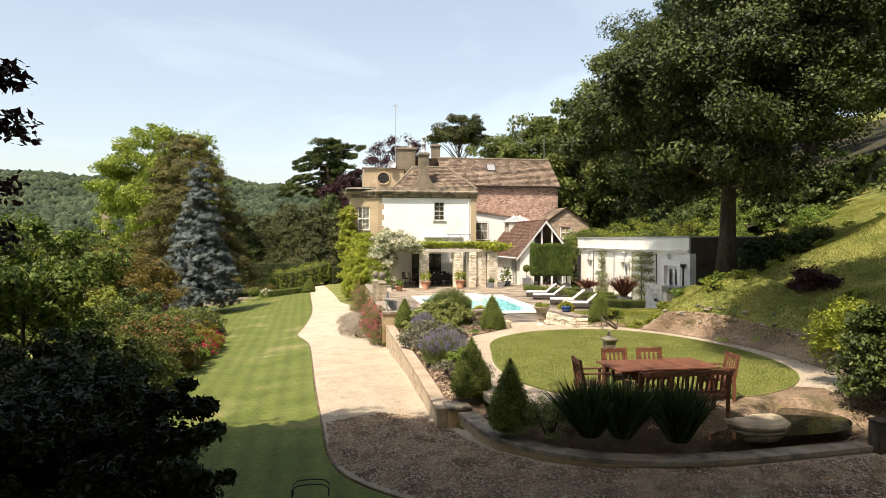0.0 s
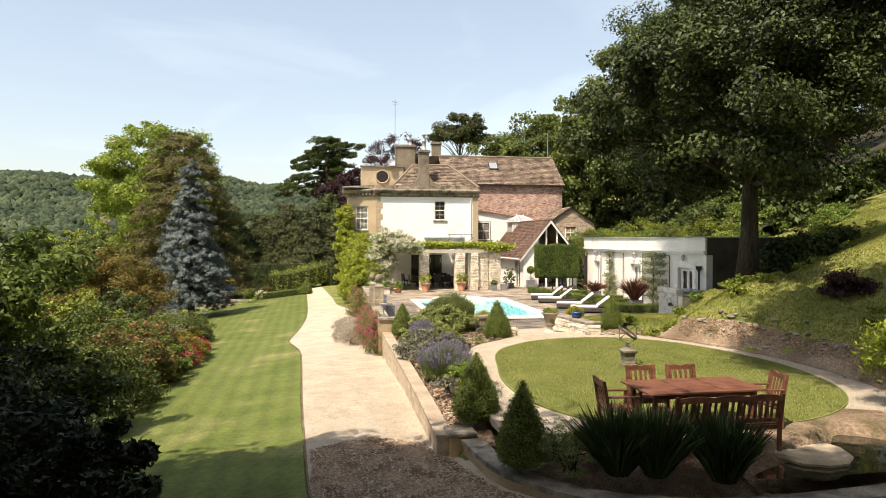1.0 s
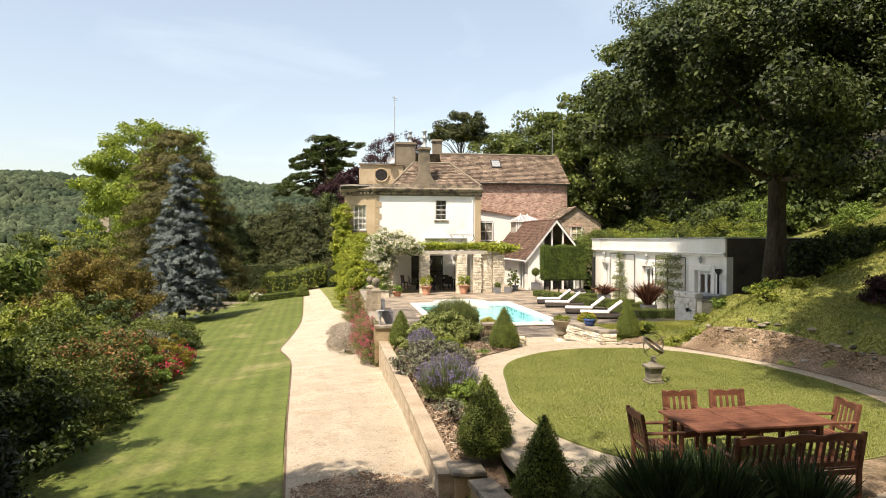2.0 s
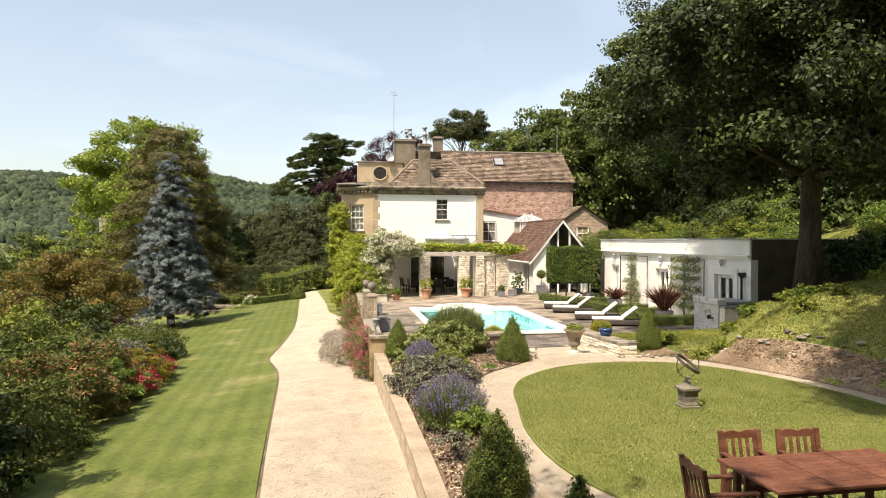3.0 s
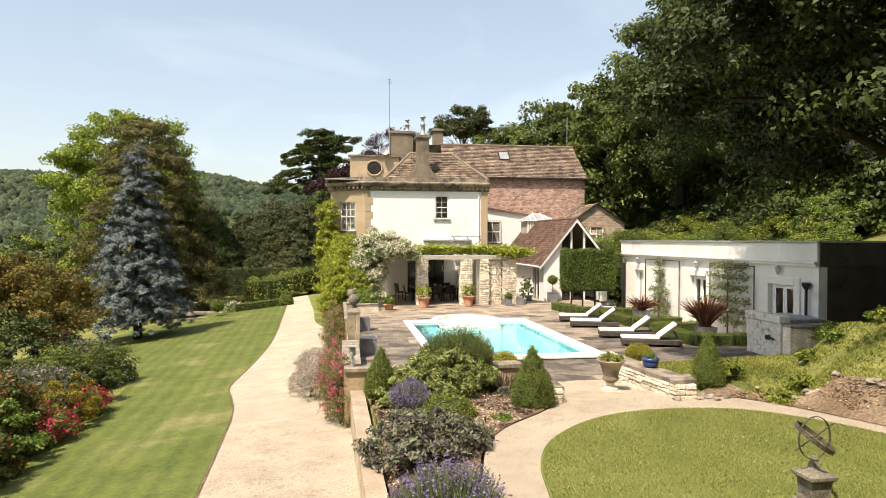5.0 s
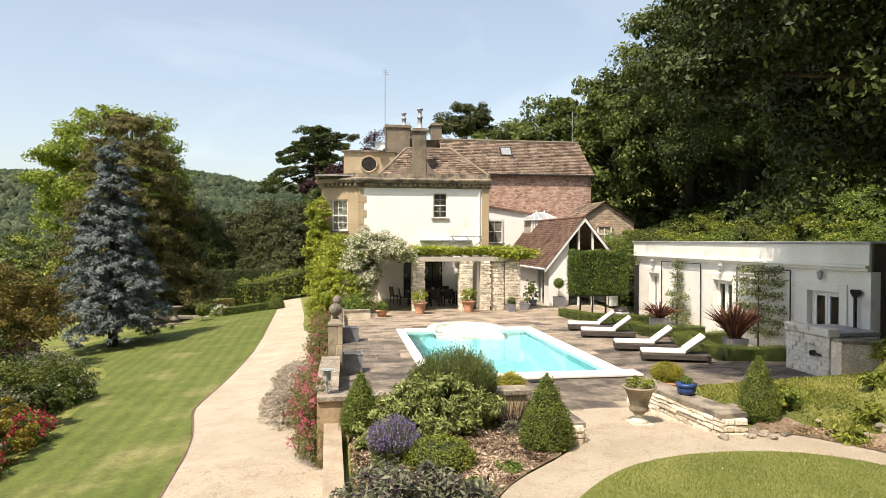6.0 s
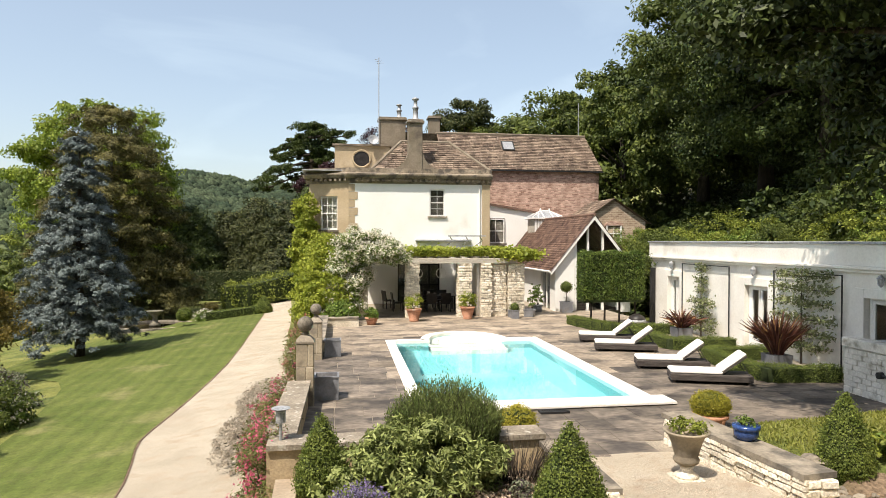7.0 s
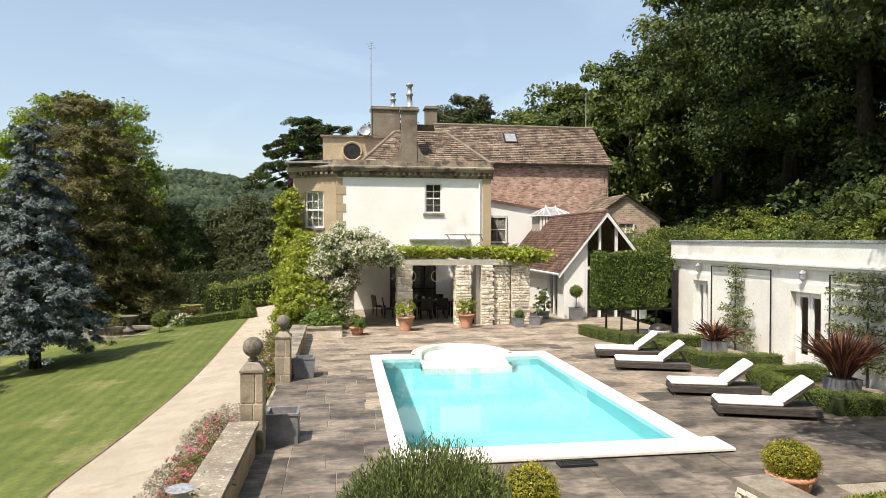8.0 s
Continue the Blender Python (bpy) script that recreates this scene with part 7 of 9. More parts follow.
for k, (x, y, a, b) in enumerate(((0.55, 30.0, 0.4, 0.6), (0.75, 31.5, 0.5, 0.8), (0.5, 33.0, 0.45, 0.7), (1.15, 32.4, 0.4, 0.7), (1.1, 30.6, 0.4, 0.6), (0.85, 27.9, 0.5, 0.8), (0.7, 29.0, 0.5, 0.7))):
    shrub("trailing_thyme", "dry grey trailing plant growing over the stones", (x, y, gz(x, y) + 0.04 + 0.2 * (x > 1)), (a * 1.15, b, 0.34), L_DRY, 83 + k, 2200, 0.05, 0.14, 44, category="plant", group="dry plants on the stones")

# wire hoop at the near corner of the lawn
hp = thing("plant_hoop", "black wire hoop plant support at the lawn corner", "plant support", (-0.35, 9.0, gz(-0.35, 9.0)))
for dy in (0.0, 0.22):
    part("hoop", tube(bmesh.new(), [(-0.28, dy, -0.1), (-0.28, dy, 0.16), (-0.2, dy, 0.22), (0.0, dy, 0.24), (0.2, dy, 0.22), (0.28, dy, 0.16), (0.28, dy, -0.1)], 0.012, 6), DARK_METAL, hp)
for x in (-0.28, 0.0, 0.28):
    z = 0.24 if x == 0 else 0.15
    part("bar", tube(bmesh.new(), [(x, 0.014, z), (x, 0.206, z)], 0.009, 5), DARK_METAL, hp)

for k, (x, y) in enumerate(((1.05, 29.6), (0.8, 30.4), (0.95, 31.3), (0.75, 32.2), (0.9, 33.2), (0.8, 34.3))):
    shrub("dry_shrub", "dry grey twiggy shrub among the roses by the wall", (x, y, gz(x, y)), (0.6, 0.75, (0.45, 0.45, 0.42, 0.4, 0.4, 0.38)[k]), L_DRY, 195 + k, 3000, 0.05, 0.2, 60, group="dry shrubs by the rose wall")

# path light on the corner of the parapet
pl_ = thing("path_light", "short metal path light on the parapet corner", "lamp", (1.95, 24.42, 0.581))
part("post", tube(bmesh.new(), [(0, 0, 0), (0, 0, 0.26)], 0.025, 8), LEAD, pl_)
part("lamp_head", lathe(bmesh.new(), [(0.05, 0.26), (0.075, 0.27), (0.075, 0.44), (0.05, 0.46)], 12), LEAD, pl_)
part("lid", lathe(bmesh.new(), [(0.13, 0.47), (0.145, 0.485), (0.02, 0.51)], 14), LEAD, pl_)

# ---- clipped cones and planting in the long bed ----
def cone_profile(rad, h):
    return [(rad * 0.72, 0.0), (rad * 0.97, h * 0.1), (rad, h * 0.2), (rad * 0.9, h * 0.38), (rad * 0.66, h * 0.6), (rad * 0.36, h * 0.82), (rad * 0.12, h * 0.96), (0.01, h * 1.02)]


for k, (x, y, z, rad, h) in enumerate(((2.58, 23.72, 0.0, 0.36, 1.12), (5.62, 22.0, 0.08, 0.43, 1.28), (10.0, 22.75, 0.2, 0.36, 1.2), (2.97, 12.75, -0.03, 0.42, 1.24), (3.2, 10.35, -0.1, 0.37, 1.28))):
    clipped("box_cone", "dark green box clipped into a cone", (x, y, z), cone_profile(rad, h), 90 + k, None, 14000, 0.032, group="clipped box cones")


def lavender(at, rad, h, seed, label):
    r = rng(seed)
    t = thing("lavender", label, "shrub", at)
    n = 2600
    a, q = r.random(n) * 6.283, np.sqrt(r.random(n))
    base = np.stack([np.cos(a) * q * rad * 0.8, np.sin(a) * q * rad * 0.8, 0 * a], 1)
    way = unit(np.stack([np.cos(a) * q * rad * 0.55, np.sin(a) * q * rad * 0.55, h * (1.05 - 0.35 * q)], 1))
    ln = h * (1.02 - 0.45 * q ** 2) * r.uniform(0.75, 1.08, n)
    part("stem", blades("stems", base, way, ln, 0.012, L_LAV, r, 0.1), L_LAV, t)
    tip = base + way * ln[:, None]
    k = 5
    p = (tip[:, None] + way[:, None] * np.linspace(-0.1, 0.04, k)[None, :, None]).reshape(-1, 3) + r.normal(size=(n * k, 3)) * 0.006
    keep = np.repeat(r.random(n) < 0.32, k)
    part("blossom", leaves("blossom", p[keep], np.repeat(way, k, 0)[keep], L_LAVF, 0.032, r, 0.7, 1.0), L_LAVF, t, "violet flower spikes")
    m = 4000
    p2, d2 = lumps(r, m, (rad * 1.02, rad * 1.02, h * 0.68), (0, 0, 0.0), 0.0)
    part("leaves", leaves("leaves", p2, d2, L_LAV, 0.06, r, 0.2), L_LAV, t)
    return t


lavender((2.98, 16.6, 0.02), 0.62, 0.85, 101, "large lavender bush in purple flower by the wall")
lavender((3.05, 21.9, 0.05), 0.36, 0.68, 102, "lavender bush in purple flower")
shrub("santolina", "pale silver-green bush with tiny white flowers", (3.3, 13.95, 0.0), (0.42, 0.4, 0.42), L_SAGE, 103, 3500, 0.06, 0.14, 50, ratio=0.25, flowers=L_WHITE, flower_count=60, flower_size=0.03)
shrub("bed_shrub", "low bright green bush beside the lavender", (3.3, 15.75, 0.0), (0.42, 0.38, 0.4), L_SHRUB, 118, 3500, 0.06, 0.13, 50)
shrub("sage", "wide grey-green purple sage bush", (3.05, 19.5, 0.02), (1.05, 0.95, 0.62), L_SAGE, 104, 9000, 0.1, 0.2, 90, ratio=0.35, up=0.2)
shrub("bay_shrub", "broad green shrub with pointed leaves in the bed", (3.95, 23.35, 0.0), (1.15, 0.95, 0.85), L_BAY, 105, 15000, 0.11, 0.2, 110, ratio=0.28, up=0.25, droop=0.3)
shrub("bay_shrub", "rounded green shrub beside the cone", (2.95, 22.9, 0.0), (0.5, 0.5, 0.5), L_BAY, 106, 2500, 0.09, 0.16, 40)
clipped("box_ball", "low rounded mound of clipped box", (3.75, 21.4, 0.05), [(0.4, 0.0), (0.52, 0.12), (0.5, 0.28), (0.34, 0.42), (0.02, 0.49)], 107, L_HEDGE, 5500, 0.04, fuzz=0.04)
clipped("box_ball", "small rounded box bush in the bed", (4.9, 24.25, 0.0), [(0.15, 0.0), (0.3, 0.12), (0.3, 0.3), (0.2, 0.45), (0.02, 0.5)], 108, L_YBOX, 3000, 0.04, fuzz=0.04)
clipped("box_ball", "golden rounded bush at the terrace edge", (6.0, 25.9, 0.0), [(0.15, 0.0), (0.31, 0.12), (0.35, 0.3), (0.27, 0.47), (0.02, 0.56)], 111, L_YBOX, 9000, 0.034, fuzz=0.04)
r_ = rng(109)
rm = thing("rosemary", "tall upright rosemary bush in the bed by the terrace", "shrub", (4.4, 24.2, 0.0))
n = 2600
a, q = r_.random(n) * 6.283, np.sqrt(r_.random(n))
lump = 0.78 + 0.22 * np.sin(3 * a + 1.0) * np.cos(2 * a)
base = np.stack([np.cos(a) * q * 0.72, np.sin(a) * q * 0.5, 0.1 + 0 * a], 1)
tip = base * [1.2, 1.2, 1] + np.stack([0.05 * np.cos(a), 0.05 * np.sin(a), (1.42 - 0.5 * q ** 2) * r_.uniform(0.72, 1.06, n) * (0.75 + 0.25 * lump)], 1)
k = 24
f = np.linspace(0.3, 1, k)
p = (base[:, None] + (tip - base)[:, None] * f[None, :, None]).reshape(-1, 3) + r_.normal(size=(n * k, 3)) * 0.014
part("leaves", blades("leaves", p, unit(p - [0, 0, 0.2]) * 0.5 + r_.normal(size=p.shape) * 0.4 + [0, 0, 0.8], 0.045, 0.011, L_ROSEMARY, r_, 0.0), L_ROSEMARY, rm)
part("stem", blades("stems", base, tip - base, np.linalg.norm(tip - base, axis=1), 0.008, BARK, r_, 0.02), BARK, rm)
for k, (x, y, s) in enumerate(((5.2, 22.9, 0.28), (4.1, 20.4, 0.2), (2.75, 14.9, 0.3), (4.75, 21.0, 0.2))):
    shrub("bed_plant", "low tufted plant in the mulch", (x, y, 0.04), (s, s, s * 0.8), (L_SAGE, L_SHRUB, L_SAGE, L_SHRUB)[k], 110 + k, 700, 0.06, 0.1, 20, category="plant")
r_ = rng(116)
tw = thing("dry_shrub", "bare reddish dry twigs beside the rosemary", "shrub", (5.4, 23.6, 0.0))
n = 260
a = r_.random(n) * 6.283
way = np.stack([np.cos(a) * 0.55, np.sin(a) * 0.4, 1 + 0 * a], 1) + r_.normal(size=(n, 3)) * 0.2
part("twig", blades("twigs", np.stack([np.cos(a) * 0.2, np.sin(a) * 0.2, 0 * a], 1), way, r_.uniform(0.4, 0.85, n), 0.01, BARK, r_, 0.1), BARK, tw)

# planting by the pond
sword_plant("iris_clump", "tall dark green clump of iris leaves by the pond", (4.45, 9.6, -0.06), 120, L_SWORD, 900, 1.02, 0.035, 0.72, bend=0.12)
sword_plant("iris_clump", "tall dark green clump of iris leaves by the pond", (4.98, 9.45, -0.06), 121, L_SWORD, 900, 1.04, 0.035, 0.68, bend=0.12)
sword_plant("iris_clump", "tall dark green clump of iris leaves by the pond", (5.85, 9.1, -0.06), 122, L_SWORD, 900, 0.97, 0.035, 0.6, bend=0.12)
shrub("low_shrub", "low dark grey-green mound by the curved wall", (3.85, 10.0, -0.08), (0.6, 0.45, 0.45), L_LAV, 123, 3500, 0.06, 0.14, 40, ratio=0.25)
shrub("low_shrub", "low grey tufts of lavender behind the wall", (3.9, 10.75, 0.0), (0.55, 0.3, 0.4), L_LAV, 124, 2500, 0.06, 0.14, 30, ratio=0.2)
shrub("laurel", "dark evergreen shrub beside the pond", (11.0, 10.3, 0.2), (0.85, 0.85, 1.3), L_DARK, 125, 9000, 0.11, 0.3, 80, up=0.4)
shrub("golden_conifer", "feathery yellow-green conifer above the dark shrub", (11.2, 11.3, 0.5), (0.8, 0.8, 1.0), L_LIME, 126, 6000, 0.12, 0.3, 60, ratio=0.25, up=0.5, droop=0.5)

# roses along the drive wall
for k, (x, y, s) in enumerate(((1.75, 25.3, 0.5), (1.62, 26.4, 0.55), (1.5, 27.6, 0.6), (1.55, 28.7, 0.55), (1.72, 24.6, 0.42))):
    shrub("rose_bush", "rose bush with bright pink flowers against the wall", (x, y, gz(x, y)), (s * 0.95, s, 1.2), L_ROSELEAF, 130 + k, 5200, 0.05, 0.2, 60, flowers=L_PINK, flower_count=40, flower_size=0.042, group="pink roses along the wall")
for k, (x, y, s) in enumerate(((1.45, 35.6, 0.6), (1.35, 37.2, 0.65), (1.25, 39.0, 0.7), (1.4, 40.8, 0.7))):
    shrub("rose_bush", "reddish rose bush along the parapet", (x, y, gz(x, y)), (s * 0.7, s, 1.35), L_ROSELEAF, 140 + k, 2200, 0.07, 0.22, 40, flowers=L_PINK, flower_count=12, flower_size=0.04, group="pink roses along the wall")


# ---- climbers on the house ----
def climber(name, label, at, blobs, material, seed, leaf, per, category="climbing plant", flowers=None, share=0):
    r = rng(seed)
    t = thing(name, label, category, at)
    P, O = [], []
    for c, rad, n in blobs:
        p, o, _ = crown_points(r, n, per, 0.3, rad, np.array(c) - at, -1.0, 0.3)
        P.append(p)
        O.append(o)
    P, O = np.concatenate(P), np.concatenate(O)
    part("leaves", leaves("leaves", P, O, material, leaf, r, 0.6, 0.8, 0.3), material, t)
    bm = bmesh.new()
    for c, rad, n in blobs[:2]:
        c = np.array(c) - at
        tube(bm, [(-0.25, 0.12, -0.2), (-0.2 + 0.1 * c[0], 0.12, c[2] * 0.7), tuple(c)], [0.03, 0.022, 0.01], 5)
    part("stem", bm, BARK, t)
    if flowers:
        k = r.choice(len(P), share, replace=False)
        p = P[k] + O[k] * 0.08
        p = (p[:, None] + r.normal(size=(len(p), 6, 3)) * 0.05).reshape(-1, 3)
        part("blossom", leaves("blossom", p, np.repeat(O[k], 6, 0), flowers, 0.075, r, 0.9, 0.6), flowers, t, "clusters of white flowers")
    return t


climber("climbing_rose", "climbing rose covered in small white flowers", np.array((3.7, 44.0, 0.0)), [((3.6, 44.1, 3.3), (1.15, 0.7, 0.8), 120), ((4.5, 44.0, 3.1), (1.0, 0.55, 0.5), 85), ((3.2, 44.2, 2.2), (0.85, 0.6, 1.1), 100), ((5.3, 43.95, 2.8), (0.55, 0.25, 0.28), 26), ((3.0, 44.1, 1.0), (0.75, 0.5, 1.0), 75)], L_SHRUB, 150, 0.08, 95, flowers=L_WHITE, share=4200)
climber("wisteria", "tall lime-green climber on the corner of the bay", np.array((1.5, 51.0, -1.2)), [((0.8, 51.6, 4.6), (0.62, 0.5, 1.6), 90), ((0.9, 51.1, 2.6), (0.85, 0.7, 1.6), 100), ((1.2, 50.0, 1.3), (1.1, 1.2, 1.6), 110), ((1.9, 47.8, 2.0), (1.0, 1.7, 1.8), 150), ((2.4, 45.6, 2.5), (1.05, 1.3, 1.5), 150), ((2.2, 44.0, 1.0), (1.1, 1.0, 1.1), 110), ((1.0, 48.5, 0.2), (0.6, 1.4, 1.4), 90), ((1.6, 44.6, 0.2), (0.5, 1.0, 1.0), 60)], L_LIME, 151, 0.14, 70)
shrub("bed_shrub", "mixed green plants in the raised bed", (2.8, 42.6, 0.2), (0.75, 0.5, 0.6), L_SHRUB, 152, 3000, 0.09, 0.2, 40, flowers=L_WHITE, flower_count=25, flower_size=0.05)

# ---- far end of the lawn: hedges, fountain, topiary ----
hedge_run("low_hedge", "low clipped hedge at the end of the lawn", [(-6.5, 61.2), (-3.2, 62.6)], 0.7, 0.55, 160, None, 0.09, 260, -1.95, [-0.0, 0.25])
clipped("box_cone", "small clipped cone at the end of the hedge", (-2.75, 62.4, gz(-2.75, 62.4)), cone_profile(0.6, 1.25), 161, None, 3500, 0.08)
hedge_run("cloud_hedge", "tall rounded hedge clipped into sloping waves", [(-6.8, 70.0), (-5.2, 70.5), (-3.4, 71.5), (-1.6, 73.0)], 2.4, 1.8, 162, L_HEDGE, 0.16, 120, -1.9, [-0.1, 0.0, 0.4, 0.9], 0.16)
hedge_run("yew_hedge", "tall dark clipped yew hedge", [(-12.0, 78.0), (-1.0, 79.0)], 1.5, 2.6, 163, L_CONIFER, 0.2, 60, -2.0, None, 0.06)
hedge_run("low_hedge", "low dark hedge near the path end", [(-1.0, 72.5), (2.5, 74.5)], 2.2, 1.9, 164, L_CONIFER, 0.2, 80, -1.6, None, 0.12)
clipped("box_ball", "clipped ball on a short stem beside the fountain", (-7.4, 59.0, gz(-7.4, 59) + 0.35), [(0.05, 0.0), (0.36, 0.1), (0.48, 0.4), (0.36, 0.72), (0.02, 0.84)], 165, None, 2500, 0.08, trunk=0.4)
clipped("box_ball", "golden clipped ball beside the flower bed", (-6.3, 62.4, gz(-6.3, 62.4) + 0.6), [(0.05, 0.0), (0.36, 0.08), (0.44, 0.2), (0.32, 0.45), (0.02, 0.5)], 166, L_GOLD, 2000, 0.08, trunk=0.6)
shrub("flower_patch", "low patch of pale flowers at the lawn's end", (-6.6, 61.6, gz(-6.6, 61.6)), (0.8, 0.5, 0.6), L_SHRUB, 167, 1500, 0.12, 0.25, 30, flowers=L_WHITE, flower_count=70, flower_size=0.1)
ft = thing("fountain", "stone urn on a pedestal in a round pool basin", "fountain", (-9.6, 60.6, gz(-9.6, 60.6)))
part("basin", lathe(bmesh.new(), [(2.5, -0.3), (2.5, 0.2), (2.25, 0.2), (2.25, 0.02)], 40), COPING, ft)
part("basin_water", lathe(bmesh.new(), [(2.24, 0.0), (2.24, 0.08)], 40), PONDW, ft, "dark water")
part("pedestal", lathe(bmesh.new(), [(0.35, 0.1), (0.35, 0.25), (0.18, 0.35), (0.15, 0.7), (0.22, 0.8), (0.5, 1.05), (0.55, 1.12), (0.4, 1.12)], 20), SUNDIAL_STONE, ft, smooth=True)

# ---- flower border left of the lawn ----
BORDER = [
    (-6.4, 22.6, 1.5, 1.5, 1.9, "photinia", "photinia shrub with red young leaves", L_RED, 0.11, 0, 13000),
    (-6.9, 25.4, 1.2, 1.3, 1.9, "photinia", "red and green photinia in the border", L_RED, 0.11, 0, 10000),
    (-6.2, 27.6, 0.95, 1.1, 1.35, "spirea", "golden-orange rounded shrub in the border", L_SPIREA, 0.07, 0, 9000),
    (-5.8, 26.1, 0.55, 0.55, 0.75, "azalea", "low shrub with crimson flowers by the lawn", L_SHRUB, 0.07, 120, 2000),
    (-5.9, 29.2, 0.45, 0.5, 0.7, "azalea", "low shrub with crimson flowers by the lawn", L_SHRUB, 0.07, 80, 2000),
    (-7.6, 29.5, 1.2, 1.3, 1.5, "ceanothus", "soft blue-green rounded shrub", L_SAGE, 0.09, 0, 6000),
    (-8.2, 32.6, 1.2, 1.5, 1.5, "shrub", "green shrub in the border", L_MID, 0.11, 0, 6000),
    (-7.2, 32.4, 0.5, 0.6, 0.7, "hydrangea", "low shrub with white flower heads", L_SHRUB, 0.09, 70, 2000),
    (-7.0, 34.2, 0.7, 0.8, 0.8, "hydrangea", "low shrub with white flower heads", L_SHRUB, 0.09, 60, 2500),
    (-8.6, 36.5, 1.3, 1.4, 1.3, "shrub", "grey-green shrub by the lawn edge", L_SAGE, 0.1, 0, 5000),
    (-10.0, 39.0, 1.3, 1.3, 1.4, "acer", "small dark red maple in the border", L_PURPLE, 0.12, 0, 4500),
    (-10.8, 35.5, 2.2, 2.4, 2.6, "shrub", "large dark green shrub behind the border", L_DARK, 0.14, 0, 9000),
    (-11.6, 31.0, 2.4, 2.4, 3.0, "shrub", "tall yellow-green shrub in the border", L_HEDGE, 0.16, 0, 9000),
    (-9.2, 27.6, 1.9, 1.9, 2.3, "shrub", "tall olive shrub behind the photinia", L_MID, 0.14, 0, 8000),
    (-8.6, 20.4, 1.9, 2.0, 2.4, "shrub", "tall green shrub in the border", L_MID, 0.14, 0, 9000),
    (-6.0, 19.6, 1.2, 1.4, 1.7, "spirea", "green leafy spirea at the lawn edge", L_MID, 0.1, 0, 7000),
    (-6.3, 16.7, 1.5, 1.6, 2.0, "shrub", "dark evergreen shrub at the lawn edge", L_DARK, 0.13, 0, 9000),
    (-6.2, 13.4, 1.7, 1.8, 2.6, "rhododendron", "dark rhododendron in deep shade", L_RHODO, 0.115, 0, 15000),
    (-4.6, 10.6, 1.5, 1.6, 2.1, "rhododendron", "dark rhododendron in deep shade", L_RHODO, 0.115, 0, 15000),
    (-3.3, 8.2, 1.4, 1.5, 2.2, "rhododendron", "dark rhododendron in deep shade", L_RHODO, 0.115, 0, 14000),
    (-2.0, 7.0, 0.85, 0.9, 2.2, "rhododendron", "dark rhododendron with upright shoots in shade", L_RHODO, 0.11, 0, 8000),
    (-6.6, 30.6, 0.9, 1.0, 1.1, "shrub", "dark bushy shrub by the lawn edge", L_DARK, 0.1, 0, 5000),
    (-7.4, 34.0, 1.1, 1.2, 1.4, "shrub", "leafy green shrub in the border", L_MID, 0.1, 0, 6000),
    (-6.1, 24.2, 0.9, 1.0, 1.3, "shrub", "green shrub under the photinia", L_SHRUB, 0.1, 0, 6000),
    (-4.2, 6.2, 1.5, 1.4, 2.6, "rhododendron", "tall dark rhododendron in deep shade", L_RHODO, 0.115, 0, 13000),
]
for k, (x, y, rx, ry, h, name, label, mat, leaf, fl, count) in enumerate(BORDER):
    x += 0.4 * (24 < y < 38) + 0.1 * (14 < y <= 24)
    shrub(name, label, (x, y, gz(x, y)), (rx * 1.06, ry * 1.06, h * 0.74), mat, 200 + k, int(count * 1.4), leaf, 0.3 if rx > 1 else 0.2, 130 if rx > 1 else 50, up=0.5, low=-0.7, flowers=(L_WHITE if name == "hydrangea" else L_CRIMSON) if fl else None, flower_count=fl, flower_size=0.09)
broad_tree("small_maple", "small maple with yellow-green sunlit leaves in the border", (-7.6, 16.2, gz(-7.6, 16.2)), 4.9, (2.0, 2.0, 2.0), 3.6, L_HORN, 230, 0.09, 190, 110, 0.42, 0.14, low=-0.9, boughs=0.35, loose=0.5)
broad_tree("golden_bush", "wide golden-brown shrub like a small tree", (-13.6, 42.0, gz(-13.6, 42)), 4.5, (3.6, 3.4, 2.3), 2.7, L_GOLD, 231, 0.12, 300, 110, 0.55, 0.15, low=-0.85, category="shrub", boughs=0.35)
r_ = rng(232)
for k in range(9):
    x, y, s = -18 - 4 * r_.random() - 2.4 * k, 40 + 6 * k + 4 * r_.random(), r_.uniform(2.0, 3.0)
    broad_tree("thicket_tree", "green tree in the thicket beyond the border", (x, y, gz(x, y) - 0.3), s * 1.6, (s, s, s * 0.75), s * 0.9, (L_MID, L_BROWN, L_DARK)[k % 3], 240 + k, 0.15, 120, 70, 0.8, 0.28, low=-0.9, group="thicket trees", boughs=0.3)

# plants on the bank
r_ = rng(300)
for k in range(44):
    x, y = r_.uniform(13.5, 27), r_.uniform(13, 33)
    if k < 10:
        x, y = r_.uniform(10.5, 15), r_.uniform(21.5, 25)
    s = r_.uniform(0.14, 0.3)
    shrub("bank_plant", "low leafy plant on the grassy bank", (x, y, gz(x, y)), (s * 1.2, s * 1.2, s), (L_HEDGE, L_SHRUB, L_HEDGE)[k % 3], 301 + k, 600, 0.09, 0.14, 18, category="plant", group="low plants on the bank")
# Dark bush placed where a shadow lies on the bank.
shrub("bank_bush", "dark bush standing in for shade on the bank", (19.0, 24.6, gz(19, 24.6)), (1.9, 1.2, 1.15), L_DARK, 330, 9000, 0.16, 0.4, 90)
shrub("bank_bush", "leafy elder bush on the bank", (21.3, 25.3, gz(21.3, 25.3)), (1.6, 1.5, 1.6), L_MID, 331, 7000, 0.17, 0.4, 80)
shrub("bank_bush", "round dark clipped bush on the bank", (15.8, 18.4, gz(15.8, 18.4)), (0.68, 0.68, 0.62), L_PURPLE, 332, 5000, 0.09, 0.22, 60)
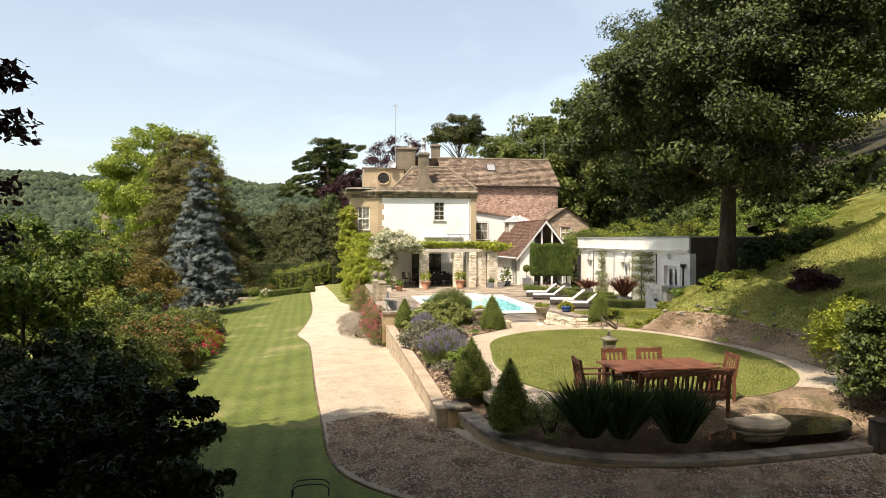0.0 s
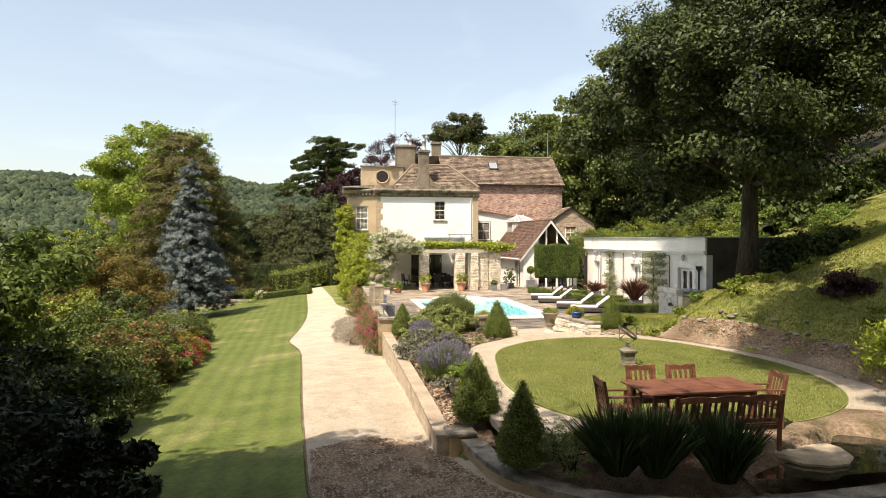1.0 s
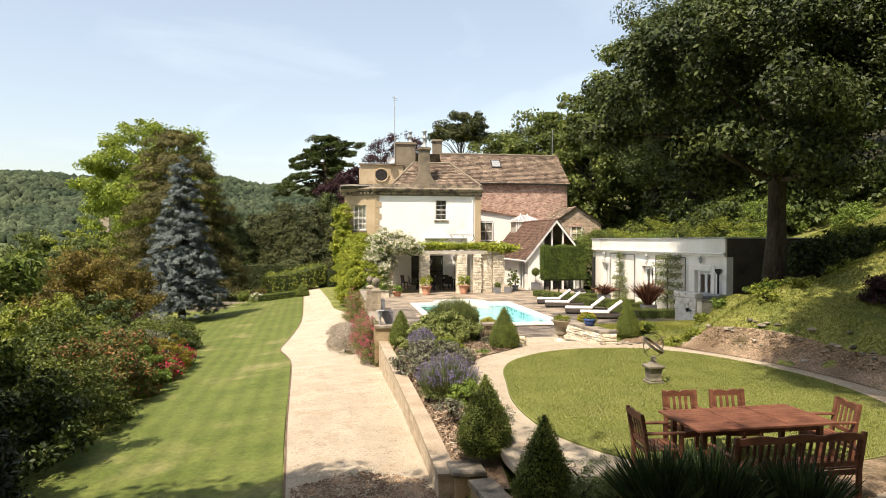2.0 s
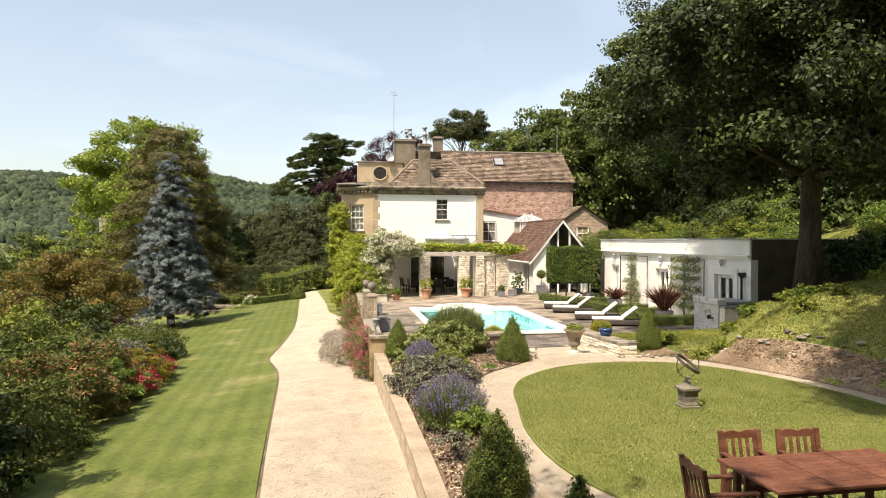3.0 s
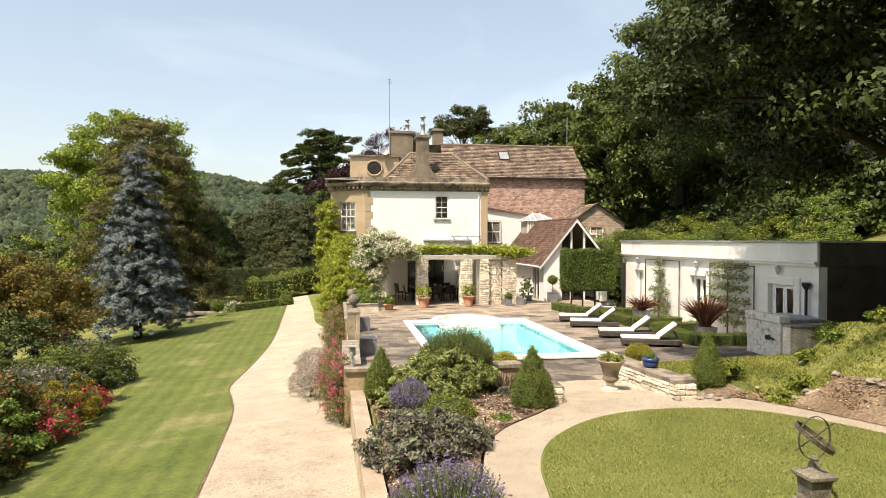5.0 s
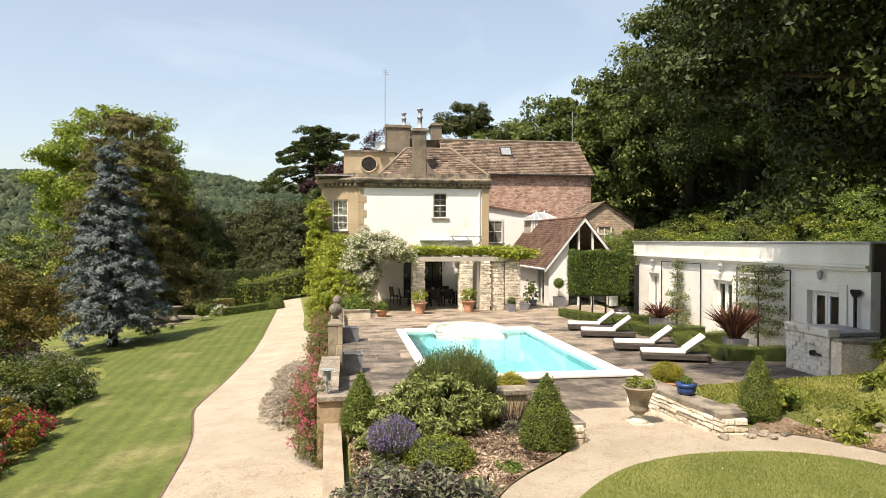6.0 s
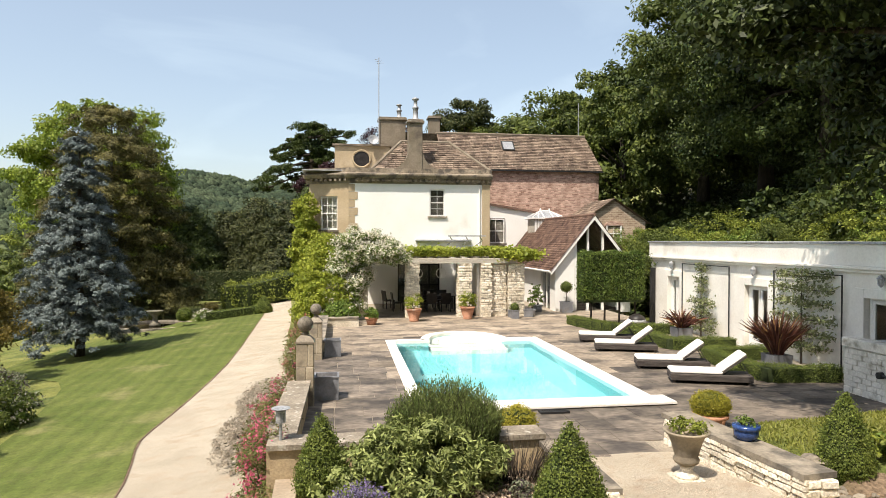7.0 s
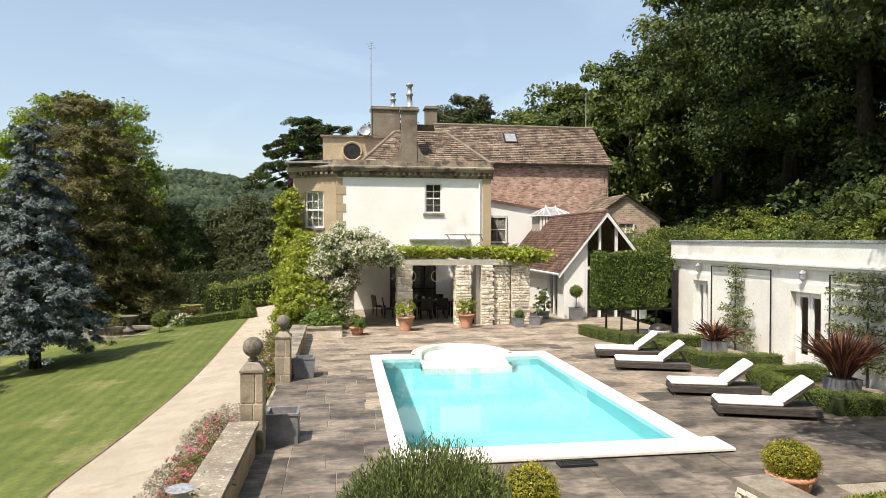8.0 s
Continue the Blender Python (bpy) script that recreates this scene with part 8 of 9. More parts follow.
for k, (x, y, s) in enumerate(((17.4, 42.6, 1.5), (19.0, 42.8, 1.7), (21.0, 43.0, 1.7), (22.8, 41, 2.0), (23.4, 38, 2.2), (23.2, 35.5, 1.6), (22.9, 33, 0.9), (24.5, 30, 0.8), (27.5, 33, 0.9), (18.3, 45.5, 1.6), (20.3, 49.5, 1.7), (20.8, 52.5, 1.8), (21.4, 55.5, 1.8), (22.2, 58.5, 2.0), (23, 61.5, 2.2), (20.5, 47, 2.0), (22.5, 45, 2.4), (25.9, 38.2, 2.2), (25.5, 41, 2.6))):
    shrub("hillside_shrub", "bright green shrub covering the slope behind the pavilion", (x, y, max(gz(x, y), 2.2) - 0.4), (s * 1.2, s * 1.2, s * 1.1), (L_MID, L_HEDGE, L_SHRUB)[k % 3], 340 + k, 9500, 0.115, 0.36, 110, group="shrubs on the slope")

# ---- grass blades and daisies ----
def grass_stuff(name, label, pts, zf, length, width, material, seed):
    r = rng(seed)
    n = len(pts)
    base = np.column_stack([pts, zf(pts[:, 0], pts[:, 1])])
    a = r.random(n) * 6.283
    side = np.stack([np.cos(a), np.sin(a), 0 * a], 1) * width * 0.5
    tip = base + np.column_stack([r.normal(size=(n, 2)) * length * 0.45, length * r.uniform(0.55, 1.15, n)])
    v = np.stack([base - side, base + side, tip], 1).reshape(-1, 3)
    return alone(name, arrays(name, v, np.arange(3 * n).reshape(-1, 3), material), material, label, "grass", kind="stuff")


def scatter(poly, n, seed, keep=None):
    r = rng(seed)
    xs, ys = [p[0] for p in poly], [p[1] for p in poly]
    q = np.column_stack([r.uniform(min(xs), max(xs), n), r.uniform(min(ys), max(ys), n)])
    q = q[inside(poly, q[:, 0], q[:, 1]) > 0.02]
    return q


GRASSY = striped(leafy("grass_blades", (0.115, 0.148, 0.026), (0.185, 0.206, 0.048), scale=1.2, trans=0.3, vary=0.15), -3.0, 0.55, 0.1)
BANKY = leafy("bank_grass_blades", (0.15, 0.175, 0.03), (0.3, 0.3, 0.075), scale=0.8, trans=0.3, vary=0.35)
grass_stuff("round_lawn_grass", "short grass of the round lawn", scatter(round_lawn, 200000, 701), lambda x, y: 0 * x + 0.165, 0.03, 0.013, leafy("round_lawn_blades", (0.17, 0.2, 0.048), (0.31, 0.32, 0.105), scale=1.2, trans=0.3, vary=0.3), 702)
near_lawn = [(x - 0.06, y) for x, y in KERB] + lawn_edge[::-1]
grass_stuff("lawn_grass", "short mown grass beside the drive", scatter(near_lawn, 420000, 703), lambda x, y: ground_z(x, y) + 0.008, 0.013, 0.012, GRASSY, 704)
bank_area = [(9.5, 22.7), (10.7, 22.85), (11.65, 21.4), (12.5, 19.4), (12.95, 17.0), (13.0, 15.0), (12.6, 11.0), (22, 8), (27, 16), (30, 27), (31, 36), (23.2, 34), (22.9, 26.2), (15.6, 26.2), (9.3, 25.0)]
grass_stuff("bank_grass", "long rough grass and weeds on the bank", scatter(bank_area, 420000, 705), lambda x, y: ground_z(x, y) - 0.01, 0.06, 0.03, BANKY, 706)
dz = scatter(round_lawn, 900, 707)
dp = np.column_stack([dz, 0 * dz[:, 0] + 0.2])
r_ = rng(708)
alone("daisies", leaves("daisies", dp, np.tile([0, 0, 1.0], (len(dp), 1)), L_WHITE, 0.018, r_, 0.9, 0.3), L_WHITE, "tiny white daisies in the round lawn", "flowers", kind="stuff")
LITTER = leafy("dry_leaf_litter", (0.15, 0.1, 0.055), (0.38, 0.28, 0.17), scale=2.0, trans=0.05, vary=0.5)
lt = scatter(EARTH_STRIP, 26000, 709)
lp = np.column_stack([lt, ground_z(lt[:, 0], lt[:, 1]) + 0.04])
alone("leaf_litter", leaves("leaf_litter", lp, np.tile([0, 0, 1.0], (len(lp), 1)), LITTER, 0.06, r_, 0.6, 0.5), LITTER, "dry brown leaf litter on the earth", "litter", kind="stuff")
bed_area = [(2.4, 13), (2.35, 24.4), (5.8, 24.4), (5.7, 21.6), (4.5, 20.3), (3.85, 19), (3.35, 16.6), (3.2, 13)]
CHIPS = surf("bark_chip", (0.1, 0.066, 0.045), (0.44, 0.34, 0.25), 3.0, 45, 0.95, 0.0, island=0.85)
bt = scatter(bed_area, 34000, 711)
bp_ = np.column_stack([bt, ground_z(bt[:, 0], bt[:, 1]) + 0.045])
alone("bark_chips", leaves("bark_chips", bp_, np.tile([0, 0, 1.0], (len(bp_), 1)), CHIPS, 0.085, r_, 0.3, 0.7), CHIPS, "brown bark chips on the bed", "mulch", kind="stuff")

# ---- loose gravel stones ----
def pebbles(name, label, pts, zf, size, material, seed):
    """Small eight-sided stones strewn over a surface."""
    r = rng(seed)
    n = len(pts)
    c = np.column_stack([pts, zf(pts[:, 0], pts[:, 1]) + size * 0.15])
    s = size * r.uniform(0.5, 1.2, (n, 1, 1)) * r.uniform(0.7, 1.3, (n, 6, 1))
    d = np.array([[1, 0, 0], [0, 1, 0], [-1, 0, 0], [0, -1, 0], [0, 0, 0.7], [0, 0, -0.7]])
    a = r.random(n) * 6.283
    rot = np.stack([np.stack([np.cos(a), -np.sin(a), 0 * a], 1), np.stack([np.sin(a), np.cos(a), 0 * a], 1), np.tile([0, 0, 1.0], (n, 1))], 1)
    v = (c[:, None] + np.einsum("nij,kj->nki", rot, d) * s * 0.5).reshape(-1, 3)
    f = np.array([[0, 1, 4], [1, 2, 4], [2, 3, 4], [3, 0, 4]])
    return alone(name, arrays(name, v, (np.arange(n)[:, None, None] * 6 + f).reshape(-1, 3), material), material, label, "gravel", kind="stuff")


PEBBLE = surf("gravel_stone", (0.32, 0.25, 0.18), (0.52, 0.43, 0.33), 3.0, 60, 0.9, 0.0, island=0.35, grain=0.2)
near_drive = [(x + 0.05, y) for x, y in KERB if y < 26] + [(1.9, 25.5), (2.1, 20), (2.25, 13), (2.5, 11.6), (2.85, 10.3), (3.6, 9.2), (5.0, 8.6), (6.9, 8.45), (9.2, 8.7), (11.3, 7.8), (11.0, 2.0), (3.7, 2.0)]
pebbles("drive_stones", "loose pale gravel stones on the drive", scatter(near_drive, 110000, 731), lambda x, y: ground_z(x, y) + 0.004, 0.032, PEBBLE, 732)
# Coarser brown stones, tone also set to deepen the forecourt's shade.
COARSE_SHADED = surf("coarse_brown_shaded_gravel", (0.13, 0.08, 0.05), (0.37, 0.26, 0.17), 2.0, 40, 0.9, 0.0, island=0.45, grain=0.2)
court = [(-0.1, 10.6), (-0.2, 13.4), (1.0, 13.9), (2.2, 13.2)] + near_drive[-10:] + [(3.1, 6.6), (1.75, 7.95), (1.0, 8.8), (0.55, 9.4), (0.25, 9.95)]
pebbles("court_stones", "coarse brown gravel stones, toned down for the forecourt's shade", scatter(court, 90000, 735), lambda x, y: ground_z(x, y) + 0.006, 0.055, COARSE_SHADED, 736)
pp = scatter(path_out, 60000, 733)
pp = pp[inside(round_lawn, pp[:, 0], pp[:, 1]) < -0.05]
pebbles("path_stones", "loose pale gravel stones on the garden path", pp, lambda x, y: path_z(x, y) + 0.014, 0.024, PEBBLE, 734)

# ---- trees ----
conifer("blue_spruce", "blue-grey spruce standing alone on the lawn", (-10.0, 49.0, gz(-10, 49)), 10.9, 3.35, L_SPRUCE, 11, tiers=20, arms=13, per=760, needle=0.14, skirt=0.12, shape=0.7, clump=0.4, sag=0.55, width=0.36, tight=0.25, scatter_z=0.22, loose=0.2)
conifer("brown_conifer", "tall brownish-green conifer beyond the lawn", (-14.4, 67.0, gz(-14.4, 67)), 16.6, 6.6, L_BROWN, 12, tiers=17, arms=12, per=900, needle=0.26, shape=0.4, clump=0.65, skirt=0.03, sag=0.32, width=0.26, tight=0.36, scatter_z=0.25)
broad_tree("lime_tree", "tall yellow-green tree behind the conifer", (-21.7, 86.0, gz(-21.7, 86)), 22.5, (7.4, 7.0, 8.7), 13.4, L_BRIGHT, 13, 0.4, 520, 130, 1.3, 0.34, low=-0.95, boughs=0.32, loose=0.5, fill=0.2)
r_ = rng(14)
shade = thing("shade_tree", "great dark broad-leaved tree on the bank", "tree", (15.6, 23.2, gz(15.6, 23.2) - 0.2))
p1, o1, c1 = crown_points(r_, 330, 230, 0.9, (4.9, 5.2, 3.6), (-0.8, 0.4, 6.6), -0.95, 0.35, 0.2)
p2, o2, c2 = crown_points(r_, 400, 230, 0.95, (4.2, 5.2, 5.0), (2.3, 0.6, 11.6), -0.95, 0.4, 0.2)
part("crown", leaves("crown", np.concatenate([p1, p2]), np.concatenate([o1, o2]), L_SHADE, 0.18, r_, loose=0.6), L_SHADE, shade)
part("trunk", limbs(bmesh.new(), r_, (0, 0, -0.3), (0.8, 0.4, 13.5), 0.36, np.concatenate([c1, c2]), 22), BARK, shade, smooth=True)
# tall trees on the wooded slope: place, height, crown radius
for k, (x, y, z, h, rad) in enumerate(((31.2, 63, 8, 21, 6.9), (29.0, 52, 8, 18, 6.0), (28.0, 45.5, 8.5, 19, 6.6), (32, 39, 10.5, 19, 7), (36.5, 31, 14, 18, 7), (36, 54, 11, 20, 8), (41, 37, 15, 20, 8), (44, 24, 16, 18, 8), (41, 9, 15, 18, 8), (36, 64, 11, 20, 7))):
    broad_tree("hanger_tree", "tall dense leafy tree on the wooded slope", (x, y, z - 1), h, (rad, rad, h * 0.44), h * 0.44, (L_DARK, L_MID)[k in (0, 9)], 400 + k, 0.4, 420, 250 if 0 < k < 4 else 110, 1.25, 0.21 if 0 < k < 4 else 0.36, low=-1.0, loose=0.45, group="trees on the wooded slope")
r_ = rng(415)
for k in range(70):
    x, y = (r_.uniform(26, 32), r_.uniform(43, 62)) if k < 12 else (r_.uniform(27, 33), r_.uniform(36, 45)) if k < 24 else (r_.uniform(20, 34), r_.uniform(44, 70))
    s = r_.uniform(2.2, 3.4)
    shrub("understorey_bush", "dark bush under the trees of the slope", (x, y, gz(x, y) - 0.5), (s * 1.3, s * 1.3, s), L_DARK, 480 + k, 2600, 0.36, 0.5, 70, group="bushes under the slope trees")
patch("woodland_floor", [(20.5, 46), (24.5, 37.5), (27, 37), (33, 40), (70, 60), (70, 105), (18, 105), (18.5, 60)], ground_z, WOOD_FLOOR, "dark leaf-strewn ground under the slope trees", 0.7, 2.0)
for k in range(20):
    x, y = 24 + 2.0 * k + r_.uniform(-1, 1), 70 + 1.0 * k + r_.uniform(-4, 4)
    s = r_.uniform(3.4, 4.6)
    shrub("understorey_bush", "dark bush under the trees of the slope", (x, y, gz(x, y) - 0.5), (s * 1.3, s * 1.3, s), L_DARK, 560 + k, 2000, 0.5, 0.7, 70, group="bushes under the slope trees")
# beech that overhangs the forecourt; crowns out of view, placed for their shade
r_ = rng(420)
beech = thing("beech_tree", "tall beech whose crown shades the forecourt", "tree", (-9.0, -2.5, gz(-9, -2.5)))
p_, o_, c_ = crown_points(r_, 640, 150, 1.1, (9.0, 5.8, 3.2), (3.4, 4.2, 14.4), -0.9, 0.6)
part("crown", leaves("crown", p_, o_, L_DARK, 0.26, r_), L_DARK, beech)
bm = bmesh.new()
limbs(bm, r_, (0, 0, -0.3), (1.2, 0.6, 12.5), 0.5, c_, 18)
part("trunk", bm, BARK, beech, smooth=True)
# Low unseen crown added to deepen the forecourt shade.
p_, o_, c_ = crown_points(r_, 340, 110, 1.0, (8.0, 5.4, 2.0), (6.6, 3.2, 10.4), -0.9, 0.6)
part("crown", leaves("crown", p_, o_, L_DARK, 0.28, r_), L_DARK, beech)
part("branch", tube(bmesh.new(), [(0.6, 0.3, 7.5), (4.0, 2.4, 9.6), (9.0, 4.6, 10.4)], [0.22, 0.15, 0.05], 6), BARK, beech)
# Unseen crown added to shade the near lawn.
p_, o_, c_ = crown_points(r_, 260, 120, 1.0, (5.6, 3.5, 2.0), (2.2, 7.6, 13.2), -0.9, 0.6)
part("crown", leaves("crown", p_, o_, L_DARK, 0.28, r_), L_DARK, beech)
part("branch", tube(bmesh.new(), [(0.7, 0.4, 8.5), (1.4, 4.0, 11.6), (2.2, 7.6, 13.2)], [0.2, 0.13, 0.05], 6), BARK, beech)
tipz = []
for k, (x, y, z) in enumerate(((5.75, 8.2, 6.5), (5.85, 8.25, 6.0), (5.7, 8.15, 5.4), (5.6, 8.3, 4.9), (5.45, 8.1, 5.9))):
    part("branch", tube(bmesh.new(), [(1.0, 0.6, 9.0), (3.6, 5.4, 8.4 - 0.3 * k), (x - 0.4, y - 0.2, z + 0.15), (x, y, z)], [0.06, 0.03, 0.012, 0.004], 5), BARK, beech)
    tipz.append(np.array((x, y, z)))
P = np.concatenate([t + np.clip(r_.normal(size=(190, 3)), -1.7, 1.7) * [0.15, 0.16, 0.09] for t in tipz])
part("low_leaves", leaves("low_leaves", P, np.tile([0, 0, 1.0], (len(P), 1)), L_PURPLE, 0.1, r_, 0.6), L_PURPLE, beech)
# Unseen trees added round the forecourt to block sky light.
for k, (x, y, h, rad) in enumerate(((9.5, -9, 17, 6.5), (1.0, -14, 18, 7), (-8.0, -12, 17, 6.5), (17.0, 1.5, 16, 5.5), (20, -9, 18, 7), (-15, 0, 15, 5.5), (-9.5, 4.0, 13, 5.0), (-4.5, -6, 15, 5.5))):
    broad_tree("grove_tree", "tall unseen tree added to block sky round the forecourt", (x, y, gz(x, y) - 0.2), h, (rad, rad, h * 0.4), h * 0.56, L_DARK, 425 + k, 0.35, 260, 130, 1.3, 0.32, low=-0.95, boughs=0, group="grove round the forecourt")
# Unseen high crown hung to throw shade on the bank.
broad_tree("grove_tree", "tall leaning tree, unseen, added to shade the bank", (13.2, 6.0, gz(13.2, 6.0) - 0.2), 18, (4.5, 3.8, 3.0), 15.6, L_DARK, 436, 0.35, 330, 140, 1.1, 0.26, low=-0.95, lean=(-3.8, 3.2), boughs=0, group="grove round the forecourt")
# Further unseen beech crown added to shade the gravel by the pond.
p_, o_, c_ = crown_points(r_, 240, 140, 1.1, (5.2, 3.4, 3.0), (11.4, 2.8, 14.6), -0.9, 0.5)
part("crown", leaves("crown", p_, o_, L_DARK, 0.26, r_), L_DARK, beech)
part("branch", tube(bmesh.new(), [(1.0, 0.5, 10.5), (5.5, 1.8, 13.2), (11.0, 2.7, 14.4)], [0.2, 0.14, 0.05], 6), BARK, beech)
# second tree behind, out of view, added to shade the drive
broad_tree("copper_beech", "tall unseen tree added to shade the forecourt side", (-13.5, 6.0, gz(-13.5, 6.0)), 17, (5.5, 4.5, 4.5), 12.5, L_DARK, 421, 0.4, 260, 120, 1.1, 0.26, low=-0.8, boughs=0)
# distance behind the house
def cedar(name, label, at, height, seed, spread, mat=None):
    """A cedar blown to one side: bare forking limbs with tufts of needles on top."""
    r = rng(seed)
    mat = mat or L_CONIFER
    t = thing(name, label, "tree", at)
    bm = bmesh.new()
    lean = lambda f: np.array([1.6 * f * f, 0, height * f])
    tube(bm, [tuple(lean(f)) for f in (-0.02, 0.3, 0.6, 0.85, 0.97)], [0.8, 0.65, 0.45, 0.25, 0.1], 9)
    P = []
    for k in range(34):
        f = 0.63 + 0.34 * (k + r.random()) / 34
        a = k * 2.4 + r.uniform(-0.5, 0.5)
        d = np.array([math.cos(a), math.sin(a), 0])
        reach = spread * (1.22 - 0.74 * f - 0.3 * d[0] * (1.1 - f)) * r.uniform(0.65, 1.1)
        rise = 0.2 * d[0] - 0.26 + 0.5 * (f - 0.5)
        s0 = lean(f)
        limb = lambda h: s0 + d * reach * h + np.array([0, 0, reach * (rise * h + 0.22 * h * (1 - h))])
        tube(bm, [tuple(limb(h)) for h in (0, 0.35, 0.7, 1.0)], [0.2, 0.15, 0.09, 0.03], 5)
        side = np.array([-d[1], d[0], 0])
        for g in range(13):
            h = 1.02 - 0.72 * r.random() ** 1.5
            c = limb(h) + side * r.normal() * reach * 0.22 * h + [0, 0, r.uniform(0.0, 0.5)]
            if g % 2 == 0:
                tube(bm, [tuple(limb(h * 0.8)), tuple(c)], [0.06, 0.02], 4)
            n = int(r.uniform(70, 150))
            q = unit(r.normal(size=(n, 3))) * r.random((n, 1)) ** 0.4
            q[:, 2] = q[:, 2] * 0.5 + 0.25 * r.random() + q[:, 0] * r.uniform(-0.1, 0.4)
            P.append(c + q * r.uniform(0.4, 0.85))
    P = np.concatenate(P)
    part("crown", leaves("crown", P, np.tile([0, 0, 0.8], (len(P), 1)), mat, 0.36, r, 0.4, 0.9), mat, t)
    part("trunk", bm, BARK, t, smooth=True)
    return t


cedar("cedar", "dark windswept cedar with bare limbs far behind the house", (-2.6, 112, -1), 21.0, 430, 10.0, L_DARK)
broad_tree("round_pine", "round-headed dark pine rising behind the roof", (25.5, 137, 6), 24, (5.8, 5.8, 4.0), 19.5, L_CONIFER, 431, 0.5, 170, 110, 1.2, 0.5, low=-0.4, boughs=0.3)
broad_tree("copper_beech", "dark copper beech behind the house", (2.0, 96, -1.5), 15, (5.5, 5, 5.5), 9.0, L_PURPLE, 432, 0.4, 220, 110, 1.1, 0.36, low=-0.9)
broad_tree("copper_beech", "thin dark copper-leaved tree behind the chimneys", (10.8, 120, 0), 23, (5.2, 5, 6.0), 17.2, L_PURPLE, 433, 0.4, 210, 60, 1.1, 0.3, low=-0.9, fill=0.25)
for k, (x, y, h, rad, mat) in enumerate(((-6.5, 90, 10.5, 4.0, L_CONIFER), (-3.0, 86, 10, 4.2, L_CONIFER), (-10, 93, 9, 4.5, L_CONIFER), (-1.0, 92, 12, 4.5, L_DARK), (-14, 90, 9.5, 5, L_DARK), (1.0, 84, 8.5, 3.5, L_CONIFER))):
    conifer("yew_tree", "dark yew beyond the hedges", (x, y, -2.2), h, rad, mat, 440 + k, tiers=18, arms=12, per=260, needle=0.28, shape=0.55, clump=0.7, skirt=0.02, group="dark yews")
for k, (x, y, z, h, rad) in enumerate(((16, 92, 3, 14, 6), (24, 96, 5, 15, 7), (33, 95, 9, 15, 7), (42, 90, 13, 15, 8), (28, 84, 7, 14, 6.5), (36, 78, 10, 15, 7), (22, 78, 5, 11, 5), (38, 68, 11, 16, 7), (48, 72, 16, 15, 8), (54, 84, 18, 15, 8), (62, 96, 21, 15, 9), (52, 62, 17, 16, 8), (64, 78, 22, 15, 9), (21.0, 88, 3, 15.5, 5.5), (25.5, 89, 4, 17.5, 6), (30.0, 88, 6, 18, 6.5), (34.5, 86, 8, 18, 6.5), (27.5, 70, 6, 13, 5))):
    broad_tree("ridge_tree", "rounded green tree on the ridge behind the house", (x, y, z - 1.5), h, (rad, rad, h * 0.48), h * 0.5, (L_MID, L_DARK)[k % 2 if k < 13 else 0], 450 + k, 0.4, 180, 80, 1.3, 0.48, low=-0.95, loose=0.45, group="trees on the ridge")
r_ = rng(470)
for k in range(30):
    x, y = -19 - 5.2 * k * r_.uniform(0.85, 1.1), 98 + 14 * r_.random() + 4.0 * k
    s = r_.uniform(4.2, 5.6)
    z = gz(x, y)
    top = 5.0 + 0.03 * (y - 98) + r_.uniform(-1.5, 1.5)
    h = top - z
    broad_tree("valley_tree", "tree in the belt along the valley", (x, y, z - 0.5), h, (s * 1.15, s, h * 0.46), h * 0.53, (L_MID, L_DARK, L_MID, L_HEDGE)[k % 4], 471 + k, 0.3, 120, 50, 1.3, 0.55, low=-0.95, loose=0.5, group="belt of valley trees")


# ---- far hills with woods ----
HILL_GRASS = surf("hill_meadow", (0.05, 0.072, 0.033), (0.11, 0.13, 0.055), 0.02, 0.3, 0.95, 0.0, stain=(0.08, 0.11, 0.06), stain_scale=0.05, stain_at=0.5)
RIDGE_AZ = [-75, -45, -28, -23.5, -20, -17, -14.5, -12, -9.3, -6.8, -4.7, 0, 10, 30]
RIDGE_RISE = [0.06, 0.07, 0.076, 0.078, 0.075, 0.084, 0.084, 0.088, 0.082, 0.072, 0.073, 0.07, 0.066, 0.06]


def hill_z(x, y):
    """Height of the long wooded hill across the valley."""
    r, az = np.hypot(x, y), np.degrees(np.arctan2(x, y))
    top = 3.5 + 780 * np.interp(az, RIDGE_AZ, RIDGE_RISE)
    roll = 5.0 * np.sin(x * 0.023 + 1.0) * np.cos(y * 0.019) * smooth(330, 450, r) * smooth(780, 640, r)
    return -34 + (top + 34) * (0.35 * smooth(300, 560, r) + 0.65 * smooth(420, 780, r)) + roll - 0.2 * np.maximum(r - 790, 0)


hr, ha = np.linspace(290, 1000, 52), np.radians(np.linspace(-75, 30, 106))
HR, HA = np.meshgrid(hr, ha)
hx, hy = (HR * np.sin(HA)).ravel(), (HR * np.cos(HA)).ravel()
hi = (np.arange(len(ha) - 1)[:, None] * len(hr) + np.arange(len(hr) - 1)[None]).ravel()
alone("far_hill", arrays("far_hill", np.stack([hx, hy, hill_z(hx, hy)], 1), np.stack([hi, hi + len(hr), hi + len(hr) + 1, hi + 1], 1), HILL_GRASS, smooth=True), HILL_GRASS, "long wooded hill across the valley", "hill", kind="structure")
r_ = rng(3)
n = 12500
wr, wa = np.sqrt(r_.uniform(330 ** 2, 800 ** 2, n)), r_.uniform(-31, 2, n)
wx, wy = wr * np.sin(np.radians(wa)), wr * np.cos(np.radians(wa))
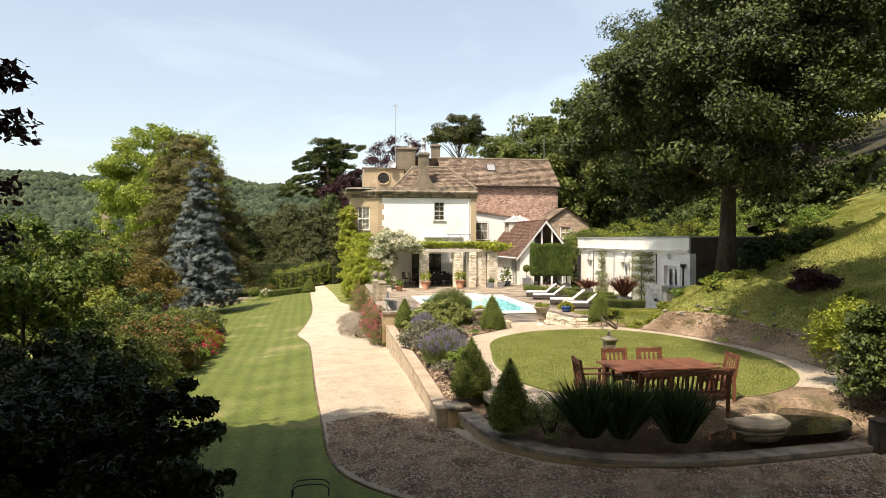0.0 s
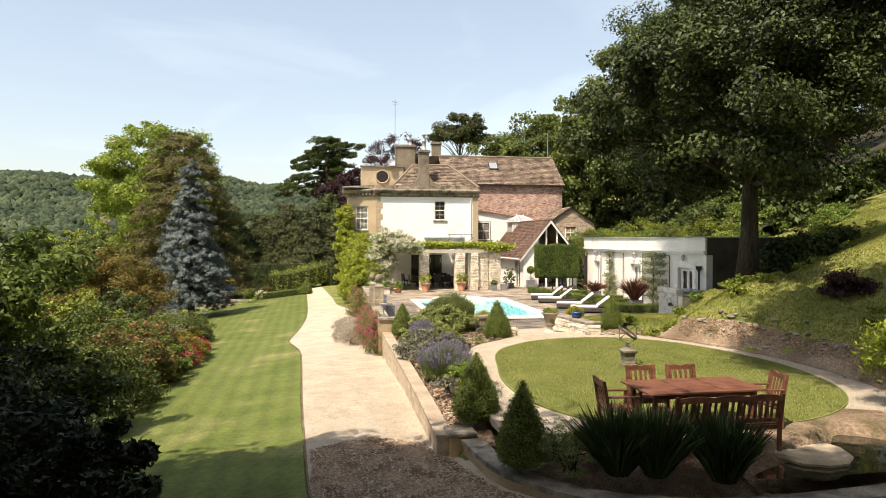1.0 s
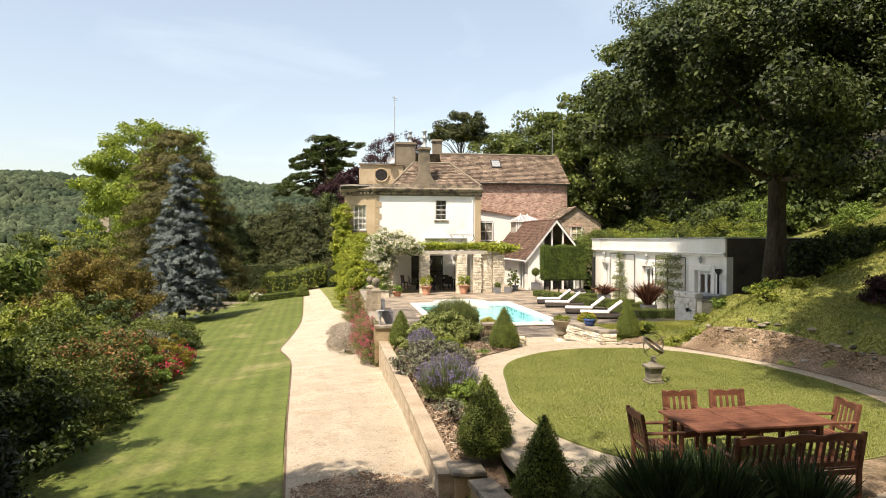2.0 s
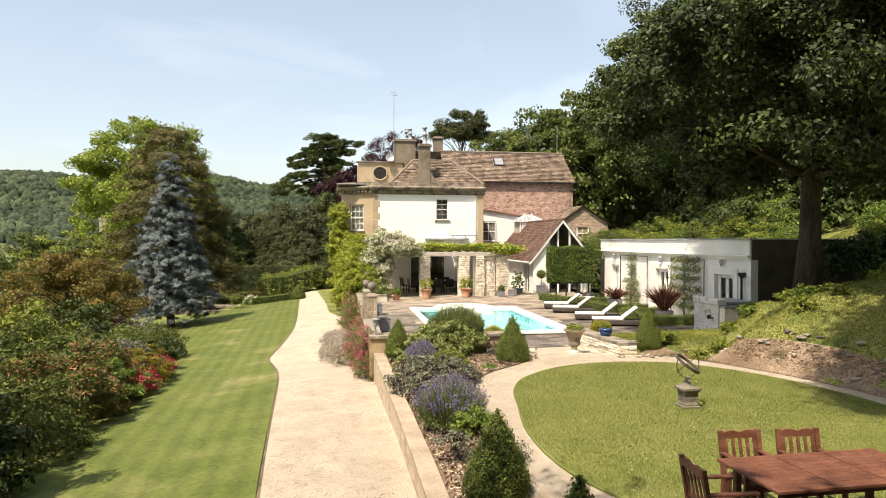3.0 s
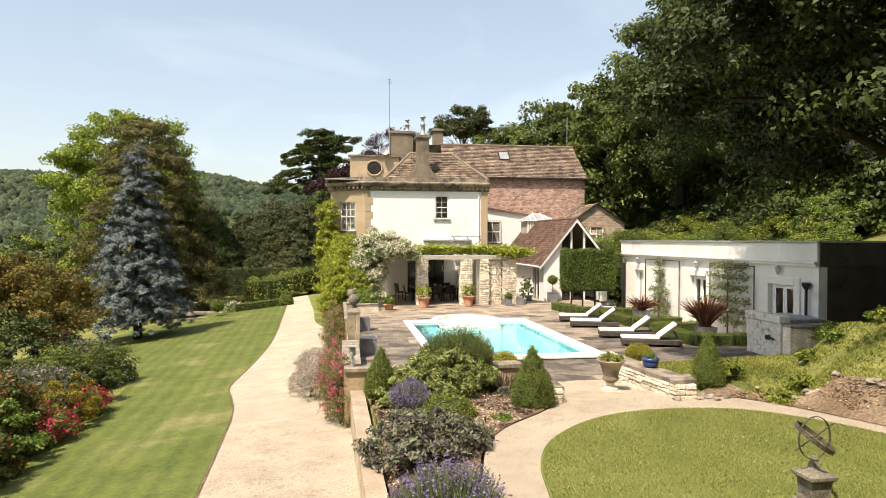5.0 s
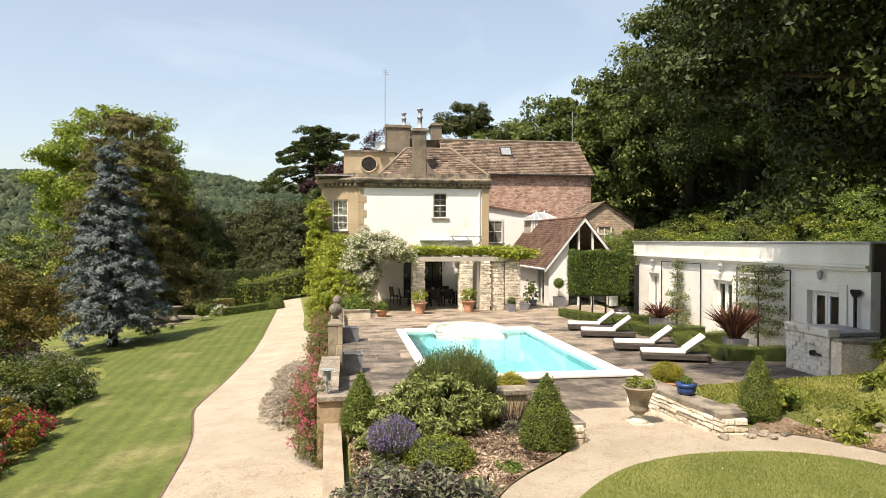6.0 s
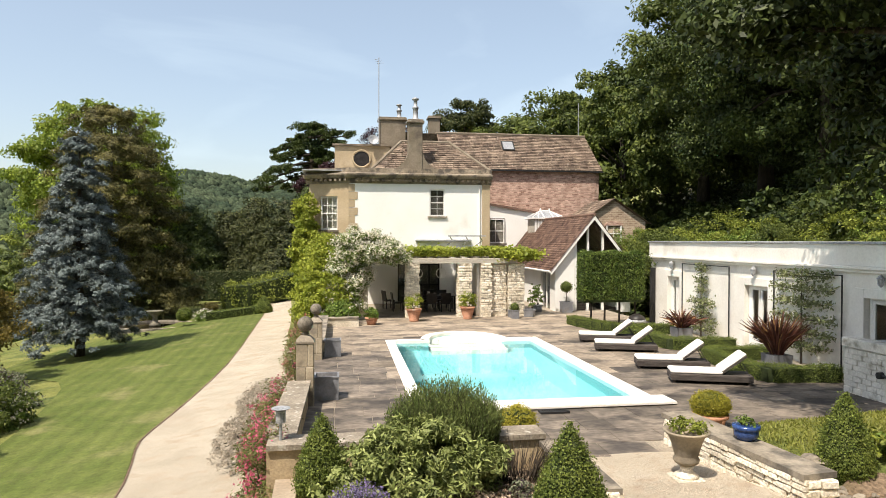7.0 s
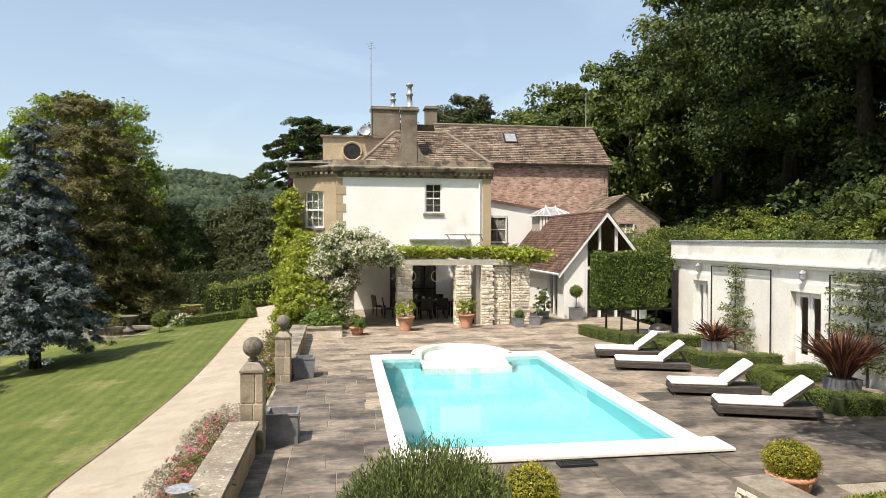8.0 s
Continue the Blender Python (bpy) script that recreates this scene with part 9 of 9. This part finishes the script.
clear = ((np.abs(wa + 7) < 2.6) & (np.abs(wr - 500) < 45)) | (np.sin(wx * 0.02 + 6) + np.sin(wy * 0.024 + wx * 0.01) > 1.55)
wx, wy = wx[~clear], wy[~clear]
c = np.stack([wx, wy, hill_z(wx, wy) + 1.5], 1)
bm = bmesh.new()
bmesh.ops.create_icosphere(bm, subdivisions=1, radius=1.0)
ball_v, ball_f = np.array([v.co[:] for v in bm.verts]), np.array([[v.index for v in f.verts] for f in bm.faces])
keep = (ball_v[ball_f].mean(1)[:, 2] > -0.3) & (ball_v[ball_f].mean(1)[:, 1] < 0.75)
ball_f = ball_f[keep]
bm.free()
rad = r_.uniform(2.0, 4.8, (len(c), 1, 1)) * np.array([1, 1, 1.15])
v = c[:, None] + ball_v[None] * rad * (1 + 0.2 * r_.normal(size=(len(c), len(ball_v), 1)))
f = (np.arange(len(c))[:, None, None] * len(ball_v) + ball_f[None]).reshape(-1, 3)
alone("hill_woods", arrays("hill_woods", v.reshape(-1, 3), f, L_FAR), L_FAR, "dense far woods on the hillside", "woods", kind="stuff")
for k in range(9):
    az, dist = -23 + 1.5 * k, 385 + 18 * math.sin(2.3 * k)
    x, y = dist * math.sin(radians(az)), dist * math.cos(radians(az))
    broad_tree("valley_tree", "tree in the belt along the valley", (x, y, -22), 30 + 2.5 * math.sin(1.7 * k), (10, 8, 13), 17.5, (L_MID, L_DARK, L_HEDGE)[k % 3], 640 + k, 0.6, 120, 60, 2.6, 1.2, low=-0.8, loose=0.4, group="belt of valley trees")
church = thing("church_tower", "small grey church tower far down the valley", "church", (-144, 440, -4))
part("tower", boxed(-2.7, 2.7, -2.7, 2.7, -10, 24), PIER_STONE, church)
for q in (-2.7, 1.9):
    for w in (-2.7, 1.9):
        part("pinnacle", lathe(bmesh.new(), [(0.55, 24), (0.5, 25.8), (0.08, 28.4)], 4, q + 0.4, w + 0.4, True), PIER_STONE, church)
for q in ((-1.7, -0.9), (-0.4, 0.4), (0.9, 1.7)):
    part("battlement", boxed(q[0], q[1], -2.7, -2.3, 24, 25), PIER_STONE, church)
part("flagpole", tube(bmesh.new(), [(0, 0, 24), (0, 0, 33)], 0.16, 6), LEAD, church)
pole = thing("telegraph_pole", "thin wooden telegraph pole behind the hedge", "pole", (-7.8, 93, -2.2))
part("post", tube(bmesh.new(), [(0, 0, 0), (0, 0, 8.2)], [0.12, 0.09], 7), WOOD_GREY, pole)
part("crossbar", boxed(-0.5, 0.5, -0.05, 0.05, 7.5, 7.62), WOOD_GREY, pole)

# ---- paving slabs, rubble stones and other pieces, last ----
def slab_mesh(w, d, h, seed, material):
    r = rng(seed)
    bm = bmesh.new()
    j = lambda: r.uniform(-0.005, 0.005)
    lo = [(-w / 2 + j(), -d / 2 + j()), (w / 2 + j(), -d / 2 + j()), (w / 2 + j(), d / 2 + j()), (-w / 2 + j(), d / 2 + j())]
    prism(bm, lo, -0.05, h)
    top = [e for e in bm.edges if all(v.co.z > h - 0.001 for v in e.verts)]
    bmesh.ops.bevel(bm, geom=top, offset=0.004, segments=1, affect="EDGES")
    return mesh_of(bm, "paving_slab", material)


TERR_IN = [(1.9, 25.0), (8.6, 24.62), (8.75, 25.35), (14.5, 25.95), (15.7, 26.9), (15.72, 46.0), (1.9, 46.0)]
rp = rng(500)
slab_parent = thing("paving", "weathered grey-brown stone slabs of the pool terrace", "paving", (8, 33, 0), kind="structure")
made = {}
rows_y, y = [], 24.65
while y < 46:
    d = float(rp.choice([0.6, 0.75, 0.9] if y < 34 else [0.45, 0.6, 0.75]))
    rows_y.append((y, d))
    y += d


def pool_span(y0, y1):
    """The stretch of x that the pool and its coping take from a row of slabs."""
    if y1 <= PY0 - 0.5 or y0 >= PY1 + pry + 0.15:
        return None
    if y0 < PY1 + 0.15:
        return PX0 - 0.2, PX1 + 0.2
    hw = (prx + 0.18) * math.sqrt(max(0.0, 1 - ((y0 - PY1) / (pry + 0.18)) ** 2))
    return pcx - hw, pcx + hw


near, far = [], []
for y, d in rows_y:
    x = 1.98 - rp.uniform(0, 0.08)
    while x < 15.7:
        w = float(rp.choice([0.6, 0.75, 0.9, 1.2]))
        span = pool_span(y, y + d)
        pieces = [(x, x + w, y, y + d)]
        if span and x + w > span[0] and x < span[1]:
            pieces = [(x, span[0], y, y + d)] if x < span[0] - 0.1 else []
            if x + w > span[1] + 0.1:
                pieces.append((span[1], x + w, y, y + d))
            if y < PY0 - 0.6:
                pieces = [(x, x + w, y, PY0 - 0.5)]
        for a, b, e, f in pieces:
            q = np.array([[a + 0.02, e + 0.02], [b - 0.02, e + 0.02], [b - 0.02, f - 0.02], [a + 0.02, f - 0.02]])
            if (inside(TERR_IN, q[:, 0], q[:, 1]) > -0.16).all():
                (near if (e + f) / 2 < 39 else far).append(((a + b) / 2, (e + f) / 2, b - a - 0.011, f - e - 0.011))
        x += w
for k, (cx_, cy_, w, d) in enumerate(near):
    # Darker stone at front and west; right-hand corner also darkened for tree shade.
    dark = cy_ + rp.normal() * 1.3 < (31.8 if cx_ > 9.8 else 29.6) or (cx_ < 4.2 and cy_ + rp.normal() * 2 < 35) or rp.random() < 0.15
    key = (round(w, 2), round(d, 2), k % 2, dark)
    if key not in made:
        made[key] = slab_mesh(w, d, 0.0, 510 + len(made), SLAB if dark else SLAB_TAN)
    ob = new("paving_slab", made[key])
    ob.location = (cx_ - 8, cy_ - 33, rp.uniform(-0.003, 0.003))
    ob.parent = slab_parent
V, F = [], []
for cx_, cy_, w, d in far:
    i = len(V)
    z = rp.uniform(-0.006, 0.002)
    V += [(cx_ - w / 2, cy_ - d / 2, z), (cx_ + w / 2, cy_ - d / 2, z), (cx_ + w / 2, cy_ + d / 2, z), (cx_ - w / 2, cy_ + d / 2, z)]
    F.append((i, i + 1, i + 2, i + 3))
tagged(part("far_slabs", arrays("far_slabs", np.array(V), np.array(F), SLAB_TAN), SLAB_TAN, slab_parent, world=True), kind="stuff")


def stone_mesh(w, d, h, seed):
    r = rng(seed)
    bm = boxed(-w / 2, w / 2, -d / 2, d / 2, -h / 2, h / 2)
    bmesh.ops.bevel(bm, geom=bm.edges[:], offset=min(h, w) * 0.16, segments=1, affect="EDGES")
    for v in bm.verts:
        v.co += Vector(r.normal(size=3)) * h * 0.07
    return mesh_of(bm, "stone", RUBBLE)


STONES = [stone_mesh(w, 0.12, h, 600 + i) for i, (w, h) in enumerate([(w, h) for h in (0.075, 0.1, 0.125) for w in (0.16, 0.24, 0.33)])]


def face_stones(parent, origin, along, length, z0, z1, out, seed, off=(0, 0, 0)):
    """Courses of rubble set into one face of a wall or pier."""
    r = rng(seed)
    along, origin = Vector(along).normalized(), Vector(origin)
    ang = math.atan2(along.y, along.x)
    z = z0
    while z < z1 - 0.05:
        hi = int(r.integers(0, 3))
        h = (0.075, 0.1, 0.125)[hi]
        s = 0.0
        while s < length - 0.06:
            wi = int(r.integers(0, 3))
            w = (0.16, 0.24, 0.33)[wi]
            fit_w = min(w, length - s)
            ob = new("stone", STONES[hi * 3 + wi])
            c = origin + along * (s + fit_w / 2) + Vector(out) * r.uniform(-0.01, 0.02)
            m = pose(c.x, c.y, z + h / 2, 0, 0, math.degrees(ang)) @ Matrix.Diagonal((fit_w / w * 0.97, 1, 0.95, 1))
            ob.matrix_basis = parent.matrix_basis.inverted() @ m
            ob.parent = parent
            s += w + 0.006
        z += h + 0.006


for k, (x0, x1, d) in enumerate(PIERS[1:]):
    face_stones(log_, (x0, 44.33, 0), (1, 0, 0), x1 - x0, 0.0, 2.48, (0, -1, 0), 620 + k)
    if k < 2:
        face_stones(log_, (x0 + 0.03, 44.35, 0), (0, 1, 0), d - 0.08, 0.0, 2.48, (-1, 0, 0), 640 + k)
face_stones(log_, (9.78, 44.5, 0), (1, 0, 0), 0.7, 0.0, 2.48, (0, -1, 0), 630)
rw = bpy.data.objects["rubble_wall"]
face_stones(rw, (8.9, 22.05, 0), (-0.35, 3.2, 0), 3.2, -0.02, 0.44, (-1, 0, 0), 650)
face_stones(rw, (8.9, 22.08, 0), (1, 0, 0), 0.42, -0.02, 0.44, (0, -1, 0), 651)
part("core", boxed(8.96, 9.2, 22.12, 25.2, -0.2, 0.44), MORTAR, rw, world=True)
tr_ = bpy.data.objects["terrace_wall_return"]
face_stones(tr_, (5.94, 22.1, 0), (1, 0, 0), 0.36, -0.1, 0.4, (0, -1, 0), 652)
face_stones(tr_, (6.3, 22.1, 0), (0, 1, 0), 2.1, -0.1, 0.4, (1, 0, 0), 653)
part("core", boxed(5.97, 6.25, 22.14, 24.16, -0.4, 0.4), MORTAR, tr_, world=True)
# rocks in the earth bank
rr_ = rng(660)
for k in range(150):
    f = rr_.random()
    i = int(f * (len(EARTH_STRIP) * 0.55))
    x, y = EARTH_STRIP[i]
    x, y = x + rr_.normal() * 0.25, y + rr_.normal() * 0.25
    bm = bmesh.new()
    bmesh.ops.create_icosphere(bm, subdivisions=2, radius=1.0)
    s = rr_.uniform(0.04, 0.1) if k > 24 else rr_.uniform(0.08, 0.15)
    sx, sy, sz, turn = s * rr_.uniform(0.9, 1.7), s * rr_.uniform(0.8, 1.2), s * rr_.uniform(0.4, 0.7), rr_.uniform(0, 3.1)
    for v in bm.verts:
        q = v.co * (0.82 + 0.18 * math.copysign(1, math.sin(3 * v.co.x + k) * math.cos(4 * v.co.y + 2 * v.co.z))) * rr_.uniform(0.93, 1.07)
        v.co = Matrix.Rotation(turn, 3, "Z") @ Vector((q.x * sx, q.y * sy, q.z * sz))
    alone("rock", bm, COPING, "rough limestone rock in the earth bank", "rock", (x, y, gz(x, y) + 0.04), "rocks at the foot of the bank")
